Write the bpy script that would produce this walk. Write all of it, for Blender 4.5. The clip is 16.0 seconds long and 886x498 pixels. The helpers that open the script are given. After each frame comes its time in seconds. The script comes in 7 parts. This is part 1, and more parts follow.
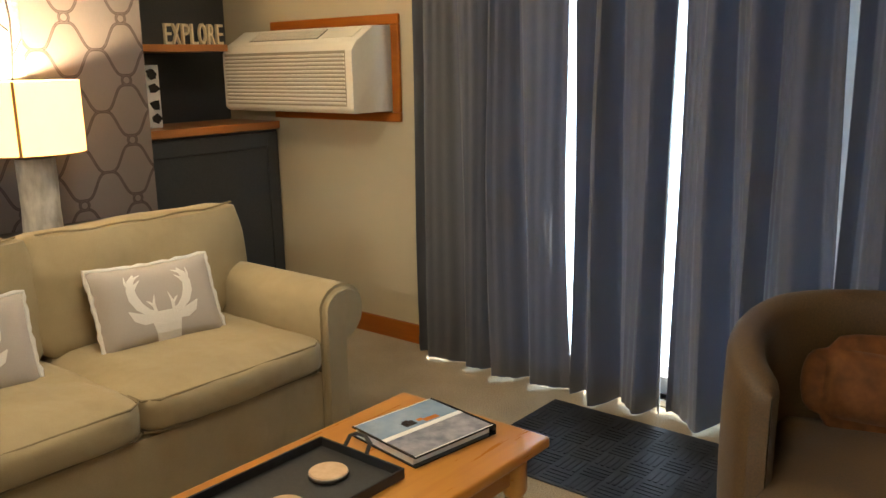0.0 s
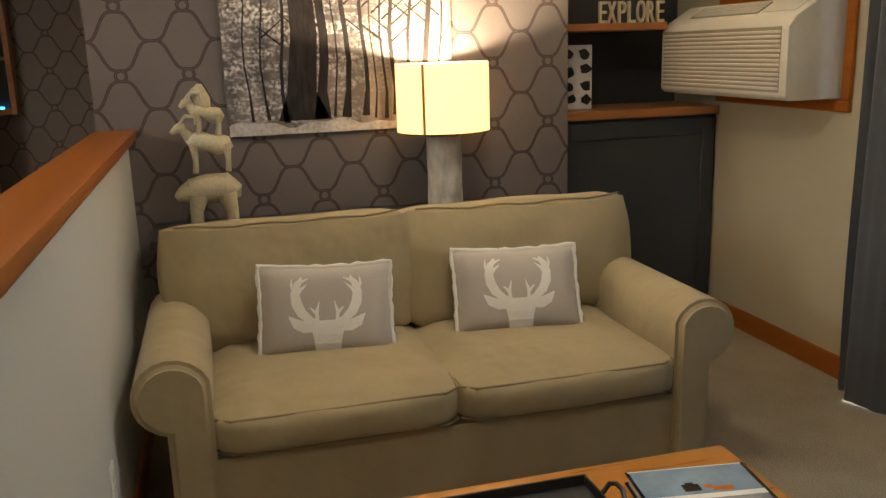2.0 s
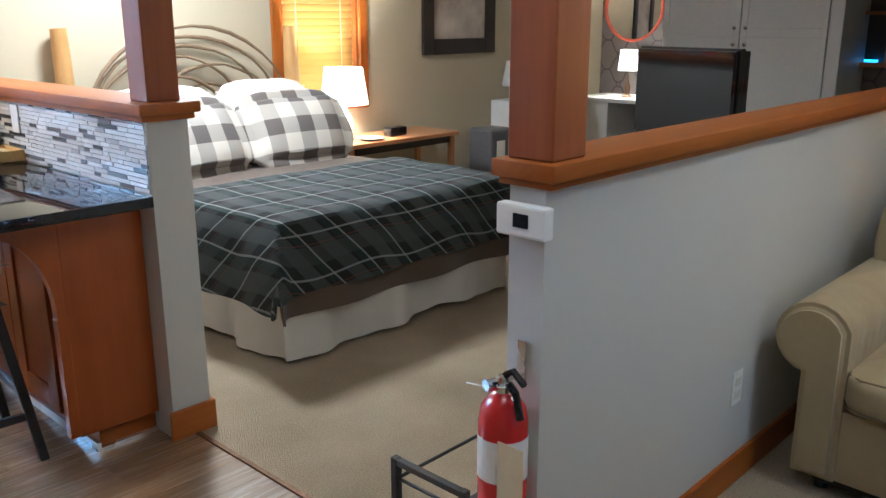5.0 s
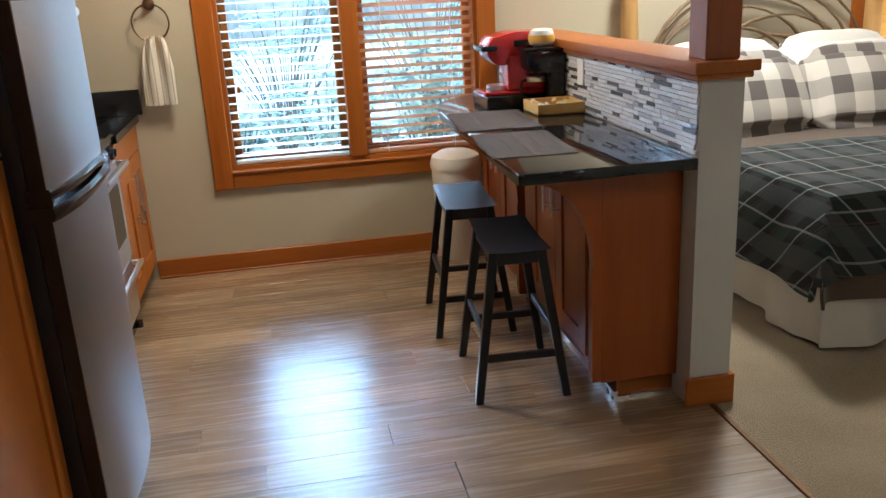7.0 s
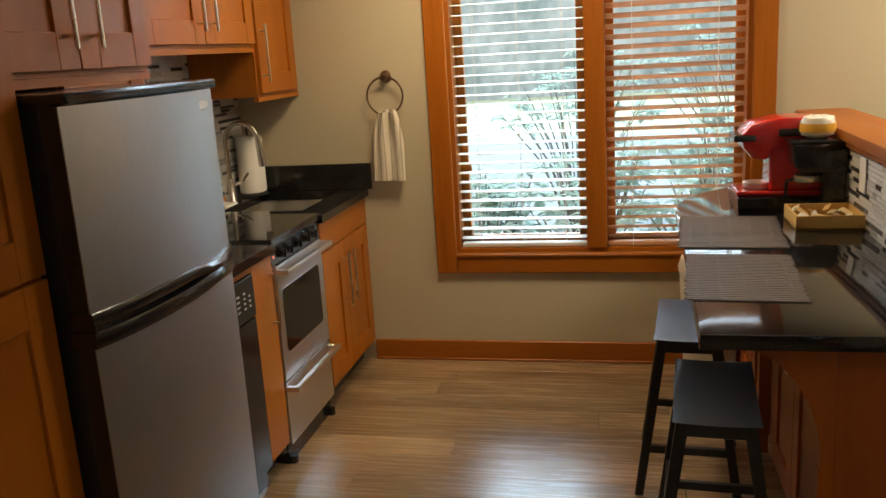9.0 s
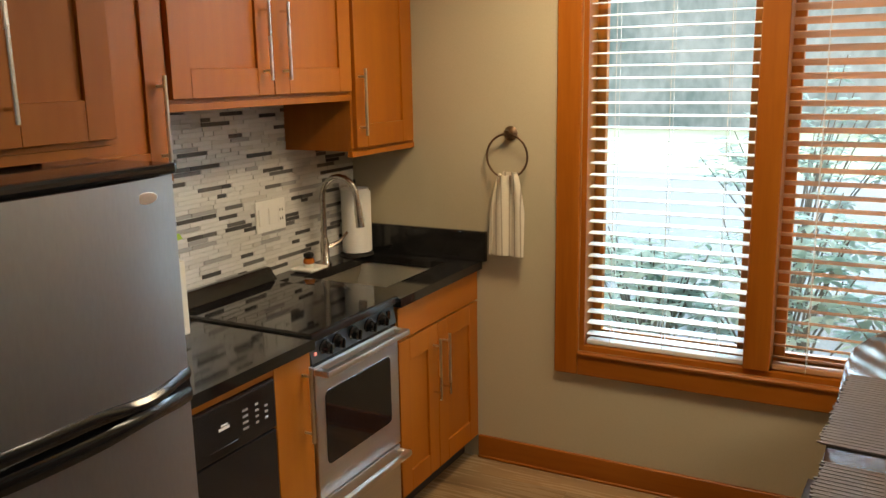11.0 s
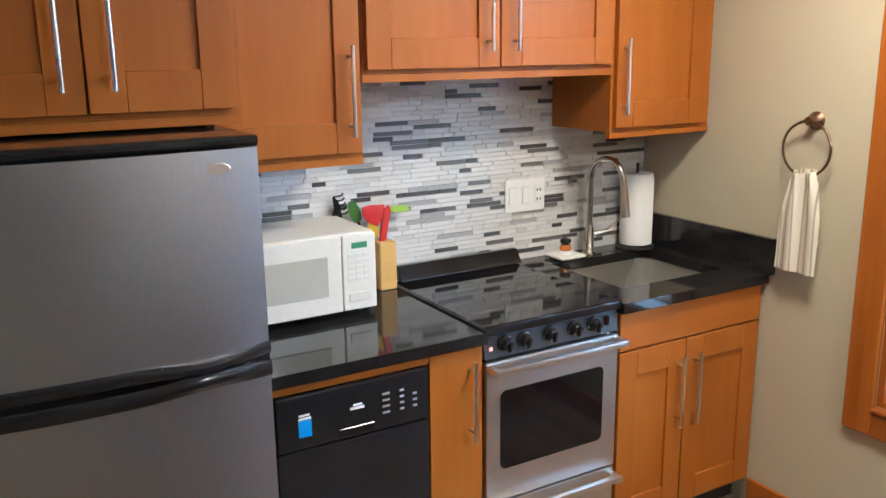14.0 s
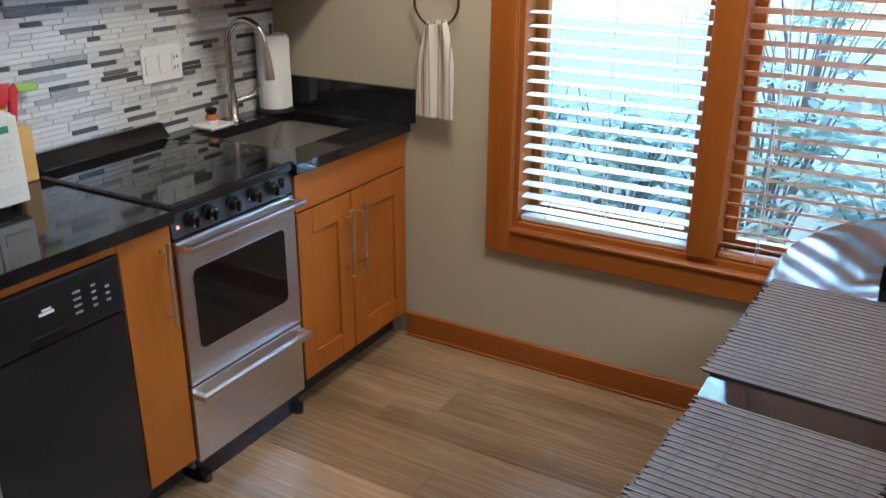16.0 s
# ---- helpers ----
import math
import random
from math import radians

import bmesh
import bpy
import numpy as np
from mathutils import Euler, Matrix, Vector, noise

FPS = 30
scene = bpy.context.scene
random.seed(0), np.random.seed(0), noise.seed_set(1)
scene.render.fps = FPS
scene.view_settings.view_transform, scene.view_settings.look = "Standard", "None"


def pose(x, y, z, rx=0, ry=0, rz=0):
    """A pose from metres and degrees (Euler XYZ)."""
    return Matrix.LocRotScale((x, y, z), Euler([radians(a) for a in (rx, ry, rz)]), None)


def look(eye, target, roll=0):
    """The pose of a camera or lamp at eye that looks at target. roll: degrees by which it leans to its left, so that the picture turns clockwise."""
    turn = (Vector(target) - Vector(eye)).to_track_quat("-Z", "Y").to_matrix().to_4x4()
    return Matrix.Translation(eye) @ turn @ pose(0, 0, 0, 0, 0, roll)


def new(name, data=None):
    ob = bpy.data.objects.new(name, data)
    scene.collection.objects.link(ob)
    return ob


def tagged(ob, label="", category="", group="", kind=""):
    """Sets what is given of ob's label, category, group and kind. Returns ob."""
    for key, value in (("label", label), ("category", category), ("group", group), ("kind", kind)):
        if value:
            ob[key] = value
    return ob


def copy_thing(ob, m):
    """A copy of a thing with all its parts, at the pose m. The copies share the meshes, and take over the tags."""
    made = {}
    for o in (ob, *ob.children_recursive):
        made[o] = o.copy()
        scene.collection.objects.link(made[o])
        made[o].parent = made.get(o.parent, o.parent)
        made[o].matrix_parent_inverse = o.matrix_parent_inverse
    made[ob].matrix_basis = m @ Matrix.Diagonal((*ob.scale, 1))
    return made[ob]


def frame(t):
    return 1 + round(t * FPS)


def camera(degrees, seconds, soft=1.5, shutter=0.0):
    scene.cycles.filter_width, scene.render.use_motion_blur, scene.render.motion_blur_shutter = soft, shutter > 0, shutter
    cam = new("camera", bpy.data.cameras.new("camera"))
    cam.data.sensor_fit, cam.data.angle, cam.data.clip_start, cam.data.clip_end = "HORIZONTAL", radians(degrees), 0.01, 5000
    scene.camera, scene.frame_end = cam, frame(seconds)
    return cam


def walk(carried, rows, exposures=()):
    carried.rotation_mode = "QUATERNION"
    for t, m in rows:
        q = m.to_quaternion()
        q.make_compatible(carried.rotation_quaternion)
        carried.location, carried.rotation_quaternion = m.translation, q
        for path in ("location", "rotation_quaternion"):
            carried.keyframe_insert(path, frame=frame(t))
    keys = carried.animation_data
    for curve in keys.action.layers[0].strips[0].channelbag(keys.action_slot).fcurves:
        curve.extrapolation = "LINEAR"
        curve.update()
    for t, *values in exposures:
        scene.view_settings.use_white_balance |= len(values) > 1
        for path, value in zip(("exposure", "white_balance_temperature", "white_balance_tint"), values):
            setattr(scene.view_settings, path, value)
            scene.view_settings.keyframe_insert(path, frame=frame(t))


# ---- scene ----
cam = camera(55.1, 16.0)
METRES, EYE, TILT, LEAN, TURN = 5.0, 1.53, 0.0, 0.0, 39.7
PATH = [
    (0, (-0.012, -0.279, 1.469), (-1.268, 1.216, 1.037), -1.2),
    (0.5, (0.018, -0.184, 1.473), (-1.456, 1.1, 1.052), -2.0),
    (1, (0.096, -0.002, 1.473), (-1.585, 1.006, 1.072), -1.6),
    (1.5, (0.147, 0.181, 1.495), (-1.69, 0.855, 1.084), -1.4),
    (2, (0.055, 0.354, 1.481), (-1.827, 0.851, 1.023), -1.8),
    (2.5, (-0.013, 0.495, 1.5), (-1.904, 0.935, 1.022), -1.1),
    (3, (-0.045, 0.641, 1.492), (-1.972, 0.715, 0.961), -0.1),
    (3.5, (-0.029, 0.758, 1.479), (-1.907, 0.327, 0.943), 0.3),
    (4, (0.075, 0.846, 1.478), (-1.7, 0.072, 0.979), 0.3),
    (4.5, (0.191, 0.948, 1.485), (-1.447, -0.075, 0.965), 1.0),
    (5, (0.202, 1.028, 1.476), (-1.203, -0.296, 0.952), -0.1),
    (5.2, (0.224, 1.07, 1.49), (-1.035, -0.385, 0.946), 0.1),
    (7.3, (0.095, 0.832, 1.5), (-0.14, -1.065, 0.911), -3.3),
    (7.5, (0.039, 0.751, 1.508), (-0.132, -1.157, 0.935), -3.3),
    (8, (-0.078, 0.599, 1.506), (-0.099, -1.322, 0.949), -3.7),
    (8.5, (-0.236, 0.412, 1.516), (-0.001, -1.512, 1.02), -3.6),
    (9, (-0.399, 0.32, 1.567), (0.029, -1.579, 1.109), -3.5),
    (9.5, (-0.42, 0.088, 1.594), (0.123, -1.799, 1.213), -3.2),
    (9.7, (-0.417, 0.004, 1.612), (0.128, -1.885, 1.248), -2.9),
    (11.8, (-0.796, -0.859, 1.728), (0.443, -2.369, 1.296), -1.3),
    (12, (-0.804, -0.942, 1.729), (0.498, -2.399, 1.303), -1.6),
    (12.5, (-0.876, -1.116, 1.72), (0.607, -2.388, 1.293), -1.1),
    (13, (-0.998, -1.237, 1.716), (0.654, -2.276, 1.277), -0.4),
    (13.5, (-1.023, -1.279, 1.707), (0.657, -2.27, 1.265), -0.4),
    (14, (-1.038, -1.276, 1.699), (0.641, -2.26, 1.237), -0.7),
    (14.5, (-1.004, -1.241, 1.689), (0.563, -2.325, 1.082), -1.3),
    (15, (-0.942, -1.179, 1.686), (0.43, -2.442, 0.964), -0.5),
    (15.5, (-0.87, -1.102, 1.667), (0.282, -2.562, 0.932), 0.1),
    (16, (-0.812, -1.039, 1.656), (0.112, -2.651, 0.916), 0.4),
]
walk(cam, [(t, look(eye, target, roll)) for t, eye, target, roll in PATH], [(0, 1.15, 6400, 8), (0.5, 0.95, 6800, 8), (1.0, 0.85, 7400, 8), (1.6, 0.6, 7000, 8), (2.0, 0.65, 6000, 8), (2.5, 0.6, 5200, 8), (3.5, 0.75, 4400, 8), (4.3, 0.85, 4700, 8), (5.0, 0.75, 4700, 8), (7.5, 0.0, 5700, 8), (9.0, -0.35, 7000, 8), (12.0, -0.30, 7000, 8), (12.5, 0.1, 7700, 8), (13.0, 0.45, 8600, 8), (13.5, 0.4, 6000, 8), (14.5, 0.6, 4900, 8), (15.5, 0.5, 4800, 8), (16.0, -0.12, 4900, 8)])

# ---- light ----
world = bpy.data.worlds.new("sky")
scene.world = world
world.use_nodes = True
wn = world.node_tree.nodes
sky = wn.new("ShaderNodeTexSky")
sky.sky_type = "NISHITA"
sky.sun_disc = False
sky.sun_elevation, sky.sun_rotation = radians(42), radians(110)
world.node_tree.links.new(sky.outputs[0], wn["Background"].inputs[0])
wn["Background"].inputs[1].default_value = 0.15


def lamp(name, kind, m, energy, color, size=0.1, size_y=None, angle=None):
    d = bpy.data.lights.new(name, kind)
    d.energy, d.color = energy, color
    if kind == "AREA":
        d.size = size
        if size_y:
            d.shape, d.size_y = "RECTANGLE", size_y
    elif kind == "SUN":
        d.angle = radians(angle)
    else:
        d.shadow_soft_size = size
    ob = new(name, d)
    ob.matrix_basis = m
    return ob


WARM = (1.0, 0.78, 0.52)
lamp("sun", "SUN", pose(0, 0, 20, 48, 0, 110), 5.0, (1.0, 0.95, 0.87), angle=0.6)
lamp("window_daylight", "AREA", look((-0.25, -3.84, 2.17), (-0.25, -0.2, 1.1)), 12, (0.62, 0.80, 1.0), 1.30, 0.30)
lamp("door_daylight", "AREA", look((-0.95, 3.115, 1.1), (-0.95, 0, 1.0)), 55, (0.62, 0.80, 1.0), 3.0, 2.0)
lamp("sofa_lamp_bulb", "POINT", pose(-3.53, 1.32, 1.34), 76, (1.0, 0.76, 0.46), 0.04)
lamp("bedside_bulb", "POINT", pose(-3.62, -3.50, 1.05), 54, (1.0, 0.72, 0.42), 0.04)
lamp("vanity_bulb", "POINT", pose(-6.80, -3.215, 1.12), 18, (1.0, 0.74, 0.45), 0.04)
lamp("kitchen_ceiling_light", "AREA", look((0.2, -3.0, 2.40), (0.2, -3.0, 0)), 31, WARM, 0.38)
# added fill over the hall, where no fixture is known
lamp("hall_ceiling_light", "AREA", look((-0.7, 0.4, 2.40), (-0.7, 0.4, 0)), 5.5, (1.0, 0.86, 0.66), 0.38)
lamp("sofa_ceiling_light", "AREA", look((-2.2, 1.15, 2.40), (-2.2, 1.15, 0)), 8, (1.0, 0.88, 0.70), 0.38)
lamp("bedroom_ceiling_light", "AREA", look((-2.1, -2.9, 2.40), (-2.1, -2.9, 0)), 50, (1.0, 0.86, 0.68), 0.38)

# ---- mesh helpers ----
LOC = {}


def box(bm, x0, x1, y0, y1, z0, z1, bevel=0.0, seg=1):
    """One bevelled box in bm."""
    r = bmesh.ops.create_cube(bm, size=1)
    vs = r["verts"]
    for v in vs:
        v.co = Vector((x0 + (v.co.x + .5) * (x1 - x0), y0 + (v.co.y + .5) * (y1 - y0), z0 + (v.co.z + .5) * (z1 - z0)))
    if bevel:
        es = list({e for v in vs for e in v.link_edges})
        bmesh.ops.bevel(bm, geom=es, offset=bevel, segments=seg, affect="EDGES", profile=0.6)
    return bm


def B(*boxes, bevel=0.0, seg=1):
    bm = bmesh.new()
    for b in boxes:
        box(bm, *b, bevel=bevel, seg=seg)
    return bm


def tube(bm, pts, r, n=10, caps=True):
    """A round bar along pts; r is one radius or one for each point."""
    pts = [Vector(p) for p in pts]
    rs = r if isinstance(r, (list, tuple)) else [r] * len(pts)
    rings, ref = [], None
    for i, p in enumerate(pts):
        d = (pts[min(i + 1, len(pts) - 1)] - pts[max(i - 1, 0)]).normalized()
        if ref is None:
            ref = d.orthogonal().normalized()
        ref = (ref - d * ref.dot(d)).normalized()
        s = d.cross(ref)
        rings.append([bm.verts.new(p + (ref * math.cos(a) + s * math.sin(a)) * rs[i]) for a in [2 * math.pi * k / n for k in range(n)]])
    for a, b in zip(rings, rings[1:]):
        for k in range(n):
            bm.faces.new((a[k], a[(k + 1) % n], b[(k + 1) % n], b[k]))
    if caps:
        bm.faces.new(rings[0][::-1]), bm.faces.new(rings[-1])
    return bm


def T(pts, r, n=10):
    return tube(bmesh.new(), pts, r, n)


def lathe(profile, c=(0, 0, 0), n=32, bm=None, caps=True):
    """A turned body round the z axis through c; profile rows are (radius, z)."""
    bm = bm or bmesh.new()
    rings = [[bm.verts.new((c[0] + r * math.cos(2 * math.pi * k / n), c[1] + r * math.sin(2 * math.pi * k / n), c[2] + z)) for k in range(n)] for r, z in profile]
    for a, b in zip(rings, rings[1:]):
        for k in range(n):
            bm.faces.new((a[k], a[(k + 1) % n], b[(k + 1) % n], b[k]))
    if caps and profile[0][0] > 1e-4:
        bm.faces.new(rings[0][::-1])
    if caps and profile[-1][0] > 1e-4:
        bm.faces.new(rings[-1])
    bmesh.ops.remove_doubles(bm, verts=bm.verts[:], dist=1e-5)
    return bm


def prism(poly, axis, a, b, bevel=0.0):
    """poly (pairs) drawn along an axis from a to b. axis x: pairs are y, z; y: x, z; z: x, y."""
    bm = bmesh.new()

    def at(p, h):
        return {"x": (h, p[0], p[1]), "y": (p[0], h, p[1]), "z": (p[0], p[1], h)}[axis]
    lo, hi = [bm.verts.new(at(p, a)) for p in poly], [bm.verts.new(at(p, b)) for p in poly]
    n = len(poly)
    for k in range(n):
        bm.faces.new((lo[k], lo[(k + 1) % n], hi[(k + 1) % n], hi[k]))
    bm.faces.new(lo[::-1]), bm.faces.new(hi)
    bmesh.ops.recalc_face_normals(bm, faces=bm.faces[:])
    if bevel:
        bmesh.ops.bevel(bm, geom=bm.edges[:], offset=bevel, segments=2, affect="EDGES", profile=0.6)
    return bm


def soft_box(x0, x1, y0, y1, z0, z1, r, puff=0.0, cuts=9, seed=0, wob=0.0):
    """A cushion: a finely cut box with round edges, puffed out in the middle of its faces."""
    bm = bmesh.new()
    bmesh.ops.create_cube(bm, size=2)
    bmesh.ops.subdivide_edges(bm, edges=bm.edges[:], cuts=cuts, use_grid_fill=True)
    h = Vector(((x1 - x0) / 2, (y1 - y0) / 2, (z1 - z0) / 2))
    c = Vector(((x0 + x1) / 2, (y0 + y1) / 2, (z0 + z1) / 2))
    for v in bm.verts:
        u = v.co.copy()
        p = Vector((u.x * h.x, u.y * h.y, u.z * h.z))
        core = Vector([max(-(h[i] - r), min(h[i] - r, p[i])) for i in range(3)])
        d = p - core
        if d.length > 1e-6:
            d = d.normalized() * min(r, max(abs(d.x), abs(d.y), abs(d.z)))
        q = core + d
        f = [(1 - u[i] ** 2) for i in range(3)]
        q.x += puff * u.x * max(0, f[1]) ** .6 * max(0, f[2]) ** .6
        q.y += puff * u.y * max(0, f[0]) ** .6 * max(0, f[2]) ** .6
        q.z += puff * u.z * max(0, f[0]) ** .6 * max(0, f[1]) ** .6
        if wob:
            q += noise.noise_vector(q * 6 + Vector((seed, 0, seed))) * wob
        v.co = c + q
    return bm


def grid(nu, nv, f):
    """A sheet of nu by nv cells; f(u, v) gives the place."""
    bm = bmesh.new()
    vs = [[bm.verts.new(f(i / nu, j / nv)) for j in range(nv + 1)] for i in range(nu + 1)]
    for i in range(nu):
        for j in range(nv):
            bm.faces.new((vs[i][j], vs[i + 1][j], vs[i + 1][j + 1], vs[i][j + 1]))
    return bm


def thick(bm, t):
    bmesh.ops.recalc_face_normals(bm, faces=bm.faces[:])
    bmesh.ops.solidify(bm, geom=bm.faces[:], thickness=t)
    return bm


def mesh_of(name, bm, material, smooth=None):
    me = bpy.data.meshes.new(name)
    bm.normal_update()
    if smooth is None:
        smooth = len(bm.faces) > 60
    if smooth:
        for f in bm.faces:
            f.smooth = True
        for e in bm.edges:
            if len(e.link_faces) == 2 and e.calc_face_angle(0) > 0.7:
                e.smooth = False
    bm.to_mesh(me)
    bm.free()
    me.materials.append(material)
    return me


def thing(name, place, label, category, group="", kind=""):
    ob = new(name)
    ob.empty_display_size = 0.1
    ob.location = place
    LOC[ob] = Matrix.Translation(place)
    return tagged(ob, label, category, group, kind)


def part(name, bm, material, parent, label="", smooth=None):
    ob = new(name, mesh_of(name, bm, material, smooth))
    ob.parent = parent
    if parent in LOC:
        ob.matrix_parent_inverse = LOC[parent].inverted()
    return tagged(ob, label)


def single(name, bm, material, label, category, kind="", group="", smooth=None):
    return tagged(new(name, mesh_of(name, bm, material, smooth)), label, category, group, kind)


def put(ob, m):
    """Moves a thing that was built round the origin."""
    ob.matrix_basis = m
    return ob


def moved(before, dx=0.0, dy=0.0, dz=0.0):
    """Shifts every top-level object made since the set before was taken."""
    for ob in list(scene.objects):
        if ob not in before and ob.parent is None:
            ob.matrix_basis = Matrix.Translation((dx, dy, dz)) @ ob.matrix_basis


# the living corner and the bedroom's far end are drawn on a plan of their own, shifted by this much
PLAN = (0.05, -0.345)


# ---- materials ----
def nodes_of(name):
    m = bpy.data.materials.new(name)
    m.use_nodes = True
    nt = m.node_tree
    return m, nt, nt.nodes["Principled BSDF"], nt.nodes.new("ShaderNodeNewGeometry")


def link(nt, a, b):
    nt.links.new(a, b)


def mathn(nt, op, a, b=0.0, c=None):
    n = nt.nodes.new("ShaderNodeMath")
    n.operation = op
    for i, v in enumerate((a, b) if c is None else (a, b, c)):
        if isinstance(v, (int, float)):
            n.inputs[i].default_value = v
        else:
            nt.links.new(v, n.inputs[i])
    return n.outputs[0]


def mixn(nt, fac, a, b, mode="MIX"):
    n = nt.nodes.new("ShaderNodeMix")
    n.data_type, n.blend_type = "RGBA", mode
    for s, v in ((n.inputs[0], fac), (n.inputs[6], a), (n.inputs[7], b)):
        if isinstance(v, (int, float)):
            s.default_value = v
        elif isinstance(v, tuple):
            s.default_value = (*v, 1)
        else:
            nt.links.new(v, s)
    return n.outputs[2]


def noisen(nt, geo, scale, stretch=(1, 1, 1), detail=4.0, vec=None):
    mp = nt.nodes.new("ShaderNodeMapping")
    mp.inputs["Scale"].default_value = stretch
    link(nt, vec or geo.outputs["Position"], mp.inputs["Vector"])
    n = nt.nodes.new("ShaderNodeTexNoise")
    n.inputs["Scale"].default_value, n.inputs["Detail"].default_value = scale, detail
    link(nt, mp.outputs[0], n.inputs["Vector"])
    return n.outputs["Fac"]


def spread(nt, v, lo, hi):
    n = nt.nodes.new("ShaderNodeMapRange")
    n.inputs[1].default_value, n.inputs[2].default_value = lo, hi
    link(nt, v, n.inputs[0])
    return n.outputs[0]


def bumpn(nt, bsdf, height, strength, dist=0.01):
    b = nt.nodes.new("ShaderNodeBump")
    b.inputs["Strength"].default_value, b.inputs["Distance"].default_value = strength, dist
    link(nt, height, b.inputs["Height"])
    link(nt, b.outputs[0], bsdf.inputs["Normal"])


def surface(name, c1, c2, fine=60, coarse=3, rough=0.6, metal=0.0, bump=0.1, dist=0.004, stretch=(1, 1, 1), sheen=0.0, coat=0.0, spec=0.5, rvar=0.15, crease=0.0):
    """Mottled at two scales, with fine relief."""
    m, nt, b, g = nodes_of(name)
    f, c = noisen(nt, g, fine, stretch), noisen(nt, g, coarse)
    k = mathn(nt, "ADD", mathn(nt, "MULTIPLY", spread(nt, f, 0.3, 0.7), 0.55), mathn(nt, "MULTIPLY", spread(nt, c, 0.3, 0.7), 0.45))
    link(nt, mixn(nt, k, c1, c2), b.inputs["Base Color"])
    link(nt, mathn(nt, "ADD", mathn(nt, "MULTIPLY", mathn(nt, "SUBTRACT", c, 0.5), rvar * 2), rough), b.inputs["Roughness"])
    b.inputs["Metallic"].default_value = metal
    b.inputs["Sheen Weight"].default_value = sheen
    b.inputs["Coat Weight"].default_value = coat
    b.inputs["Coat Roughness"].default_value = 0.15
    b.inputs["Specular IOR Level"].default_value = spec
    if crease:
        b0 = nt.nodes.new("ShaderNodeBump")
        b0.inputs["Strength"].default_value, b0.inputs["Distance"].default_value = crease, 0.03
        link(nt, noisen(nt, g, 7, (1, 1, 1), 2), b0.inputs["Height"])
    if bump:
        bumpn(nt, b, f, bump, dist)
        if crease:
            link(nt, b0.outputs[0], b.inputs["Normal"].links[0].from_node.inputs["Normal"])
    return m


def wood(name, c1, c2, axis=2, scale=14, rough=0.35, coat=0.2, stretch=0.07, vary=0.25, bump=0.06):
    """Grain along one axis, every object of its own tone."""
    m, nt, b, g = nodes_of(name)
    st = [1, 1, 1]
    st[axis] = stretch
    info = nt.nodes.new("ShaderNodeObjectInfo")
    off = nt.nodes.new("ShaderNodeVectorMath")
    off.operation = "ADD"
    link(nt, g.outputs["Position"], off.inputs[0])
    sc = nt.nodes.new("ShaderNodeVectorMath")
    sc.operation = "SCALE"
    sc.inputs[0].default_value = (7, 11, 5)
    link(nt, info.outputs["Random"], sc.inputs["Scale"])
    link(nt, sc.outputs[0], off.inputs[1])
    fine = noisen(nt, g, scale * 6, st, 5, off.outputs[0])
    mid = noisen(nt, g, scale, st, 3, off.outputs[0])
    k = mathn(nt, "ADD", mathn(nt, "MULTIPLY", spread(nt, fine, .3, .7), .4), mathn(nt, "MULTIPLY", spread(nt, mid, .3, .7), .6))
    col = mixn(nt, k, c1, c2)
    tone = mathn(nt, "ADD", mathn(nt, "MULTIPLY", info.outputs["Random"], vary), 1 - vary / 2)
    hsv = nt.nodes.new("ShaderNodeHueSaturation")
    link(nt, col, hsv.inputs["Color"])
    link(nt, tone, hsv.inputs["Value"])
    link(nt, hsv.outputs[0], b.inputs["Base Color"])
    link(nt, mathn(nt, "ADD", mathn(nt, "MULTIPLY", fine, 0.16), rough - 0.08), b.inputs["Roughness"])
    b.inputs["Coat Weight"].default_value, b.inputs["Coat Roughness"].default_value = coat, 0.2
    b.inputs["Specular IOR Level"].default_value = 0.32
    bumpn(nt, b, fine, bump, 0.003)
    return m


def emitter(name, color, strength, base=(0.8, 0.8, 0.8)):
    m, nt, b, g = nodes_of(name)
    b.inputs["Base Color"].default_value = (*base, 1)
    b.inputs["Emission Color"].default_value = (*color, 1)
    b.inputs["Emission Strength"].default_value = strength
    return m


def glass(name, color=(1, 1, 1), rough=0.0):
    m, nt, b, g = nodes_of(name)
    b.inputs["Base Color"].default_value = (*color, 1)
    b.inputs["Transmission Weight"].default_value, b.inputs["Roughness"].default_value = 1.0, rough
    b.inputs["IOR"].default_value = 1.1
    return m


M_WALL = surface("painted_wall", (0.45, 0.395, 0.270), (0.50, 0.44, 0.310), 260, 1.2, 0.75, bump=0.05, dist=0.001)
M_HALFWALL = surface("painted_half_wall", (0.52, 0.51, 0.46), (0.57, 0.56, 0.51), 260, 1.2, 0.7, bump=0.05, dist=0.001)
M_CEIL = surface("ceiling_paint", (0.75, 0.74, 0.70), (0.8, 0.79, 0.75), 120, 2, 0.9, bump=0.15)
M_CARPET = surface("beige_carpet", (0.25, 0.20, 0.125), (0.52, 0.43, 0.30), 150, 2.2, 0.95, bump=0.9, dist=0.012, spec=0.1)
M_TRIM = wood("cherry_trim", (0.26, 0.068, 0.004), (0.38, 0.118, 0.010), 0, 10, 0.42, 0.0)
M_TRIMY = wood("cherry_trim_along", (0.26, 0.068, 0.004), (0.38, 0.118, 0.010), 1, 10, 0.42, 0.0)
M_TRIMZ = wood("cherry_trim_upright", (0.26, 0.068, 0.004), (0.38, 0.118, 0.010), 2, 10, 0.42, 0.0)
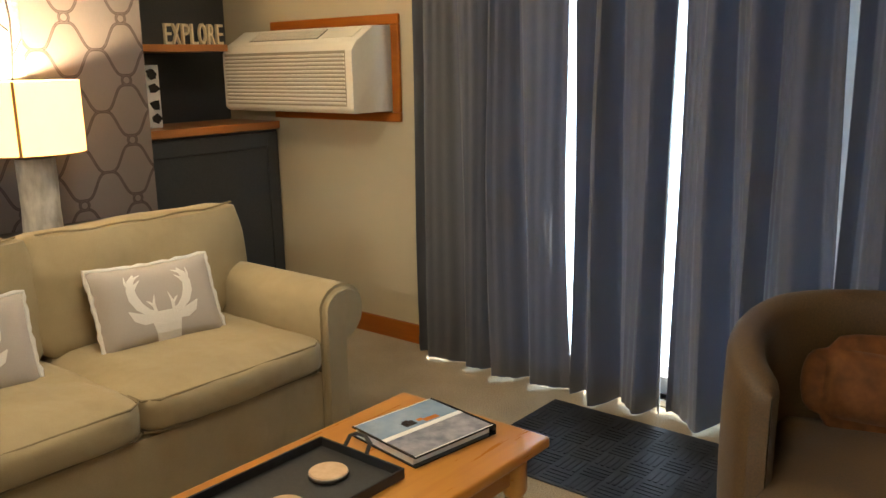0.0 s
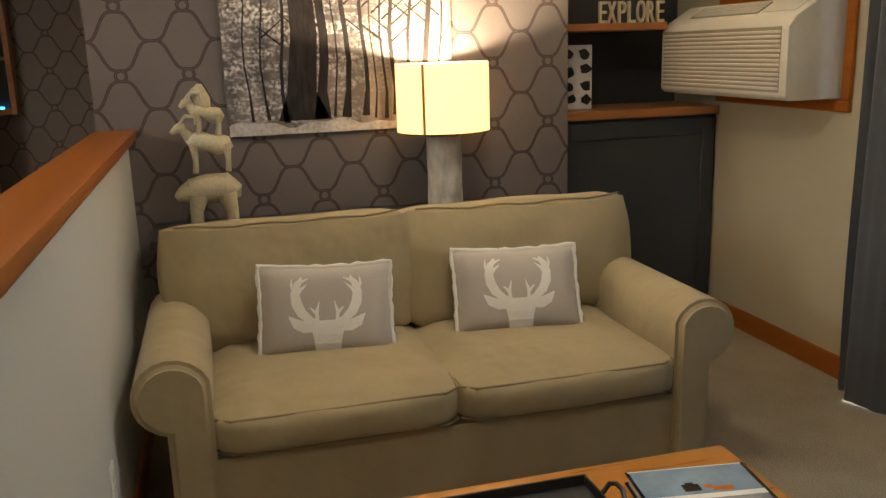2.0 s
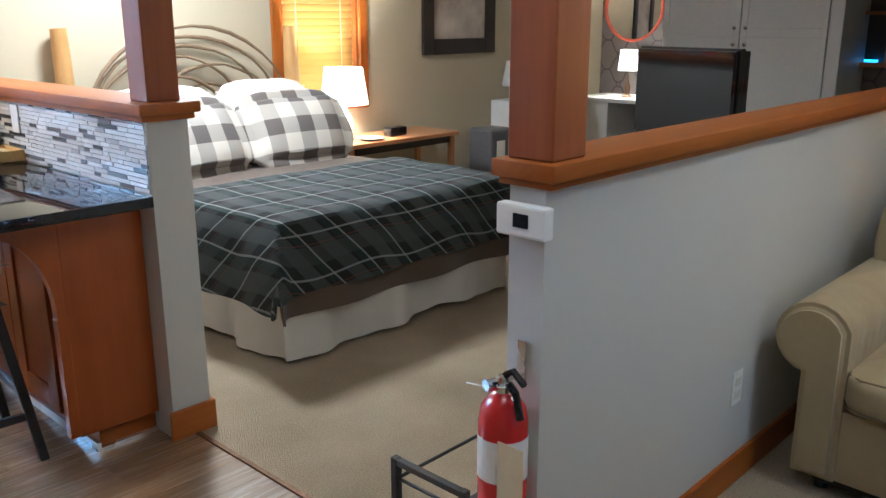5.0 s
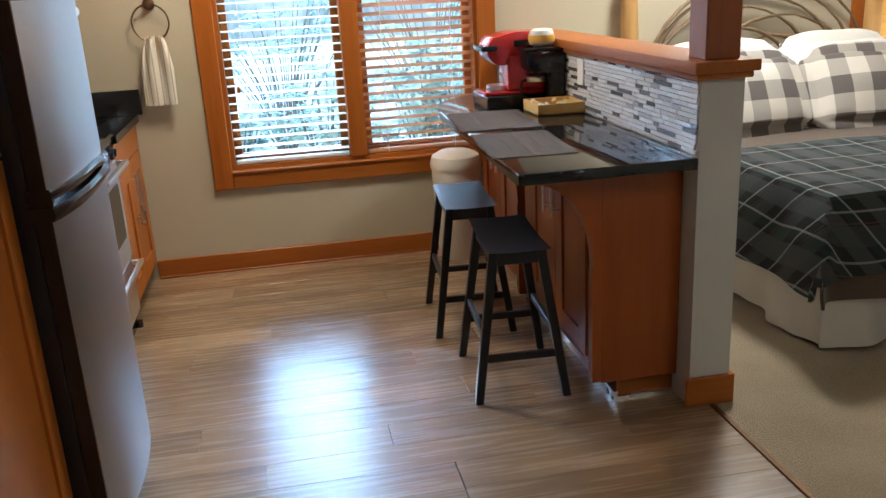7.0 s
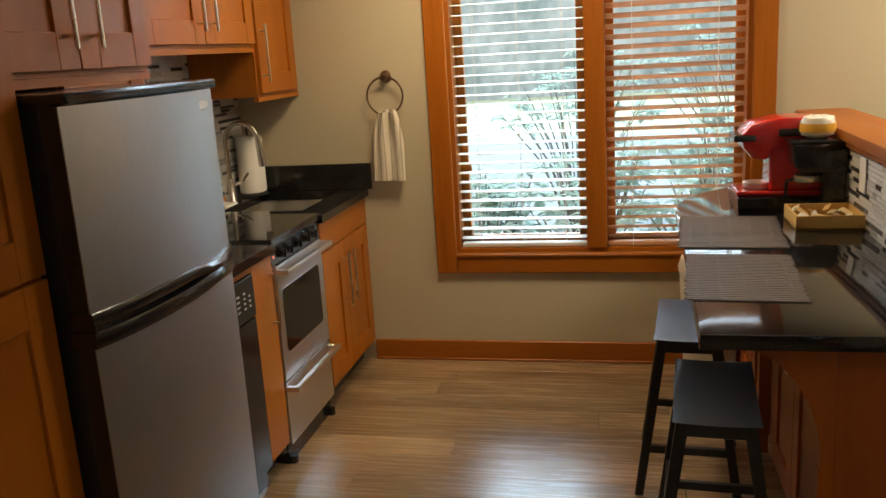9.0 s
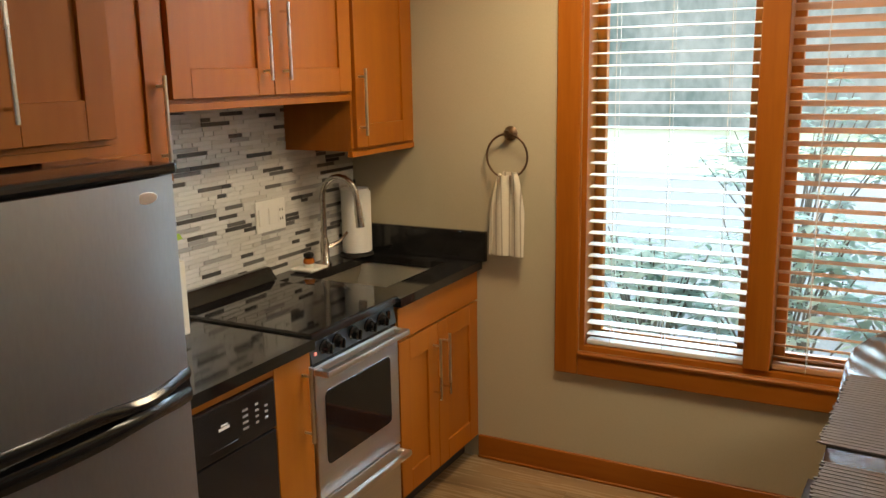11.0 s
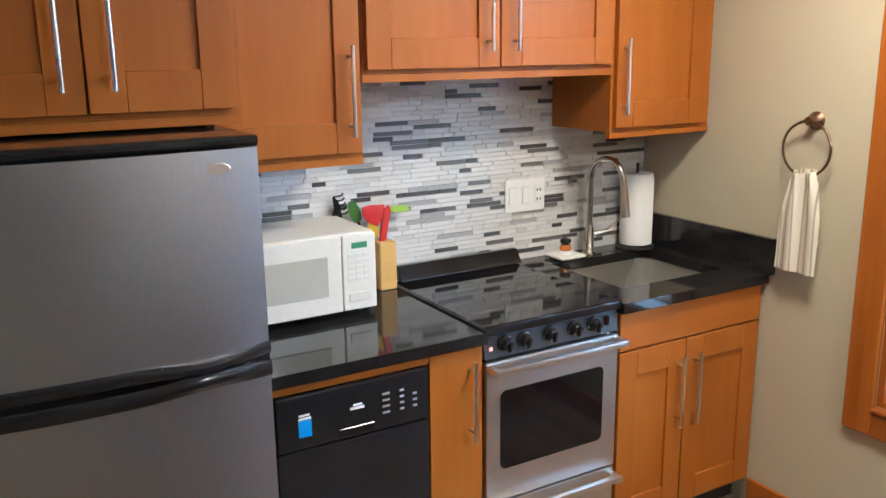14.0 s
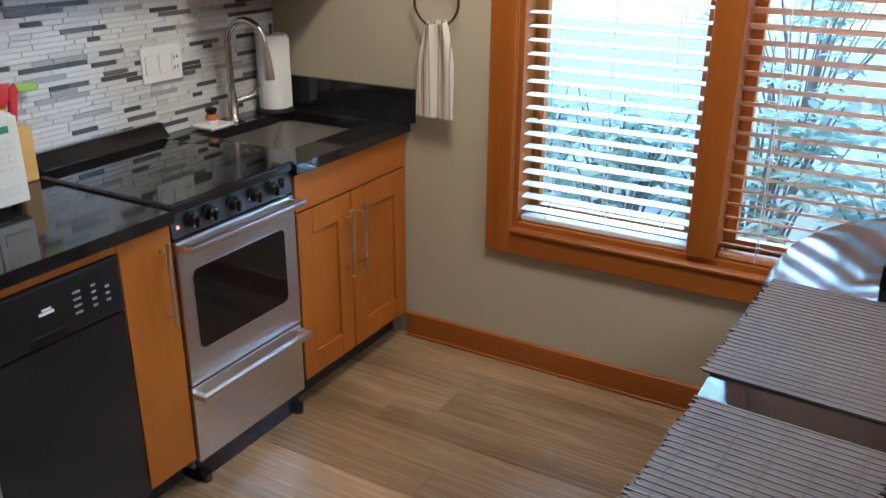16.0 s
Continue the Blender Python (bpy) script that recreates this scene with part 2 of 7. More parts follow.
M_CAB = wood("cherry_cabinet", (0.305, 0.084, 0.005), (0.385, 0.122, 0.010), 2, 6, 0.40, 0.0, 0.12, 0.1)
M_CABY = wood("cherry_cabinet_rail", (0.305, 0.084, 0.005), (0.385, 0.122, 0.010), 1, 6, 0.40, 0.0, 0.12, 0.1)
M_BARCAB = wood("cherry_bar_panel", (0.26, 0.056, 0.006), (0.36, 0.090, 0.011), 2, 6, 0.35, 0.1, 0.12, 0.1)
M_POST = wood("post_wood", (0.22, 0.060, 0.018), (0.32, 0.100, 0.032), 2, 8, 0.35, 0.2)
M_RANGESTEEL = surface("range_steel", (0.60, 0.59, 0.575), (0.66, 0.65, 0.635), 90, 2, 0.34, 1.0, 0.008, 0.001, (1, 0.03, 1), rvar=0.05)
M_STEEL = surface("brushed_steel", (0.37, 0.375, 0.385), (0.41, 0.415, 0.425), 140, 2, 0.40, 1.0, 0.004, 0.0005, (1, 1, 0.25), rvar=0.04)
M_STEELH = surface("brushed_steel_pull", (0.70, 0.68, 0.64), (0.78, 0.76, 0.72), 90, 2, 0.28, 1.0, 0.02, 0.001, rvar=0.05)
M_CHROME = surface("chrome", (0.75, 0.75, 0.75), (0.82, 0.82, 0.82), 30, 3, 0.1, 1.0, 0, rvar=0.03)
M_NICKEL = surface("brushed_nickel", (0.50, 0.46, 0.40), (0.60, 0.56, 0.50), 60, 3, 0.25, 1.0, 0.02, 0.001, rvar=0.05)
M_BRONZE = surface("bronze_metal", (0.16, 0.10, 0.06), (0.25, 0.16, 0.10), 60, 3, 0.3, 1.0, 0.02, rvar=0.05)
M_GRANITE = surface("black_granite", (0.006, 0.006, 0.007), (0.022, 0.021, 0.02), 420, 6, 0.07, bump=0, rvar=0.03)
M_BLACK = surface("black_plastic", (0.010, 0.010, 0.011), (0.015, 0.015, 0.016), 200, 3, 0.16, bump=0.02, dist=0.001)
M_BLACKGLASS = surface("black_glass", (0.004, 0.004, 0.005), (0.007, 0.007, 0.008), 20, 2, 0.05, bump=0, rvar=0.02)
M_FRIDGESIDE = surface("black_fridge_side", (0.010, 0.011, 0.014), (0.015, 0.016, 0.019), 260, 3, 0.34, bump=0.12, dist=0.001)
M_BLACKPAINT = surface("black_painted_wood", (0.008, 0.008, 0.009), (0.012, 0.012, 0.014), 40, 4, 0.30, bump=0.03, dist=0.001, rvar=0.04)
M_BLACKMETAL = surface("black_metal", (0.012, 0.012, 0.012), (0.03, 0.03, 0.03), 90, 4, 0.45, bump=0.06, dist=0.002)
M_WHITE = surface("white_plastic", (0.76, 0.75, 0.70), (0.80, 0.79, 0.74), 60, 3, 0.35, bump=0.01)
M_CREAM = surface("cream_plastic", (0.66, 0.62, 0.52), (0.72, 0.68, 0.58), 60, 3, 0.4, bump=0.02)
M_WHITEPAINT = surface("white_paint", (0.70, 0.70, 0.68), (0.78, 0.78, 0.76), 60, 2, 0.5, bump=0.04, dist=0.002)
# white paint with the wardrobe's shade put into its colour
M_SHADEDWHITE = surface("shaded_white_paint", (0.40, 0.41, 0.41), (0.46, 0.47, 0.47), 60, 2, 0.55, bump=0.04, dist=0.002)
M_SOFA = surface("olive_tan_linen", (0.31, 0.243, 0.128), (0.43, 0.345, 0.20), 420, 5, 0.9, bump=0.35, dist=0.002, sheen=0.15, spec=0.2, crease=0.5)
M_PIPING = surface("sofa_piping", (0.20, 0.155, 0.085), (0.26, 0.205, 0.12), 300, 5, 0.9, bump=0.2, dist=0.001, spec=0.2)
M_PILLOW = surface("grey_taupe_cotton", (0.40, 0.35, 0.30), (0.48, 0.43, 0.37), 380, 5, 0.9, bump=0.3, dist=0.002, sheen=0.2, spec=0.2)
M_FRINGE = surface("white_cotton_trim", (0.70, 0.67, 0.60), (0.82, 0.79, 0.72), 300, 8, 0.95, bump=0.8, dist=0.004, spec=0.1)
M_LINEN = surface("white_linen", (0.66, 0.64, 0.58), (0.76, 0.74, 0.68), 200, 4, 0.9, bump=0.2, dist=0.003, spec=0.15)
M_SKIRT = surface("cream_bed_skirt", (0.56, 0.53, 0.46), (0.66, 0.63, 0.55), 200, 3, 0.9, bump=0.2, dist=0.003, spec=0.15)
M_BROWN = surface("brown_blanket", (0.075, 0.055, 0.040), (0.115, 0.085, 0.062), 220, 4, 0.95, bump=0.4, dist=0.004, sheen=0.3, spec=0.1)
M_CHARCOAL = surface("charcoal_paint", (0.030, 0.034, 0.040), (0.045, 0.050, 0.056), 90, 2, 0.5, bump=0.05, dist=0.001)
M_LEATHER = surface("brown_velour", (0.042, 0.021, 0.004), (0.105, 0.056, 0.013), 200, 4, 0.6, bump=0.25, dist=0.003, sheen=0.05)
M_CHAIRPILLOW = surface("rust_fabric", (0.060, 0.020, 0.004), (0.16, 0.056, 0.012), 30, 9, 0.75, bump=0.3, dist=0.003, sheen=0.05, spec=0.2)
M_PINE = wood("honey_pine", (0.42, 0.155, 0.022), (0.57, 0.255, 0.045), 1, 7, 0.3, 0.4)
M_TABLEWOOD = wood("nightstand_wood", (0.34, 0.155, 0.06), (0.45, 0.22, 0.09), 0, 8, 0.35, 0.2)
M_RED = surface("red_enamel", (0.50, 0.012, 0.012), (0.58, 0.02, 0.018), 60, 3, 0.22, bump=0.01, coat=0.5)
M_STATUE = surface("aged_cream_resin", (0.40, 0.34, 0.20), (0.56, 0.49, 0.33), 70, 9, 0.6, bump=0.4, dist=0.006)
M_LOG = surface("peeled_log", (0.40, 0.22, 0.065), (0.56, 0.34, 0.12), 40, 9, 0.5, bump=0.3, dist=0.004, stretch=(1, 1, 0.1))
M_TWIG = surface("bent_twig", (0.13, 0.085, 0.045), (0.22, 0.15, 0.08), 60, 9, 0.7, bump=0.4, dist=0.004)
M_MATGREY = surface("woven_placemat", (0.085, 0.068, 0.058), (0.165, 0.138, 0.12), 240, 7, 0.6, bump=0.5, dist=0.003, stretch=(0.12, 1, 1))
M_RUBBER = surface("black_rubber", (0.010, 0.011, 0.013), (0.022, 0.023, 0.026), 200, 4, 0.5, bump=0.3, dist=0.002)
M_BAMBOO = wood("bamboo", (0.58, 0.34, 0.09), (0.70, 0.45, 0.15), 1, 12, 0.4, 0.1)
M_PAPER = surface("paper_towel", (0.78, 0.77, 0.73), (0.84, 0.83, 0.79), 240, 3, 0.95, bump=0.5, dist=0.002, spec=0.1)
M_BLIND = surface("white_blind_slat", (0.68, 0.68, 0.66), (0.76, 0.76, 0.74), 40, 3, 0.4, bump=0.02)
M_BLINDW = wood("wooden_blind_slat", (0.50, 0.25, 0.12), (0.60, 0.33, 0.18), 0, 10, 0.4, 0.2)
M_DARKFRAME = surface("dark_picture_frame", (0.018, 0.013, 0.010), (0.035, 0.026, 0.02), 60, 4, 0.35, bump=0.08)
M_GLASS = glass("clear_glass")
M_SHADE_W = emitter("white_lampshade_glow", (1.0, 0.84, 0.62), 2.2)


def lampshade_material(name, c1, c2, glow, strength, through_=0.25):
    """Cloth that lets the bulb's light through."""
    m, nt, b, g = nodes_of(name)
    weave = noisen(nt, g, 300, (1, 1, 0.2))
    col = mixn(nt, weave, c1, c2)
    link(nt, col, b.inputs["Base Color"])
    b.inputs["Roughness"].default_value = 0.9
    b.inputs["Emission Color"].default_value = (*glow, 1)
    b.inputs["Emission Strength"].default_value = strength
    tr = nt.nodes.new("ShaderNodeBsdfTranslucent")
    link(nt, col, tr.inputs[0])
    mx = nt.nodes.new("ShaderNodeMixShader")
    mx.inputs[0].default_value = through_
    link(nt, b.outputs[0], mx.inputs[1])
    link(nt, tr.outputs[0], mx.inputs[2])
    link(nt, mx.outputs[0], nt.nodes["Material Output"].inputs[0])
    return m


M_SHADE = lampshade_material("amber_lampshade", (0.72, 0.46, 0.14), (0.82, 0.56, 0.20), (1.0, 0.62, 0.20), 1.6, 0.15)
M_BLINDCLOSED = lampshade_material("sunlit_closed_slat", (0.62, 0.36, 0.10), (0.72, 0.44, 0.14), (1.0, 0.6, 0.2), 0.0, 0.55)


PAPER_P, PAPER_H, PAPER_Y, PAPER_Z = 0.272, 0.281, 0.819, 0.990


def wallpaper_material():
    """Brown-grey paper with a dark double-line ogee trellis and small rings where the cells meet."""
    m, nt, b, g = nodes_of("trellis_wallpaper")
    P, H, R = PAPER_P, PAPER_H, 0.022
    sep = nt.nodes.new("ShaderNodeSeparateXYZ")
    link(nt, g.outputs["Position"], sep.inputs[0])
    across = mathn(nt, "SUBTRACT", mathn(nt, "FRACT", mathn(nt, "ADD", mathn(nt, "DIVIDE", mathn(nt, "SUBTRACT", sep.outputs[1], PAPER_Y), P), 0.5)), 0.5)
    up = mathn(nt, "ABSOLUTE", mathn(nt, "SUBTRACT", mathn(nt, "FRACT", mathn(nt, "ADD", mathn(nt, "DIVIDE", mathn(nt, "SUBTRACT", sep.outputs[2], PAPER_Z), H), 0.5)), 0.5))
    a = mathn(nt, "MULTIPLY", across, 2 * math.pi)
    top = H / 2 - R
    ca, sa = mathn(nt, "COSINE", a), mathn(nt, "SINE", a)
    lobed = mathn(nt, "MULTIPLY", ca, mathn(nt, "SUBTRACT", 1.5, mathn(nt, "MULTIPLY", mathn(nt, "MULTIPLY", ca, ca), 0.5)))
    wave = mathn(nt, "MULTIPLY", mathn(nt, "ADD", lobed, 1.0), top / 2)
    slope = mathn(nt, "MULTIPLY", mathn(nt, "MULTIPLY", sa, mathn(nt, "MULTIPLY", sa, sa)), 1.5 * top * math.pi / P)
    steep = mathn(nt, "SQRT", mathn(nt, "ADD", mathn(nt, "MULTIPLY", slope, slope), 1.0))
    d = mathn(nt, "DIVIDE", mathn(nt, "ABSOLUTE", mathn(nt, "SUBTRACT", mathn(nt, "MULTIPLY", up, H), wave)), steep)
    px, pz = mathn(nt, "MULTIPLY", across, P), mathn(nt, "MULTIPLY", mathn(nt, "SUBTRACT", up, 0.5), H)
    ring = mathn(nt, "ABSOLUTE", mathn(nt, "SUBTRACT", mathn(nt, "SQRT", mathn(nt, "ADD", mathn(nt, "MULTIPLY", px, px), mathn(nt, "MULTIPLY", pz, pz))), R))
    near = mathn(nt, "MINIMUM", d, ring)
    line = mathn(nt, "MULTIPLY", mathn(nt, "LESS_THAN", near, 0.0064), mathn(nt, "ADD", mathn(nt, "MULTIPLY", mathn(nt, "GREATER_THAN", near, 0.0020), 0.45), 0.55))
    base = mixn(nt, noisen(nt, g, 2.5), (0.150, 0.128, 0.122), (0.190, 0.163, 0.156))
    fibre = noisen(nt, g, 160, (1, 1, 0.25))
    base = mixn(nt, mathn(nt, "MULTIPLY", fibre, 0.35), base, (0.13, 0.11, 0.10))
    link(nt, mixn(nt, mathn(nt, "MULTIPLY", line, 0.92), base, (0.035, 0.022, 0.018)), b.inputs["Base Color"])
    link(nt, mathn(nt, "ADD", 0.42, mathn(nt, "MULTIPLY", fibre, 0.15)), b.inputs["Roughness"])
    bumpn(nt, b, mathn(nt, "ADD", mathn(nt, "MULTIPLY", line, 0.4), mathn(nt, "MULTIPLY", fibre, 0.3)), 0.25, 0.002)
    return m


M_PAPERWALL = wallpaper_material()


def curtain_material():
    m, nt, b, g = nodes_of("slate_blue_curtain")
    f = noisen(nt, g, 350, (1, 1, 0.12))
    c = noisen(nt, g, 4)
    k = mathn(nt, "ADD", mathn(nt, "MULTIPLY", f, 0.5), mathn(nt, "MULTIPLY", c, 0.5))
    link(nt, mixn(nt, k, (0.060, 0.061, 0.064), (0.125, 0.126, 0.13)), b.inputs["Base Color"])
    b.inputs["Roughness"].default_value = 0.7
    b.inputs["Sheen Weight"].default_value = 0.3
    bumpn(nt, b, f, 0.3, 0.002)
    tr = nt.nodes.new("ShaderNodeBsdfTranslucent")
    tr.inputs[0].default_value = (0.22, 0.30, 0.42, 1)
    mx = nt.nodes.new("ShaderNodeMixShader")
    mx.inputs[0].default_value = 0.17
    link(nt, b.outputs[0], mx.inputs[1])
    link(nt, tr.outputs[0], mx.inputs[2])
    link(nt, mx.outputs[0], nt.nodes["Material Output"].inputs[0])
    return m


M_CURTAIN = curtain_material()


def tile_material(name, cols, rough, random_from):
    m, nt, b, g = nodes_of(name)
    rnd = nt.nodes.new("ShaderNodeObjectInfo").outputs["Random"] if random_from == "object" else g.outputs["Random Per Island"]
    ramp = nt.nodes.new("ShaderNodeValToRGB")
    ramp.color_ramp.interpolation = "CONSTANT"
    el = ramp.color_ramp.elements
    while len(el) < len(cols):
        el.new(0.5)
    for e, (p, c) in zip(el, cols):
        e.position, e.color = p, (*c, 1)
    link(nt, rnd, ramp.inputs[0])
    vein = noisen(nt, g, 60, (1, 0.25, 1))
    link(nt, mixn(nt, mathn(nt, "MULTIPLY", vein, 0.2), ramp.outputs[0], (0.30, 0.29, 0.27)), b.inputs["Base Color"])
    b.inputs["Roughness"].default_value = rough
    bumpn(nt, b, vein, 0.05, 0.002)
    return m


TILE_COLS = [(0.0, (0.70, 0.69, 0.65)), (0.28, (0.64, 0.63, 0.59)), (0.42, (0.76, 0.75, 0.71)), (0.70, (0.40, 0.39, 0.38)), (0.765, (0.62, 0.60, 0.55)), (0.865, (0.060, 0.058, 0.057)), (0.95, (0.13, 0.125, 0.12))]
M_TILE = tile_material("mosaic_tile", TILE_COLS, 0.18, "object")
M_TILE_JOINED = tile_material("mosaic_tile_far", TILE_COLS, 0.18, "island")
M_GROUT = surface("grout", (0.62, 0.61, 0.57), (0.68, 0.67, 0.63), 200, 4, 0.9, bump=0.2, dist=0.001)


def plank_material():
    m, nt, b, g = nodes_of("oak_plank")
    info = nt.nodes.new("ShaderNodeObjectInfo")
    sc = nt.nodes.new("ShaderNodeVectorMath")
    sc.operation = "SCALE"
    sc.inputs[0].default_value = (9, 13, 5)
    link(nt, info.outputs["Random"], sc.inputs["Scale"])
    off = nt.nodes.new("ShaderNodeVectorMath")
    link(nt, g.outputs["Position"], off.inputs[0])
    link(nt, sc.outputs[0], off.inputs[1])
    fine = noisen(nt, g, 70, (0.05, 1, 1), 6, off.outputs[0])
    mid = noisen(nt, g, 4, (0.22, 1, 1), 6, off.outputs[0])
    k = mathn(nt, "ADD", mathn(nt, "MULTIPLY", spread(nt, fine, .3, .7), .20), mathn(nt, "MULTIPLY", spread(nt, mid, .3, .7), .80))
    col = mixn(nt, k, (0.13, 0.075, 0.033), (0.40, 0.27, 0.145))
    hsv = nt.nodes.new("ShaderNodeHueSaturation")
    link(nt, col, hsv.inputs["Color"])
    link(nt, mathn(nt, "ADD", mathn(nt, "MULTIPLY", info.outputs["Random"], 0.26), 0.87), hsv.inputs["Value"])
    link(nt, hsv.outputs[0], b.inputs["Base Color"])
    link(nt, mathn(nt, "ADD", mathn(nt, "MULTIPLY", fine, 0.10), 0.22), b.inputs["Roughness"])
    b.inputs["Coat Weight"].default_value, b.inputs["Coat Roughness"].default_value = 1.0, 0.30
    b.inputs["Coat IOR"].default_value = 1.65
    bumpn(nt, b, fine, 0.06, 0.002)
    return m


M_PLANK = plank_material()

# ---- setting ----
def wall_boxes(axis, a0, a1, b0, b1, z0, z1, holes):
    """A wall along an axis from a0 to a1, b0 to b1 thick, with openings (a, a, z, z)."""
    cuts = sorted({a0, a1, *[h[0] for h in holes], *[h[1] for h in holes]})
    out = []
    for s, e in zip(cuts, cuts[1:]):
        spans, mid = [(z0, z1)], (s + e) / 2
        for h in holes:
            if h[0] < mid < h[1]:
                spans = [(z0, h[2]), (h[3], z1)]
        for q0, q1 in spans:
            if q1 - q0 > 1e-4:
                out.append((s, e, b0, b1, q0, q1) if axis == "x" else (b0, b1, s, e, q0, q1))
    return out


TOP = 2.45
S, E_, N, W = -3.745, 1.54, 3.287, -7.2
WIN1 = (-0.945, 0.445, 0.565, 2.34)
WIN2 = (-3.975, -3.29, 0.92, 2.06)
DOOR = (-2.55, 0.70, 0.03, 2.10)
single("wall_south", B(*wall_boxes("x", W - .15, E_ + .15, S - .15, S, 0, TOP, [WIN1, WIN2])), M_WALL, "olive beige painted wall with two windows", "wall", "structure")
single("wall_east", B((E_, E_ + .15, S, N + PLAN[1], 0, TOP)), M_WALL, "olive beige painted wall behind the kitchen units", "wall", "structure")
made = set(scene.objects)
single("wall_north", B(*wall_boxes("x", -4.6, E_ + .15, N, N + .15, 0, TOP, [DOOR])), M_WALL, "beige painted wall with a wide glass door", "wall", "structure")
single("wall_sofa", B((-3.93, -3.83, 0.225, 2.354, 0, TOP)), M_PAPERWALL, "brown-grey wallpaper with dark trellis pattern", "wall", "structure")
single("wall_niche", B((-4.60, -4.45, 2.254, N, 0, TOP), (-4.45, -3.94, 2.254, 2.354, 0, TOP)), M_CHARCOAL, "charcoal painted recess beside the wallpaper", "wall", "structure")
single("wall_west", B((W - .15, W, S, 0.40, 0, TOP)), M_PAPERWALL, "trellis wallpaper behind the dressing table", "wall", "structure")
single("wall_bedroom", B((W, -3.935, 0.25, 0.40, 0, TOP)), M_WALL, "beige painted wall closing the bedroom", "wall", "structure")
moved(made, *PLAN)
single("ceiling", B((W - .15, E_ + .15, S - .15, N + .15, TOP, TOP + .12)), M_CEIL, "white painted ceiling", "ceiling", "structure")
single("floor", B((W - .15, E_ + .15, S - .15, N + .15, -0.12, -0.016)), M_GROUT, "concrete floor slab", "floor", "structure")
single("carpet", B((W, -1.25, S, 0.055, -0.016, 0.0), (-4.45, E_, 0.055, N, -0.016, 0.0)), M_CARPET, "beige cut-pile carpet", "carpet", "structure")
plank_floor = single("plank_floor", B((-1.25, E_, S, 0.055, -0.016, -0.006)), M_BLACKMETAL, "light brown oak plank floor", "floor", "structure")

made = set(scene.objects)
hw = thing("half_wall", (-2.5, 0.3, 0), "painted half wall with a cherry wood cap and post", "half wall", kind="structure")
part("wall", B((-3.825, -1.25, 0.25, 0.345, 0, 1.14)), M_HALFWALL, hw)
part("cap", B((-3.826, -1.225, 0.215, 0.383, 1.152, 1.190), (-3.826, -1.235, 0.228, 0.370, 1.135, 1.152), bevel=0.006, seg=2), M_TRIM, hw, "cherry wood cap")
part("post", B((-1.372, -1.252, 0.238, 0.358, 1.19, TOP), bevel=0.004), M_POST, hw, "square reddish wood post")
part("baseboard", B((-3.82, -1.255, 0.345, 0.360, 0.0, 0.105), bevel=0.003), M_TRIM, hw, "cherry wood baseboard")

moved(made, *PLAN)

bw = thing("bar_wall", (-1.2, -2.5, 0), "half wall behind the bar with a cherry cap and post", "half wall", kind="structure")
part("wall", B((-1.318, -1.168, S, -1.60, 0, 1.155)), M_HALFWALL, bw)
part("cap", B((-1.352, -1.128, S, -1.562, 1.172, 1.210), (-1.336, -1.142, S, -1.578, 1.15, 1.172), bevel=0.006, seg=2), M_TRIMY, bw, "cherry wood cap")
part("post", B((-1.303, -1.183, -1.728, -1.608, 1.210, TOP), bevel=0.004), M_POST, bw, "square reddish wood post")
part("baseboard", B((-1.334, -1.152, -1.60, -1.584, 0, 0.11), (-1.334, -1.318, -3.6, -1.60, 0, 0.11), bevel=0.003), M_TRIM, bw, "cherry wood baseboard")

single("baseboard", B((-1.16, 0.905, S, S + .016, 0.0, 0.105), (-1.16, 0.905, S, S + .022, 0.0, 0.012), bevel=0.003), M_TRIM, "cherry wood baseboard with pale caulk line", "baseboard", "structure")
made = set(scene.objects)
single("baseboard", B((-4.0, -2.60, N - .016, N, 0.0, 0.105), bevel=0.003), M_TRIM, "cherry wood baseboard under the air conditioner", "baseboard", "structure")
single("baseboard", B((-3.83, -3.815, 0.40, 2.354, 0.0, 0.105), bevel=0.003), M_TRIMY, "cherry wood baseboard behind the sofa", "baseboard", "structure")
moved(made, *PLAN)


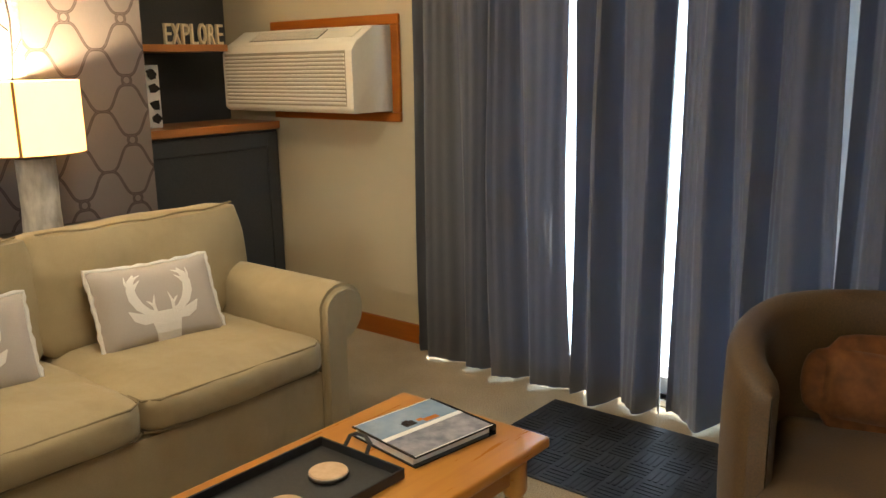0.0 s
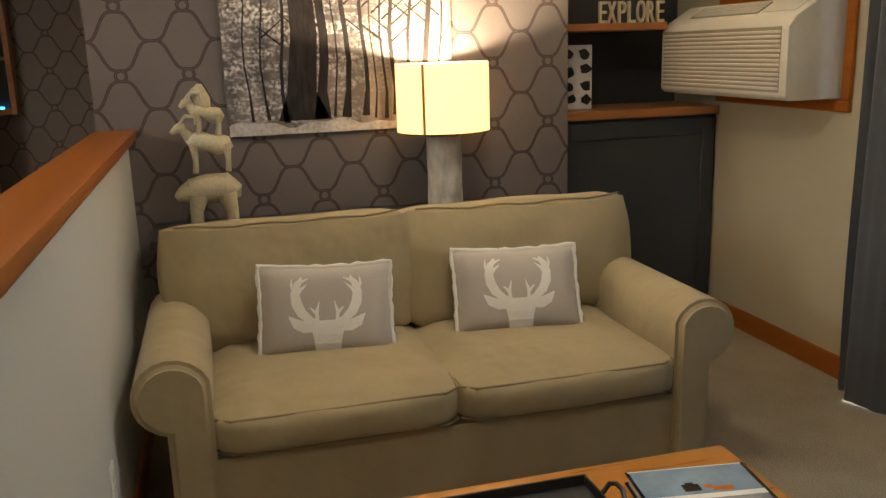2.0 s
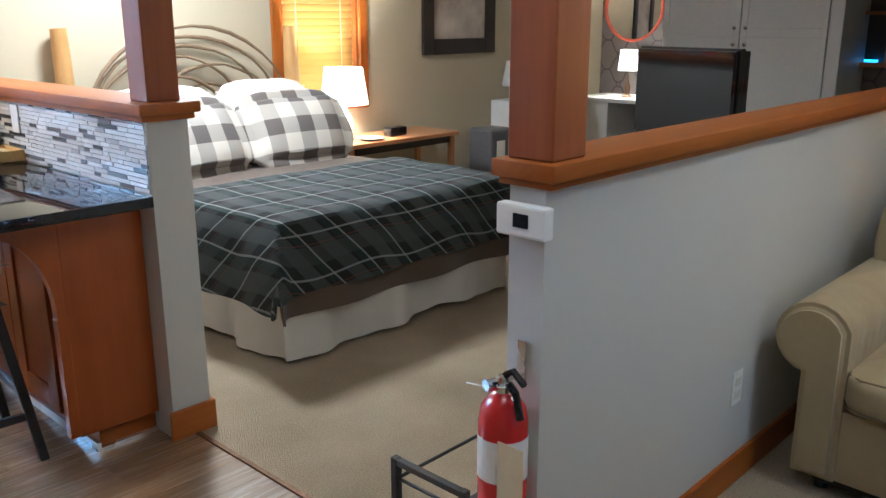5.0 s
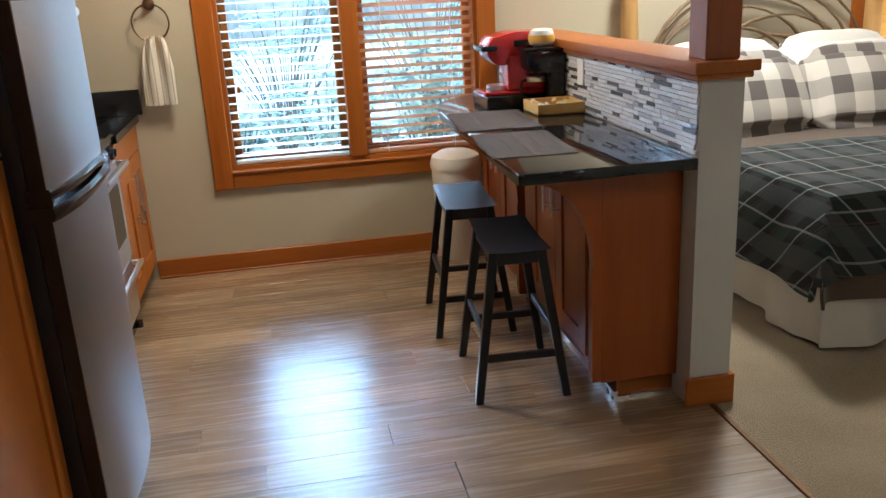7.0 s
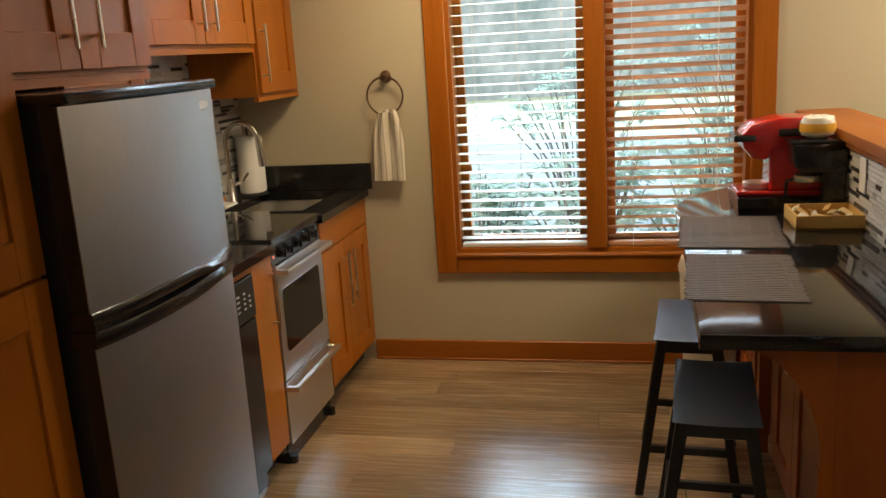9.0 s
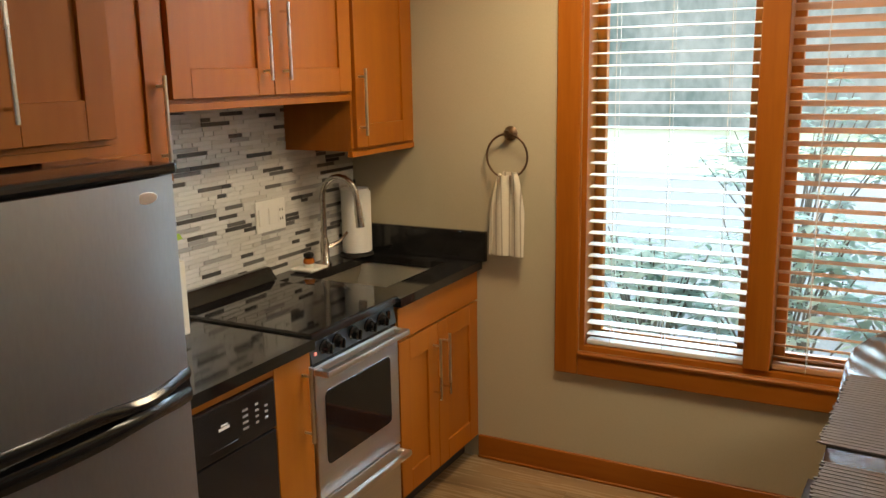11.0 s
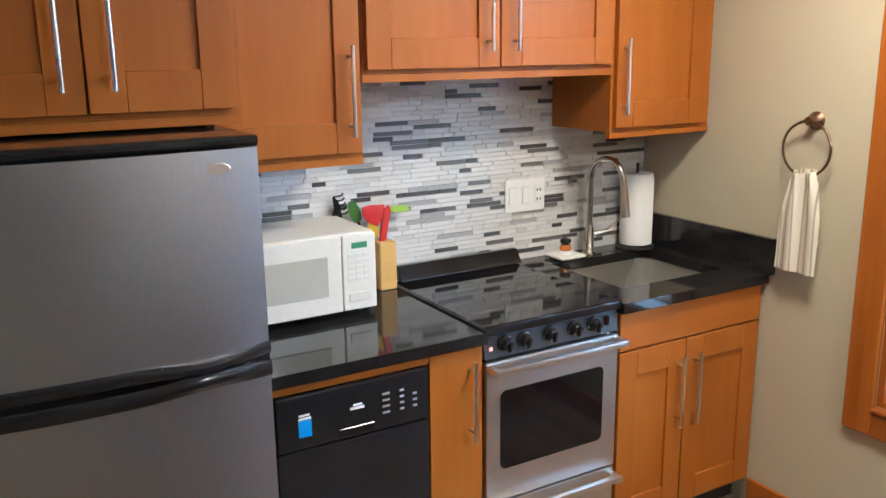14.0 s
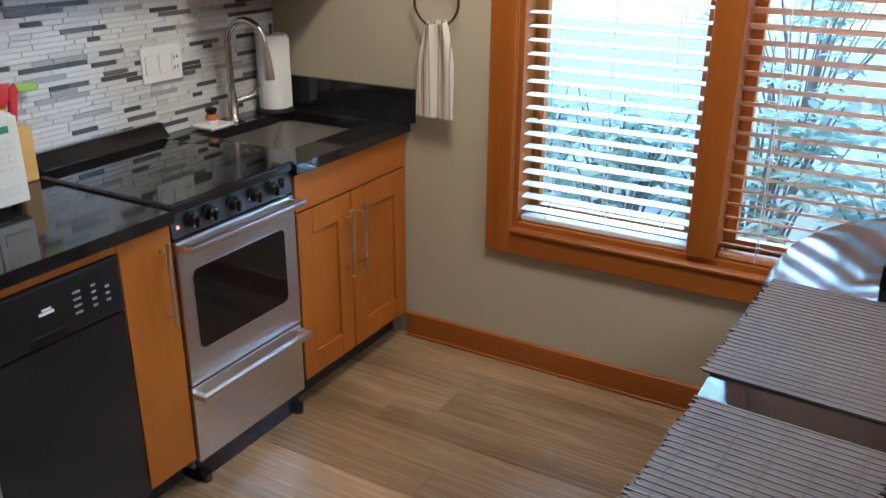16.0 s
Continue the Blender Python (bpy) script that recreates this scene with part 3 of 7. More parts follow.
# ---- windows ----
def slat_blind(parent_name, x0, x1, z0, z1, y, tilt, material, label, cord, pitch=0.047):
    t = thing(parent_name, ((x0 + x1) / 2, y, z1), label, "blind")
    part("headrail", B((x0, x1, y - .028, y + .028, z1 - .045, z1), bevel=0.004), material, t)
    part("bottom_rail", B((x0, x1, y - .026, y + .026, z0, z0 + .020), bevel=0.005, seg=2), material, t)
    n, first, w = int((z1 - z0 - .08) / pitch), None, 0.025
    for i in range(n):
        zc = z0 + .045 + i * pitch
        if first is None:
            bm = bmesh.new()
            pts = []
            for k in range(5):
                u = -w + 2 * w * k / 4
                pts.append((u, 0.003 * (1 - (u / w) ** 2)))
            ca, sa = math.cos(tilt), math.sin(tilt)
            poly = [(u * ca - h * sa, u * sa + h * ca) for u, h in pts] + [(u * ca - (h - .0026) * sa, u * sa + (h - .0026) * ca) for u, h in reversed(pts)]
            vs0, vs1 = [bm.verts.new((x0, p, q)) for p, q in poly], [bm.verts.new((x1, p, q)) for p, q in poly]
            for k in range(len(poly)):
                j = (k + 1) % len(poly)
                bm.faces.new((vs0[k], vs0[j], vs1[j], vs1[k]))
            bm.faces.new(vs0[::-1]), bm.faces.new(vs1)
            bmesh.ops.recalc_face_normals(bm, faces=bm.faces[:])
            first = mesh_of("slat", bm, material, False)
        s = new("slat", first)
        s.parent = t
        s.matrix_parent_inverse = LOC[t].inverted()
        s.location = (0, y, zc)
    for xx in cord:
        part("ladder_cord", B((xx - .0012, xx + .0012, y - .027, y - .025, z0, z1 - .04), (xx - .0012, xx + .0012, y + .025, y + .027, z0, z1 - .04)), M_WHITE, t)
    return t


def window(name, x0, x1, z0, z1, mullion, label, cw=0.095):
    t = thing(name, ((x0 + x1) / 2, S, z0), label, "window", kind="structure")
    part("casing", B((x0 - cw, x0, S, S + .022, z0 - cw, z1 + cw), (x1, x1 + cw, S, S + .022, z0 - cw, z1 + cw), bevel=0.004), M_TRIMZ, t, "cherry wood casing")
    part("window_sill", B((x0, x1, S, S + .022, z0 - cw, z0), (x0 - .0, x1 + .0, S, S + .030, z0 - .016, z0 - .001), bevel=0.004), M_TRIM, t, "cherry wood sill")
    part("head_casing", B((x0, x1, S, S + .022, z1, z1 + cw), bevel=0.004), M_TRIM, t)
    part("jamb", B((x0, x0 + .022, S - .15, S, z0, z1), (x1 - .022, x1, S - .15, S, z0, z1)), M_TRIMZ, t)
    part("stool", B((x0 + .022, x1 - .022, S - .15, S, z0, z0 + .022), (x0 + .022, x1 - .022, S - .15, S, z1 - .022, z1)), M_TRIM, t)
    edges = [x0 + .022, x1 - .022]
    if mullion:
        part("mullion", B((mullion[0], mullion[1], S - .145, S + .012, z0 + .022, z1 - .022), bevel=0.003), M_TRIMZ, t, "cherry wood mullion")
        edges = [x0 + .022, mullion[0], mullion[1], x1 - .022]
    for a, b in zip(edges[::2], edges[1::2]):
        part("sash", B((a, a + .04, S - .135, S - .10, z0 + .022, z1 - .022), (b - .04, b, S - .135, S - .10, z0 + .022, z1 - .022), (a + .04, b - .04, S - .135, S - .10, z0 + .022, z0 + .07), (a + .04, b - .04, S - .135, S - .10, z1 - .07, z1 - .022), bevel=0.002), M_TRIMZ, t)
        p = part("pane", B((a + .035, b - .035, S - .120, S - .116, z0 + .06, z1 - .06)), M_GLASS, t)
        p.visible_shadow = False
    return t


window("window_1", WIN1[0], WIN1[1], WIN1[2], WIN1[3], (-0.297, -0.203), "double window with cherry wood casing over the bar", 0.10)
window("window_2", WIN2[0], WIN2[1], WIN2[2], WIN2[3], None, "bedroom window with honey wood casing and closed blind", 0.075)
slat_blind("white_blind", -0.199, 0.419, 0.590, 2.31, S - .045, radians(-4), M_BLIND, "white slatted blind, slats open, in the kitchen window", (-0.10, 0.11, 0.32))
slat_blind("wooden_blind", -0.919, -0.301, 0.590, 2.31, S - .045, radians(25), M_BLINDW, "pale brown wooden slatted blind, half open, in the window", (-0.80, -0.42))
slat_blind("closed_blind", -3.950, -3.315, 0.945, 2.035, S - .045, radians(-66), M_BLINDCLOSED, "closed wooden slatted blind beside the bed", (-3.83, -3.44))
part("pull_tassel", lathe([(0.003, 0.03), (0.009, 0.02), (0.010, 0.0), (0.004, -0.004)], (0.36, S - .015, 0.98), 10), M_TRIM, bpy.data.objects["white_blind"], "small wooden cord tassel")

made = set(scene.objects)
dr = thing("sliding_door", (-0.9, N, 0), "white framed sliding glass door behind the curtains", "door", kind="structure")
for a, b, yy in ((DOOR[0], -0.90, N + .05), (-0.96, DOOR[1], N + .09)):
    part("door_frame", B((a, a + .06, yy, yy + .035, 0.03, 2.1), (b - .06, b, yy, yy + .035, 0.03, 2.1), (a + .06, b - .06, yy, yy + .035, 0.03, 0.11), (a + .06, b - .06, yy, yy + .035, 2.03, 2.1), bevel=0.003), M_WHITEPAINT, dr)
    p = part("pane", B((a + .055, b - .055, yy + .015, yy + .02, 0.10, 2.04)), M_GLASS, dr)
    p.visible_shadow = False
part("threshold", B((DOOR[0], DOOR[1], N - .01, N + .15, 0.0, 0.03), bevel=0.003), M_STEELH, dr)

# ---- curtains ----
def curtain(x0, x1, folds, depth, seed, label, lean=0.0):
    rnd = random.Random(seed)
    ph = [rnd.uniform(0, 6.3) for _ in range(4)]
    top, bot = 2.30, 0.014

    def f(u, v):
        z = top + (bot - top) * v
        x = x0 + (x1 - x0) * u + lean * (u if lean > 0 else (1 - u)) * max(0, v - .55) ** 1.5 * 2
        w = u * folds * 2 * math.pi + 0.5 * math.sin(3 * u * 3 + ph[0]) + 0.25 * math.sin(v * 3 + ph[1])
        a = depth * (0.55 + 0.45 * v) * (0.75 + 0.25 * math.sin(u * 9 + ph[2]))
        y = N - 0.125 + a * (math.sin(w) + 0.22 * math.sin(2 * w + ph[3]) + 0.08 * math.sin(5 * w + 4 * v))
        return (x + 0.012 * math.sin(w * .5 + v * 4), y, z + 0.010 * math.sin(w + ph[1]) * (v > .98))
    bm = thick(grid(int(folds * 28), 26, f), 0.003)
    t = thing("curtain", ((x0 + x1) / 2, N - .12, bot), label, "curtain", "slate curtains before the glass door")
    part("cloth", bm, M_CURTAIN, t)
    part("hem", grid(int(folds * 28), 1, lambda u, v: Vector(f(u, .965 + .03 * v)) + Vector((0, -.004, 0))), M_CURTAIN, t)
    for k in range(int(folds) + 1):
        u = (k + .25) / folds
        if u < 1:
            q = Vector(f(u, 0.0))
            r = bmesh.new()
            tube(r, [q + Vector((0, .022 * math.cos(s), -.04 + .022 * math.sin(s))) for s in [2 * math.pi * i / 14 for i in range(15)]], 0.005, 6)
            part("grommet", r, M_STEELH, t)
    return t


curtain(-2.84, -1.985, 4.5, 0.080, 3, "slate grey-blue curtain, hanging gathered near the corner", 0.10)
curtain(-1.925, -1.492, 2.5, 0.085, 5, "slate grey-blue curtain with deep folds")
curtain(-1.476, -0.885, 3.5, 0.082, 7, "slate grey-blue curtain with deep folds")
curtain(-0.868, -0.200, 4, 0.065, 9, "slate grey-blue curtain with deep folds")
curtain(-0.180, 0.850, 7, 0.045, 11, "slate grey-blue curtain with deep folds")
rod = thing("curtain_rod", (-0.9, N - .12, 2.27), "dark metal curtain rod above the glass door", "curtain rod")
part("rod", T([(-2.95, N - .125, 2.26), (0.95, N - .125, 2.26)], 0.012, 12), M_BLACKMETAL, rod)
for xx in (-2.92, -0.93, 0.92):
    part("bracket", B((xx - .01, xx + .01, N - .125, N, 2.235, 2.25)), M_BLACKMETAL, rod)
moved(made, *PLAN)

# ---- outdoors ----
M_LAWN = surface("lawn", (0.26, 0.29, 0.19), (0.40, 0.42, 0.30), 30, 0.6, 0.95, bump=0.4)
M_LEAF = lampshade_material("leaf", (0.36, 0.48, 0.42), (0.54, 0.64, 0.58), (0, 0, 0), 0.0, 0.5)
M_BARK = surface("bark", (0.20, 0.18, 0.15), (0.32, 0.29, 0.25), 12, 2, 0.9, bump=0.6, dist=0.03, stretch=(1, 1, .2))
M_ROAD = surface("grey_gravel_drive", (0.15, 0.16, 0.165), (0.27, 0.28, 0.285), 50, 0.7, 0.9, bump=0.3)
single("ground", B((-400, 400, -400, 400, -0.5, -0.35)), M_LAWN, "mown grass around the house", "ground", "structure")
single("drive", B((-30, 25, -17.5, -4.3, -0.35, -0.335), bevel=0.01), M_ROAD, "grey gravel drive beyond the shrubs", "drive", "structure")


def shrub(x, y, r, h, seed, label):
    rnd = random.Random(seed)
    t = thing("shrub", (x, y, -0.35), label, "shrub", "shrubs under the kitchen window")
    st = bmesh.new()
    lv = bmesh.new()
    for i in range(34):
        a, e = rnd.uniform(0, 6.28), rnd.uniform(0.15, 1.0)
        tip = Vector((x + r * e * math.cos(a), y + r * e * math.sin(a), -0.35 + h * rnd.uniform(.55, 1.0) * (1 - .35 * e * e)))
        tube(st, [(x + .05 * math.cos(a), y + .05 * math.sin(a), -0.35), (x * .5 + tip.x * .5, y * .5 + tip.y * .5, -0.35 + (tip.z + .35) * .6), tip], [0.012, 0.008, 0.004], 5)
        for whorl in range(3):
            c = tip + Vector((rnd.gauss(0, .07), rnd.gauss(0, .07), -rnd.uniform(0, .22)))
            for k in range(8):
                b = 6.28 * k / 8 + rnd.uniform(-.3, .3)
                d = Vector((math.cos(b), math.sin(b), rnd.uniform(-.35, .45))).normalized()
                s = Vector((-math.sin(b), math.cos(b), rnd.uniform(-.2, .2)))
                ln, w = rnd.uniform(.09, .15), rnd.uniform(.018, .028)
                vs = [lv.verts.new(c), lv.verts.new(c + d * ln * .5 + s * w), lv.verts.new(c + d * ln + Vector((0, 0, -.02))), lv.verts.new(c + d * ln * .5 - s * w)]
                lv.faces.new(vs)
    part("stems", st, M_BARK, t)
    part("foliage", lv, M_LEAF, t)


for i, (x, y, r, h) in enumerate([(0.55, -5.3, .45, 1.35), (-0.15, -5.4, .48, 1.62), (-0.95, -5.2, .5, 1.6), (1.2, -5.6, .5, 1.2), (-1.7, -5.4, .55, 1.7), (-1.2, -6.4, .6, 1.7), (2.2, -6.6, .7, 1.8), (3.2, -7.4, .8, 2.0), (4.2, -8.2, .9, 2.2), (0.1, -8.4, .9, 2.3), (-1.6, -8.9, 1.0, 2.6), (-3.0, -8.0, .9, 2.2)]):
    shrub(x, y, r, h, 40 + i, "evergreen shrub with long glossy leaves")


def haze_glow_material():
    """Woods far behind the drive, haze painted in, under an emissive sky adding light."""
    m, nt, b, g = nodes_of("hazy_woods_glow")
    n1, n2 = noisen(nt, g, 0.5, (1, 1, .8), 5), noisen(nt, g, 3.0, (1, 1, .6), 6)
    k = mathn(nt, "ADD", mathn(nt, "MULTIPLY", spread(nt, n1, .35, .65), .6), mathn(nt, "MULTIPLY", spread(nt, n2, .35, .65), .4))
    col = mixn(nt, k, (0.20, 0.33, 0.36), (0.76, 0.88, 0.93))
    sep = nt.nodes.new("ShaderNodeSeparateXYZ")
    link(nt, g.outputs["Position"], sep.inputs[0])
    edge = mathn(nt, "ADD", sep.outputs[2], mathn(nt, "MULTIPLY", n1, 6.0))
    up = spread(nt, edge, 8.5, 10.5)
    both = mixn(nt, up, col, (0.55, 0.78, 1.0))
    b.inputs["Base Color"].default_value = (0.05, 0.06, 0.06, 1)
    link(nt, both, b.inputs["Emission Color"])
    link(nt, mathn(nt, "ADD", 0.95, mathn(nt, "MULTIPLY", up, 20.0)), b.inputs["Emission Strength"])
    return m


# emissive sheet stands in for skylight and its reflection on the planks
single("backdrop", grid(24, 6, lambda u, v: (-32 + 64 * u, -26 - 5 * math.sin(math.pi * u), -0.4 + 30 * v)), haze_glow_material(), "glowing sheet of pale painted haze, woods and sky beyond the drive", "backdrop", "structure")


# ---- kitchen ----
def pull(parent, x, y, z0, z1, face, horizontal=None):
    """A steel bar pull on two posts, standing off a door whose front is at x; face is -1 or 1 along x."""
    xo = x + face * .032
    bm = bmesh.new()
    if horizontal:
        y0, y1 = horizontal
        tube(bm, [(xo, y0, z0), (xo, y1, z0)], 0.006, 10)
        for yy in (y0 + .03, y1 - .03):
            tube(bm, [(x, yy, z0), (xo, yy, z0)], 0.0045, 8)
    else:
        tube(bm, [(xo, y, z0), (xo, y, z1)], 0.006, 10)
        for zz in (z0 + .03, z1 - .03):
            tube(bm, [(x, y, zz), (xo, y, zz)], 0.0045, 8)
    return part("handle", bm, M_STEELH, parent, "brushed steel bar pull")


def rail_frame(a, b, y0, y1, z0, z1, fw):
    """A door's two full-height stiles with the rails butted between them, from a to b thick along x."""
    r = fw * 1.12
    return B((a, b, y0, y0 + fw - .0004, z0, z1), (a, b, y1 - fw + .0004, y1, z0, z1), (a, b, y0 + fw, y1 - fw, z0, z0 + r), (a, b, y0 + fw, y1 - fw, z1 - r, z1), bevel=0.0014)


def shaker(parent, x, face, y0, y1, z0, z1, material, name="door", fw=0.078, gap=0.0025):
    """A frame-and-panel door whose back lies at x; face is the way it looks along x."""
    y0, y1 = sorted((y0, y1))
    y0, y1, z0, z1 = y0 + gap, y1 - gap, z0 + gap, z1 - gap
    a, b = sorted((x, x + face * .020))
    pa, pb = sorted((x, x + face * .011))
    d = part(name, rail_frame(a, b, y0, y1, z0, z1, fw), material, parent)
    part("panel", B((pa, pb, y0 + fw - .004, y1 - fw + .004, z0 + fw - .004, z1 - fw + .004)), material, d)
    return d


KX = 1.21


def upper(y0, y1, z0, x, splits, pulls, label, z1=2.30):
    t = thing("wall_cabinet", (E_, (y0 + y1) / 2, z0), label, "cabinet", "cherry kitchen cabinets")
    part("body", B((x, E_ - .001, y0, y1, z0, z1), (x - .003, x + .02, y0, y1, z0 - .022, z0), bevel=0.001), M_CAB, t)
    for (a, b), p in zip(splits, pulls):
        d = shaker(t, x - .001, -1, a, b, z0 + .012, z1 - .01, M_CAB)
        if p:
            pull(d, x - .021, p, z0 + .062, z0 + .315, -1)
    return t


upper(-1.876, -1.205, 1.556, 0.905, [(-1.548, -1.21), (-1.868, -1.548)], [-1.497, -1.60], "cherry wood cabinet above the refrigerator")
upper(-2.327, -1.880, 1.393, KX, [(-2.320, -1.89)], [-2.282], "cherry wood wall cabinet with a steel pull")
upper(-3.262, -2.330, 1.624, KX, [(-2.797, -2.338), (-3.254, -2.797)], [-2.748, -2.846], "cherry wood wall cabinet above the range")
upper(-3.742, -3.264, 1.406, KX, [(-3.700, -3.272)], [-3.298], "cherry wood wall cabinet in the corner by the window")

pt = thing("tall_cabinet", (1.2, -0.87, 0), "tall cherry wood cabinet beside the refrigerator", "cabinet", "cherry kitchen cabinets")
part("body", B((0.815, E_ - .001, -1.195, -0.55, 0.09, 2.30)), M_CAB, pt)
part("toe_kick", B((0.87, E_ - .001, -1.19, -0.555, 0.0, 0.09)), M_BLACKMETAL, pt)
for za, zb in ((0.10, 1.15), (1.155, 2.29)):
    d = shaker(pt, 0.814, -1, -1.19, -0.555, za, zb, M_CAB)
    pull(d, 0.794, -0.60, (za + .1) if za > 1 else zb - .38, (za + .38) if za > 1 else zb - .1, -1)

# refrigerator
FX = 0.69
fr = thing("refrigerator", (1.12, -1.52, 0), "stainless steel two-door refrigerator with black sides", "refrigerator")
part("body", B((FX + .065, 1.50, -1.840, -1.2, 0.03, 1.515), bevel=0.006, seg=2), M_FRIDGESIDE, fr, "black textured cabinet")


def fridge_door(name, z0, z1):
    n, pts = 14, []
    for k in range(n + 1):
        u = k / n
        yy = -1.848 + 0.654 * u
        pts.append((FX - .012 + .010 * (2 * u - 1) ** 4 + .026 * (2 * u - 1) ** 2, yy))
    poly = pts + [(FX + .062, -1.194), (FX + .062, -1.848)]
    d = part(name, prism(poly, "z", z0, z1), M_BLACK, fr, "slightly bowed door with a steel front", smooth=True)
    skin = [(x - .003, yy) for x, yy in pts] + [(x - .0002, yy) for x, yy in reversed(pts)]
    part("steel_front", prism(skin, "z", z0 + .002, z1 - .002), M_STEEL, d, "brushed stainless steel sheet", smooth=True)
    return d


fridge_door("freezer_door", 1.056, 1.502)
fridge_door("fridge_door", 0.09, 1.004)
part("top_cap", B((FX + .0, FX + .30, -1.846, -1.196, 1.503, 1.527), bevel=0.008, seg=2), M_BLACK, fr)
part("door_seam", B((FX + .015, FX + .064, -1.846, -1.196, 1.005, 1.055)), M_BLACK, fr)


def grip_strip(name, z0, z1, lip):
    """A glossy black moulding across a door's edge, scooped out for the fingers at the opening side."""
    n, rows = 24, []
    bm = bmesh.new()
    for k in range(n + 1):
        u = k / n
        x = FX - .012 + .010 * (2 * u - 1) ** 4 + .026 * (2 * u - 1) ** 2
        out = .010 + .014 * math.sin(math.pi * min(1, u / .45)) ** 2 * (u < .45)
        yy = -1.850 + .658 * u
        prof = [(x + .05, z0), (x - out * .6, z0), (x - out, z0 + (z1 - z0) * .3), (x - out, z0 + (z1 - z0) * .7), (x - out * .6, z1), (x + .05, z1)]
        if lip:
            prof = [(a, b + (.010 * math.sin(math.pi * min(1, u / .45)) ** 2 * lip if u < .45 else 0)) for a, b in prof]
        rows.append([bm.verts.new((a, yy, b)) for a, b in prof])
    m = len(rows[0])
    for a, b in zip(rows, rows[1:]):
        for k in range(m):
            bm.faces.new((a[k], a[(k + 1) % m], b[(k + 1) % m], b[k]))
    bm.faces.new(rows[0][::-1]), bm.faces.new(rows[-1])
    bmesh.ops.recalc_face_normals(bm, faces=bm.faces[:])
    part(name, bm, M_BLACK, fr, "glossy black moulded grip", smooth=True)


grip_strip("freezer_handle", 1.040, 1.068, -1)
grip_strip("fridge_handle", 0.988, 1.024, 1)
part("badge", lathe([(0.0, -0.0015), (0.016, -.0015), (0.018, 0.0), (0.0, .0015)], (0, 0, 0), 20), M_STEELH, fr, "small chrome oval badge")
bpy.data.objects["badge"].matrix_parent_inverse = LOC[fr].inverted() @ pose(FX - .0005, -1.752, 1.462, 0, 90, 0) @ Matrix.Diagonal((.7, 1.75, 1, 1))
part("toe_grille", B((FX + .04, 1.0, -1.838, -1.205, 0.01, 0.085)), M_BLACK, fr)

# base units
bu = thing("base_cabinet", (1.2, -2.45, 0), "narrow cherry base unit between dishwasher and range", "cabinet", "cherry kitchen cabinets")
part("body", B((0.925, E_ - .001, -2.546, -2.364, 0.10, 0.868), (0.906, 0.96, -2.364, -1.88, 0.842, 0.868)), M_CAB, bu)
part("toe_kick", B((0.98, 1.3, -2.546, -2.364, 0, 0.10)), M_BLACKMETAL, bu)
d = part("door", B((0.905, 0.925, -2.542, -2.366, 0.105, 0.862), bevel=0.002), M_CAB, bu)
pull(d, 0.905, -2.500, 0.580, 0.828, -1)

su = thing("base_cabinet", (1.2, -3.4, 0), "cherry sink base unit with two doors", "cabinet", "cherry kitchen cabinets")
part("body", B((0.925, E_ - .001, -3.742, -3.066, 0.10, 0.64), (0.925, 0.99, -3.742, -3.066, 0.64, 0.868), (1.45, E_ - .001, -3.742, -3.066, 0.64, 0.868)), M_CAB, su)
part("toe_kick", B((0.98, 1.3, -3.742, -3.066, 0, 0.10)), M_BLACKMETAL, su)
part("false_drawer", B((0.905, 0.925, -3.735, -3.070, 0.735, 0.862), bevel=0.002), M_CABY, su)
for a, b, p in ((-3.372, -3.070, -3.333), (-3.735, -3.372, -3.412)):
    d = shaker(su, 0.925, -1, a, b, 0.105, 0.730, M_CAB)
    pull(d, 0.905, p, 0.42, 0.675, -1)

dw = thing("dishwasher", (1.2, -2.136, 0), "black built-in dishwasher with a control strip", "dishwasher")
part("body", B((0.93, 1.5, -2.362, -1.91, 0.02, 0.84)), M_BLACK, dw)
part("door", B((0.900, 0.93, -2.358, -1.914, 0.10, 0.682), bevel=0.004, seg=2), M_BLACK, dw)
cpn = part("control_panel", B((0.896, 0.93, -2.358, -1.914, 0.688, 0.838), bevel=0.006, seg=2), M_BLACK, dw)
part("grip_recess", B((0.8945, 0.90, -2.189, -2.083, 0.692, 0.717), bevel=0.002), M_BLACKGLASS, cpn)
M_MARK = surface("grey_print", (0.30, 0.30, 0.30), (0.36, 0.36, 0.36), 50, 4, 0.4, bump=0)
M_BLUE = surface("blue_sticker", (0.02, 0.25, 0.62), (0.03, 0.30, 0.732), 50, 4, 0.4, bump=0)
part("sticker", B((0.8935, 0.8960, -2.007, -1.972, 0.722, 0.767)), M_BLUE, cpn, "bright blue sticker")
part("sticker_text", B((0.8935, 0.8960, -2.007, -1.972, 0.769, 0.775), (0.8935, 0.8960, -2.003, -1.974, 0.779, 0.784)), M_WHITE, cpn)
part("maker_mark", B((0.8935, 0.8960, -2.158, -2.118, 0.765, 0.772), (0.8935, 0.8960, -2.152, -2.127, 0.775, 0.78)), M_WHITE, cpn)
for i, yy in enumerate((-2.216, -2.225, -2.269, -2.309)):
    part("button", B(*[(0.8942, 0.8965, yy - .010, yy + .002, 0.732 + .018 * k, 0.738 + .018 * k) for k in range(4 if i < 3 else 3)]), M_MARK, cpn)
part("toe_kick", B((0.95, 1.2, -2.358, -1.914, 0.0, 0.095)), M_BLACK, dw)

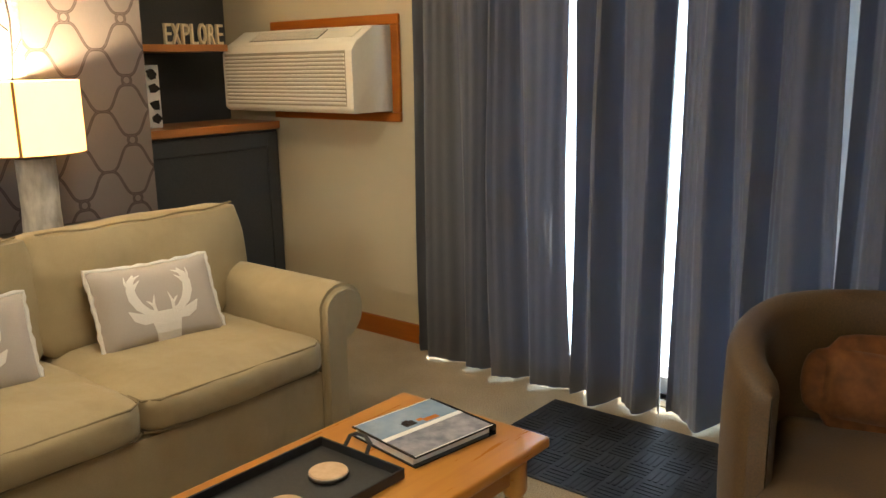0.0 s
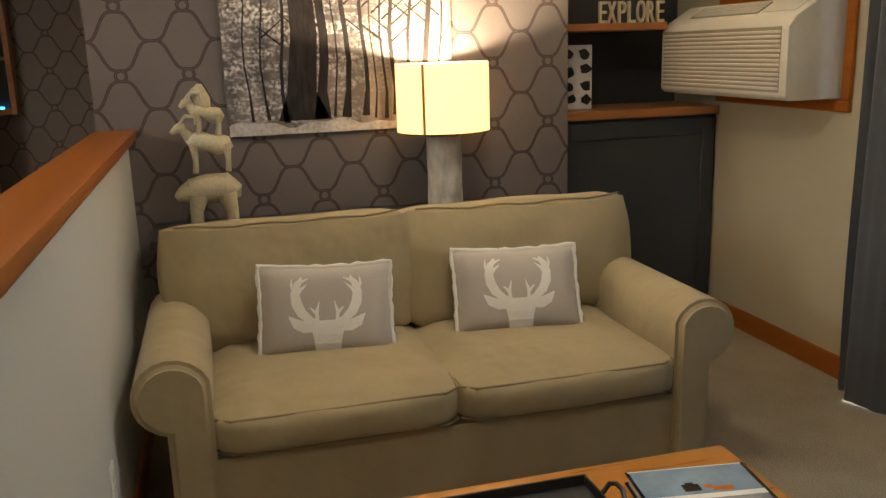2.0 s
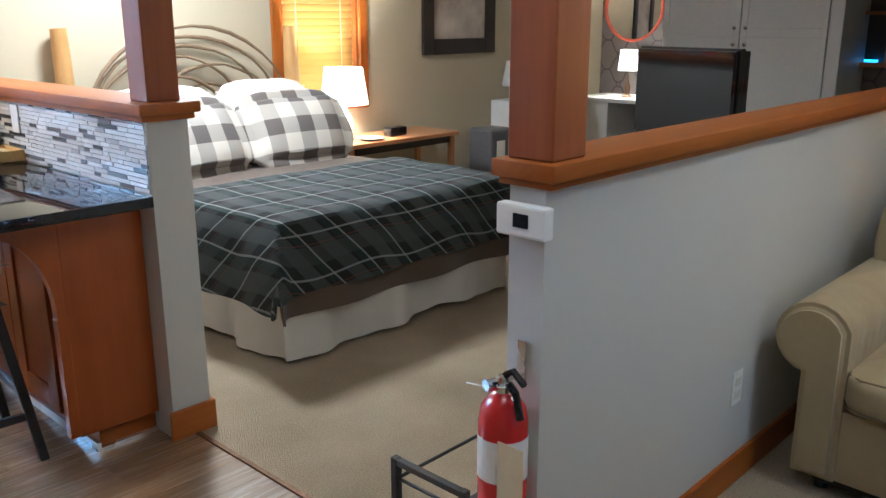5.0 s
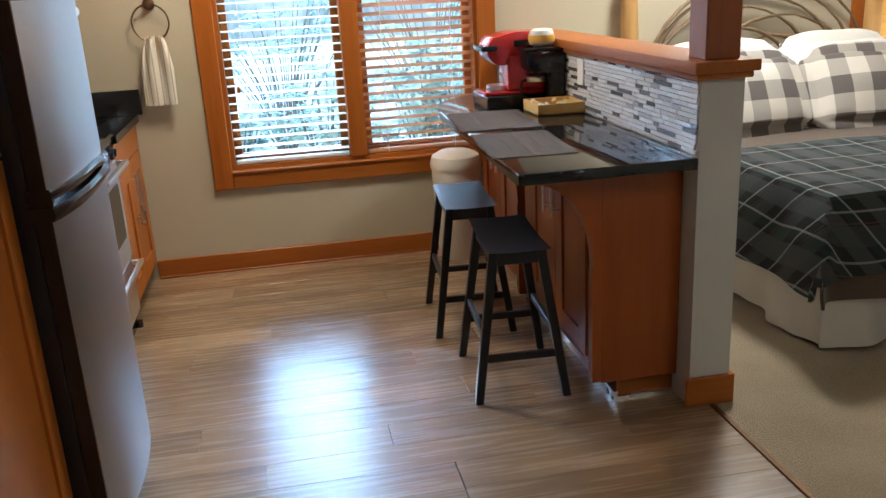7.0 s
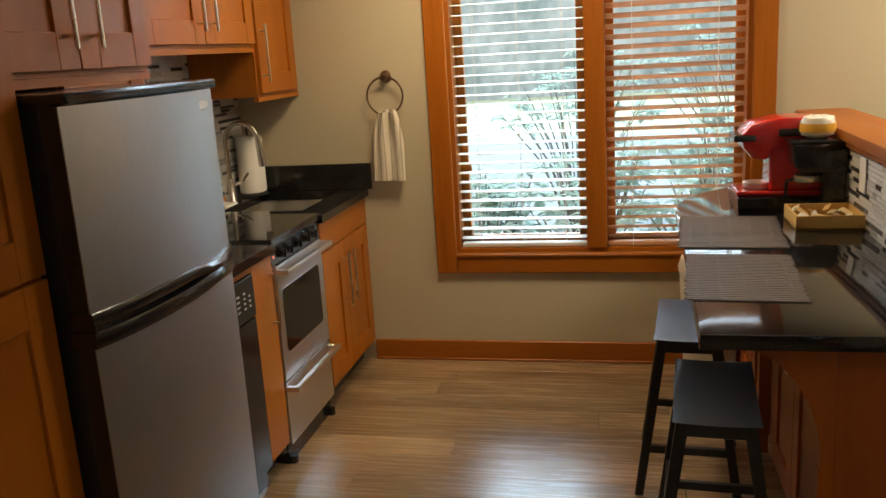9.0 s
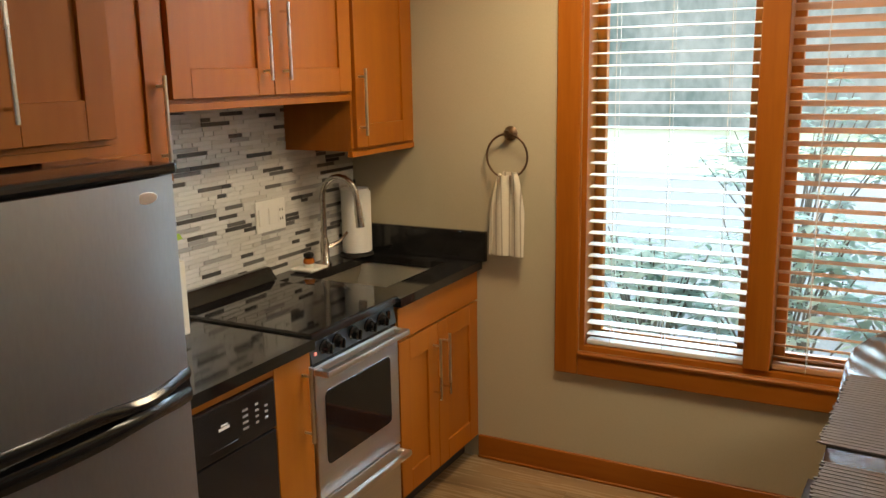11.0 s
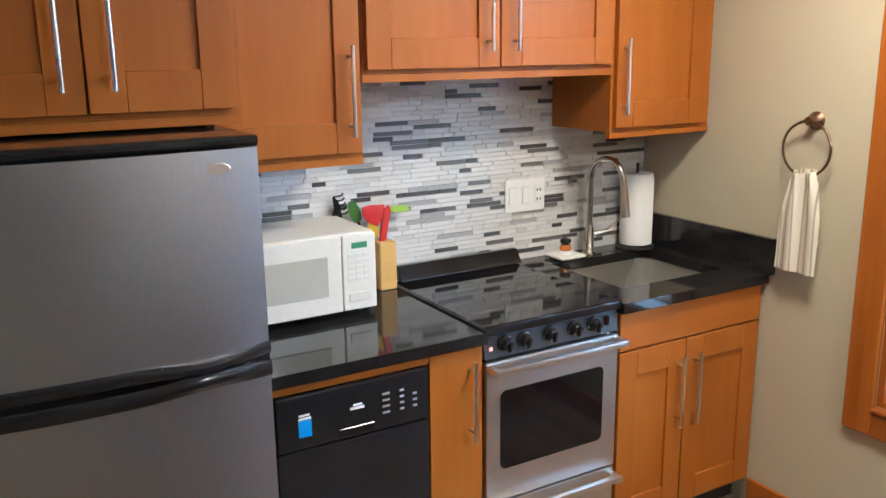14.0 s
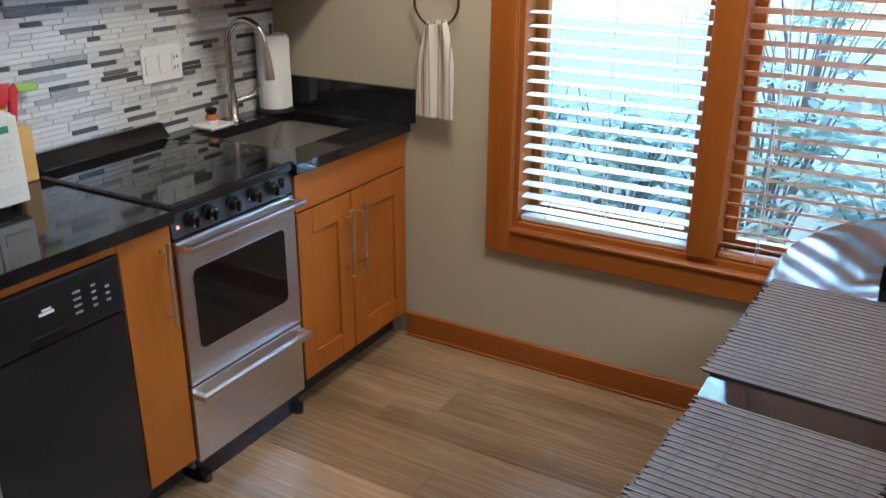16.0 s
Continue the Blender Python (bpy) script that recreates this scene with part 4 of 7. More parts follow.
# range
rg = thing("range", (1.2, -2.78, 0), "stainless steel electric range with a black glass cooktop", "range")
RY0, RY1 = -3.060, -2.550
part("body", B((0.935, 1.52, RY0, RY1, 0.05, 0.885)), M_RANGESTEEL, rg)
part("cooktop", B((0.900, 1.49, RY0 - .004, RY1 + .004, 0.893, 0.915), bevel=0.006, seg=2), M_BLACKGLASS, rg, "black glass cooktop")
part("cooktop_rim", B((0.897, 1.492, RY0 - .007, RY1 + .007, 0.886, 0.9125), bevel=0.004, seg=2), M_BLACK, rg)
part("rear_guard", prism([(1.462, 0.914), (1.524, 0.914), (1.524, 0.962), (1.500, 0.962)], "y", RY0 - .025, RY1 - .025, 0.004), M_BLACK, rg, "black rear trim rail")
M_RANGEPANEL = surface("grey_black_panel", (0.028, 0.031, 0.036), (0.04, 0.044, 0.05), 90, 3, 0.35, bump=0.02)
part("control_panel", prism([(0.935, 0.812), (0.905, 0.814), (0.918, 0.886), (0.935, 0.886)], "y", RY0 + .002, RY1 - .002), M_RANGEPANEL, rg)
for yy in (-2.624, -2.692, -2.788, -2.881, -2.960):
    k = part("knob", lathe([(0.026, 0.0), (0.026, 0.004), (0.020, 0.007), (0.018, 0.026), (0.014, 0.029), (0.0, 0.029)], n=20), M_BLACK, rg, "black control knob")
    k.matrix_parent_inverse = LOC[rg].inverted() @ pose(0.9105, yy, 0.852, 0, -98, 0)
    g = part("grip", B((-.017, .017, -.0045, .0045, .027, .036), bevel=.002), M_BLACK, k)
part("indicator", B((0.9055, 0.909, -2.578, -2.568, 0.838, 0.848)), emitter("red_light", (1, .05, .03), .8), rg)
part("indicator_plate", B((0.9065, 0.915, -3.022, -3.004, 0.838, 0.868)), M_BLACKGLASS, rg)
od = part("oven_door", B((0.900, 0.935, RY0 + .003, RY1 - .003, 0.350, 0.802), bevel=0.005, seg=2), M_RANGESTEEL, rg, "stainless oven door")


def rounded_rect(y0, y1, z0, z1, r, n=6):
    out = []
    for cy, cz, a0 in ((y1 - r, z1 - r, 0), (y0 + r, z1 - r, 90), (y0 + r, z0 + r, 180), (y1 - r, z0 + r, 270)):
        out += [(cy + r * math.cos(radians(a0 + 90 * k / n)), cz + r * math.sin(radians(a0 + 90 * k / n))) for k in range(n + 1)]
    return out


part("oven_window", prism(rounded_rect(-2.997, -2.603, 0.455, 0.708, 0.02), "x", 0.8975, 0.902), M_BLACKGLASS, od, "dark glass oven window")


def bar_handle(parent, y0, y1, z, x, off, label):
    bm = bmesh.new()
    box(bm, x - off - .012, x - off + .012, y0, y1, z - .011, z + .011, 0.006, 2)
    for yy in (y0 + .012, y1 - .012):
        box(bm, x - off + .008, x, yy - .012, yy + .012, z - .010, z + .010, 0.003)
    part("handle", bm, M_STEELH, parent, label)


bar_handle(od, RY0 + .004, RY1 - .004, 0.788, 0.902, 0.045, "stainless steel bar handle")
dwr = part("drawer", B((0.902, 0.935, RY0 + .003, RY1 - .003, 0.085, 0.344), bevel=0.005, seg=2), M_RANGESTEEL, rg, "stainless storage drawer")
bar_handle(dwr, RY0 + .004, RY1 - .004, 0.318, 0.904, 0.042, "stainless steel bar handle")
part("vent_gap", B((0.908, 0.934, RY0 + .004, RY1 - .004, 0.802, 0.811)), M_BLACK, rg)
part("toe_kick", B((0.925, 1.3, RY0 + .01, RY1 - .01, 0.0, 0.084)), M_BLACK, rg)
for yy in (RY0 + .03, RY1 - .03):
    part("foot", lathe([(0.018, 0.0), (0.018, 0.03)], (0.915, yy, 0), 12), M_BLACK, rg)

# counters
ct = thing("countertop", (1.2, -2.2, 0.87), "polished black granite worktop", "countertop")
part("slab", B((0.885, E_ - .001, -2.547, -1.856, 0.870, 0.905)), M_GRANITE, ct)
c2 = thing("countertop", (1.2, -3.4, 0.87), "polished black granite worktop with an undermount sink cut-out", "countertop")
SX0, SX1, SY0, SY1 = 1.02, 1.415, -3.655, -3.180


def pierced_slab(o, q, z0, z1):
    """A slab with one opening; o and q are (x0, x1, y0, y1) of its edge and of the hole."""
    bm = bmesh.new()
    ring = [[bm.verts.new((x, y, z)) for x, y in ((r_[0], r_[2]), (r_[1], r_[2]), (r_[1], r_[3]), (r_[0], r_[3]))] for z in (z0, z1) for r_ in (o, q)]
    for k in range(4):
        j = (k + 1) % 4
        for a, b in ((0, 1), (2, 3), (0, 2), (1, 3)):
            bm.faces.new((ring[a][k], ring[a][j], ring[b][j], ring[b][k]))
    bmesh.ops.recalc_face_normals(bm, faces=bm.faces[:])
    return bm


part("slab", pierced_slab((0.885, E_ - .001, -3.743, -3.062), (SX0, SX1, SY0, SY1), 0.870, 0.905), M_GRANITE, c2)
part("upstand", B((0.86, E_ - .001, -3.743, -3.722, 0.9055, 1.035), bevel=0.002), M_GRANITE, c2, "black granite upstand")
part("upstand", B((1.519, E_ - .001, -2.545, -2.47, 0.9055, 0.93)), M_GRANITE, c2)
M_SINK = surface("sink_steel", (0.68, 0.66, 0.61), (0.76, 0.74, 0.69), 120, 3, 0.28, 1.0, 0.03, 0.001, rvar=0.05)
sk = thing("sink", (1.2, -3.4, 0.70), "brushed stainless steel single-bowl sink", "sink")
r = 0.07
bm = bmesh.new()
rings = []
for inset, z in ((0.012, 0.868), (0.0, 0.868), (0.004, 0.80), (0.012, 0.715), (0.045, 0.692), (0.13, 0.687)):
    s = -inset if inset != 0.012 or z < .8 else .012
    pts = rounded_rect(SX0 + (inset if z < .868 else (-.010 if inset else 0)), SX1 - (inset if z < .868 else (-.010 if inset else 0)), SY0 + (inset if z < .868 else (-.010 if inset else 0)), SY1 - (inset if z < .868 else (-.010 if inset else 0)), max(.02, r - inset * .4), 5)
    rings.append([bm.verts.new((p[0], p[1], z)) for p in pts])
for a, b in zip(rings, rings[1:]):
    for k in range(len(a)):
        bm.faces.new((a[k], a[(k + 1) % len(a)], b[(k + 1) % len(a)], b[k]))
bm.faces.new(rings[-1])
part("bowl", bm, M_SINK, sk, smooth=True)
part("drain", lathe([(0.0, .001), (0.02, .001), (0.038, .004), (0.04, .0)], (1.2, -3.42, 0.688), 20), M_CHROME, sk)
fc = thing("faucet", (1.46, -3.40, 0.905), "brushed nickel gooseneck pull-down faucet", "faucet")
part("base", lathe([(0.026, 0), (0.026, .012), (0.02, .02), (0.018, .10), (0.014, .12), (0.0, .12)], (1.46, -3.40, 0.905), 20), M_NICKEL, fc)
part("spout", T([(1.46, -3.40, 1.0), (1.46, -3.40, 1.20)] + [(1.46 - .075 + .075 * math.cos(a), -3.40 - .03 * (1 - math.cos(a)) / 2, 1.20 + .085 * math.sin(a)) for a in [math.pi * k / 10 for k in range(1, 11)]] + [(1.305, -3.432, 1.15)], 0.0125, 12), M_NICKEL, fc)
part("spray_head", T([(1.309, -3.431, 1.19), (1.303, -3.432, 1.13), (1.298, -3.434, 1.075)], [0.014, .0175, .018], 14), M_NICKEL, fc)
part("lever", T([(1.455, -3.42, .985), (1.43, -3.47, 1.0), (1.41, -3.50, 1.035)], [.010, .007, .006], 8), M_NICKEL, fc)

# mosaic backing on the wall, switch plate
single("tile_backing", B((E_ - .004, E_ - .0005, -3.740, -1.86, 0.906, 1.64)), M_GROUT, "pale grout bed of the mosaic splashback", "splashback", "structure")
sp = thing("switch_plate", (E_ - .012, -3.11, 1.17), "white four-gang switch plate on the mosaic tiles", "switch plate")
part("plate", B((E_ - .018, E_ - .011, -3.229, -3.048, 1.093, 1.219), bevel=0.003), M_WHITE, sp)
for yy in (-3.078, -3.138):
    part("rocker", B((E_ - .023, E_ - .017, yy - .017, yy + .017, 1.123, 1.189), bevel=0.002), M_WHITE, sp)
oc = part("socket", B((E_ - .021, E_ - .017, -3.214, -3.180, 1.121, 1.191), bevel=0.002), M_WHITE, sp, "white double socket")
part("slot", B(*[(E_ - .0225, E_ - .0205, yy - .0015, yy + .0015, zz, zz + .011) for yy in (-3.204, -3.190) for zz in (1.132, 1.167)]), M_BLACK, oc)

made = set(scene.objects)
# microwave
M_ENAMEL = surface("cream_white_enamel", (0.72, 0.68, 0.57), (0.77, 0.73, 0.62), 60, 3, 0.3, bump=0.01)
mw = thing("microwave", (1.38, -2.07, 0.905), "white countertop microwave oven", "microwave")
part("body", B((1.235, 1.525, -2.310, -1.850, 0.925, 1.165), bevel=0.008, seg=2), M_CREAM, mw)
dd = part("door", B((1.218, 1.236, -2.195, -1.855, 0.930, 1.160), bevel=0.004, seg=2), M_ENAMEL, mw)
M_MWGLASS = surface("microwave_window", (0.46, 0.43, 0.35), (0.52, 0.49, 0.40), 300, 4, 0.2, bump=0.02)
part("window", B((1.2155, 1.219, -2.150, -1.90, 0.985, 1.105), bevel=0.001), M_MWGLASS, dd)
cp = part("control_panel", B((1.218, 1.236, -2.307, -2.199, 0.930, 1.160), bevel=0.004, seg=2), M_ENAMEL, mw)
part("display", B((1.216, 1.2185, -2.278, -2.228, 1.120, 1.138)), emitter("green_display", (0.10, 0.55, 0.22), 0.25, (0.03, 0.06, 0.04)), cp)
for rr in range(5):
    for cc in range(3):
        part("key", B((1.2162, 1.2185, -2.285 + .026 * cc, -2.266 + .026 * cc, 1.020 + .018 * rr, 1.031 + .018 * rr)), M_CREAM, cp)
part("open_button", B((1.2155, 1.219, -2.290, -2.215, 0.955, 0.985), bevel=0.002), M_CREAM, cp)
for xx, yy in ((1.26, -2.29), (1.26, -1.87), (1.50, -2.29), (1.50, -1.87)):
    part("foot", lathe([(0.014, 0.0), (0.012, 0.021)], (xx, yy, 0.905), 10), M_BLACK, mw)
part("vent", B(*[(1.30 + .02 * i, 1.308 + .02 * i, -2.3115, -2.309, 0.99, 1.10) for i in range(9)]), M_BLACK, mw)
moved(made, 0, -0.055)

# utensil block
made = set(scene.objects)
ub = thing("utensil_holder", (1.44, -2.435, 0.905), "bamboo utensil holder with coloured tools", "utensil holder")
part("box", B((1.395, 1.465, -2.478, -2.415, 0.905, 1.070), bevel=0.004), M_BAMBOO, ub)
M_GREEN = surface("lime_silicone", (0.32, 0.52, 0.04), (0.40, 0.60, 0.07), 40, 4, 0.4, bump=0)
M_DKGREEN = surface("green_silicone", (0.06, 0.17, 0.03), (0.08, 0.22, 0.04), 40, 4, 0.4, bump=0)
M_REDS = surface("red_silicone", (0.50, 0.02, 0.015), (0.58, 0.03, 0.02), 40, 4, 0.35, bump=0)
M_YEL = surface("yellow_silicone", (0.72, 0.50, 0.03), (0.80, 0.58, 0.05), 40, 4, 0.35, bump=0)


def utensil(name, foot, tip, material, head, label):
    t = thing(name, foot, label, "utensil", "kitchen tools in the holder")
    f, tp = Vector(foot), Vector(tip)
    part("handle", T([f, (f + tp) / 2, tp], 0.005, 8), M_BLACK, t)
    d = (tp - f).normalized()
    side = Vector((0, 1, 0))
    side = (side - d * side.dot(d)).normalized()
    nrm = d.cross(side)
    bm = bmesh.new()
    ln, w = head
    n = 8
    prof = [(k / n, w * (0.25 + 0.75 * math.sin(math.pi * min(1, .15 + .75 * k / n)))) for k in range(n + 1)]
    fr_, bk = [], []
    for s in (1, -1):
        row = []
        for u, hw_ in prof:
            for e in (-1, 1):
                row.append(bm.verts.new(tp + d * ln * u + side * hw_ * e + nrm * .003 * s))
        (fr_ if s > 0 else bk).extend(row)
    for k in range(n):
        bm.faces.new((fr_[2 * k], fr_[2 * k + 1], fr_[2 * k + 3], fr_[2 * k + 2]))
        bm.faces.new((bk[2 * k + 1], bk[2 * k], bk[2 * k + 2], bk[2 * k + 3]))
        bm.faces.new((fr_[2 * k], fr_[2 * k + 2], bk[2 * k + 2], bk[2 * k]))
        bm.faces.new((fr_[2 * k + 3], fr_[2 * k + 1], bk[2 * k + 1], bk[2 * k + 3]))
    bm.faces.new((fr_[-2], fr_[-1], bk[-1], bk[-2])), bm.faces.new((fr_[1], fr_[0], bk[0], bk[1]))
    part("head", bm, material, t)


utensil("spoon", (1.45, -2.42, 1.00), (1.44, -2.415, 1.08), M_YEL, (0.065, 0.022), "yellow silicone spoon in the holder")
utensil("spoon", (1.455, -2.415, 1.00), (1.45, -2.365, 1.14), M_DKGREEN, (0.075, 0.020), "dark green spoon in the holder")
rs = thing("spatula", (1.425, -2.43, 1.0), "red silicone spatula leaning in the holder", "utensil", "kitchen tools in the holder")
part("handle", prism([(-2.418, 1.0), (-2.438, 1.0), (-2.474, 1.172), (-2.468, 1.190), (-2.447, 1.178)], "x", 1.420, 1.432, 0.003), M_REDS, rs)
part("head", prism([(-2.372, 1.190), (-2.392, 1.196), (-2.452, 1.193), (-2.446, 1.150), (-2.424, 1.122), (-2.386, 1.140), (-2.370, 1.165)], "x", 1.423, 1.429, 0.002), M_REDS, rs)
gs = thing("spatula", (1.45, -2.43, 1.0), "lime green silicone spatula tilted out of the holder", "utensil", "kitchen tools in the holder")
part("handle", T([(1.45, -2.425, 1.0), (1.455, -2.455, 1.10), (1.46, -2.488, 1.165)], 0.005, 8), M_GREEN, gs)
part("head", prism([(-2.480, 1.160), (-2.494, 1.178), (-2.552, 1.177), (-2.566, 1.156), (-2.520, 1.153)], "x", 1.455, 1.461, 0.002), M_GREEN, gs)
moved(made, 0.038, -0.066)
made = set(scene.objects)
pf = thing("pasta_fork", (1.50, -2.24, 0.935), "black pasta fork standing behind the microwave", "utensil")
part("handle", T([(1.50, -2.24, 0.907), (1.505, -2.245, 1.08), (1.505, -2.250, 1.16)], 0.005, 8), M_BLACK, pf)
fork_head = prism([(-2.232, 1.155), (-2.272, 1.155), (-2.266, 1.20), (-2.246, 1.232), (-2.240, 1.225), (-2.244, 1.19)], "x", 1.502, 1.508, 0.002)
part("head", fork_head, M_BLACK, pf)
for k in range(5):
    part("prong", T([(1.503, -2.266 + .004 * k, 1.168 + .015 * k), (1.492, -2.282 + .004 * k, 1.172 + .015 * k), (1.484, -2.284 + .004 * k, 1.180 + .015 * k)], 0.0028, 6), M_BLACK, pf)
moved(made, 0, -0.11)

# by the sink
made = set(scene.objects)
so = thing("soap_dish", (1.44, -3.215, 0.905), "square white dish with an amber scrub brush", "soap dish")
part("dish", B((1.385, 1.495, -3.275, -3.155, 0.912, 0.922), (1.40, 1.48, -3.26, -3.17, 0.905, 0.912), bevel=0.003), M_WHITE, so)
M_AMBER = surface("amber_plastic", (0.45, 0.13, 0.02), (0.55, 0.18, 0.03), 40, 4, 0.2, bump=0)
sb = part("brush", lathe([(0.020, 0), (0.020, .014)], (1.44, -3.215, 0.922), 18), M_WHITE, so)
part("body", lathe([(0.020, .014), (0.024, .022), (0.020, .036), (0.0, .038)], (1.44, -3.215, 0.922), 18), M_AMBER, sb)
part("knob", lathe([(0.014, .036), (0.022, .046), (0.020, .058), (0.0, .064)], (1.44, -3.215, 0.922), 18), M_BLACK, sb)
moved(made, 0.02, -0.07)
made = set(scene.objects)
pr = thing("paper_towel_roll", (1.43, -3.61, 0.905), "roll of white paper towels on a dark stand", "paper towel")
part("base", lathe([(0.075, 0), (0.075, .008), (0.06, .014), (0.0, .014)], (1.43, -3.61, 0.905), 28), M_BLACKMETAL, pr)
part("rod", T([(1.43, -3.61, .915), (1.43, -3.61, 1.245)], 0.006, 8), M_BLACKMETAL, pr)
part("roll", lathe([(0.020, .016), (0.062, .016), (0.063, .03), (0.063, .285), (0.062, .30), (0.020, .30)], (1.43, -3.61, 0.905), 36), M_PAPER, pr)
part("loose_sheet", grid(8, 8, lambda u, v: (1.43 - .064 - .004 * math.sin(u * 3), -3.61 - .03 + .05 * u, .925 + .27 * v)), M_PAPER, pr)
moved(made, 0.03, -0.03)

# towel ring
tr = thing("towel_ring", (0.750, S, 1.452), "dark nickel towel ring on the wall", "towel ring")
k = part("rose", lathe([(0.030, 0), (0.030, .006), (0.022, .014), (0.012, .03), (0.014, .045), (0.0, .05)], n=24), M_BRONZE, tr)
k.matrix_parent_inverse = LOC[tr].inverted() @ pose(0.750, S, 1.452, -90, 0, 0)
bm = bmesh.new()
tube(bm, [(0.750 + .090 * math.sin(a), S + .042, 1.452 - .090 + .090 * math.cos(a)) for a in [2 * math.pi * i / 32 for i in range(33)]], 0.0045, 8)
part("ring", bm, M_BRONZE, tr)


def towel_material():
    m, nt, b, g = nodes_of("striped_towel")
    sep = nt.nodes.new("ShaderNodeSeparateXYZ")
    link(nt, g.outputs["Position"], sep.inputs[0])
    st = mathn(nt, "LESS_THAN", mathn(nt, "ABSOLUTE", mathn(nt, "SUBTRACT", mathn(nt, "FRACT", mathn(nt, "MULTIPLY", sep.outputs[0], 36.0)), 0.5)), 0.10)
    f = noisen(nt, g, 300)
    link(nt, mixn(nt, mathn(nt, "MULTIPLY", st, 0.7), mixn(nt, f, (0.60, 0.54, 0.42), (0.72, 0.66, 0.54)), (0.26, 0.21, 0.15)), b.inputs["Base Color"])
    b.inputs["Roughness"].default_value = 0.95
    bumpn(nt, b, f, 0.4, 0.003)
    return m


def towel_f(u, v):
    w = 0.042 + 0.036 * min(1, v * 2.2) ** .7
    return (0.745 + (u - .5) * 2 * w + .006 * v, S + .040 + .016 * math.sin(u * 12) * (1 - .6 * v) + .012, 1.292 - .008 * math.sin(u * 3.1) * (1 - v) - .342 * v)


tw = thing("hand_towel", (0.745, S, 0.95), "cream hand towel with thin brown stripes", "towel")
part("cloth", thick(grid(18, 20, towel_f), 0.006), towel_material(), tw)
part("back_fold", thick(grid(18, 12, lambda u, v: (0.745 + (u - .5) * 2 * (0.034 + .022 * v), S + .022 + .004 * math.sin(u * 12), 1.296 - .25 * v)), 0.005), bpy.data.materials["striped_towel"], tw)

# bar
BX = -1.1655
bt = thing("bar_counter", (-0.85, -2.3, 0.87), "polished black granite bar top with a rounded far corner", "countertop")
poly = [(-1.155, -1.575), (-0.553, -1.575), (-0.569, -2.235), (-0.572, -2.60), (-0.575, -2.99)]
poly += [(-0.575 - .42 * (1 - math.cos(a)), -2.99 - .58 * math.sin(a)) for a in [radians(15 * k) for k in range(1, 7)]] + [(-1.155, -3.575)]
part("slab", prism(poly, "z", 0.868, 0.905, 0.003), M_GRANITE, bt)
bc = thing("bar_cabinet", (-1.0, -2.3, 0), "cherry wood bar base with arched corner bracket", "cabinet", "cherry kitchen cabinets")
part("body", B((BX + .001, -0.90, -3.50, -1.715, 0.09, 0.867)), M_BARCAB, bc)
part("end_panel", B((BX + .001, -0.875, -1.715, -1.695, 0.085, 0.867), bevel=0.002), M_BARCAB, bc)
part("toe_kick", B((BX + .001, -0.95, -3.50, -1.73, 0.0, 0.089)), M_TRIM, bc)
part("metal_strip", B((-0.945, -0.93, -3.50, -1.71, 0.0, 0.035), (BX + .002, -0.93, -1.73, -1.713, 0.0, 0.012)), M_STEELH, bc)
for a, b, p in ((-2.22, -1.87, -2.17), (-2.57, -2.22, -2.27), (-3.09, -2.74, -3.04), (-3.44, -3.09, -3.14)):
    d = shaker(bc, -0.90, 1, a, b, 0.11, 0.86, M_BARCAB)
    pull(d, -0.88, p, 0.58, 0.80, 1)
arch = [(-0.878, 0.867), (-0.62, 0.867), (-0.62, 0.840)]
arch += [(-0.62 - .225 * math.sin(radians(9 * k)), 0.840 - .30 * (1 - math.cos(radians(9 * k)))) for k in range(1, 11)] + [(-0.845, 0.52), (-0.842, 0.515), (-0.842, 0.09), (-0.878, 0.09)]
part("corbel", prism(arch, "y", -1.735, -1.697), M_BARCAB, bc, "curved cherry bracket under the overhang")
part("corbel", prism(arch, "y", -2.68, -2.64), M_BARCAB, bc)
bar_tiles = single("bar_tile_backing", B((BX - .0024, BX + .0015, -3.742, -1.602, 0.906, 1.149)), M_GROUT, "pale grout bed of the bar mosaic", "splashback", "structure")
op = thing("outlet", (BX, -2.68, 1.05), "white wall outlet on the bar mosaic", "outlet")
part("plate", B((BX + .008, BX + .014, -2.715, -2.645, 1.022, 1.137), bevel=0.002), M_WHITE, op)


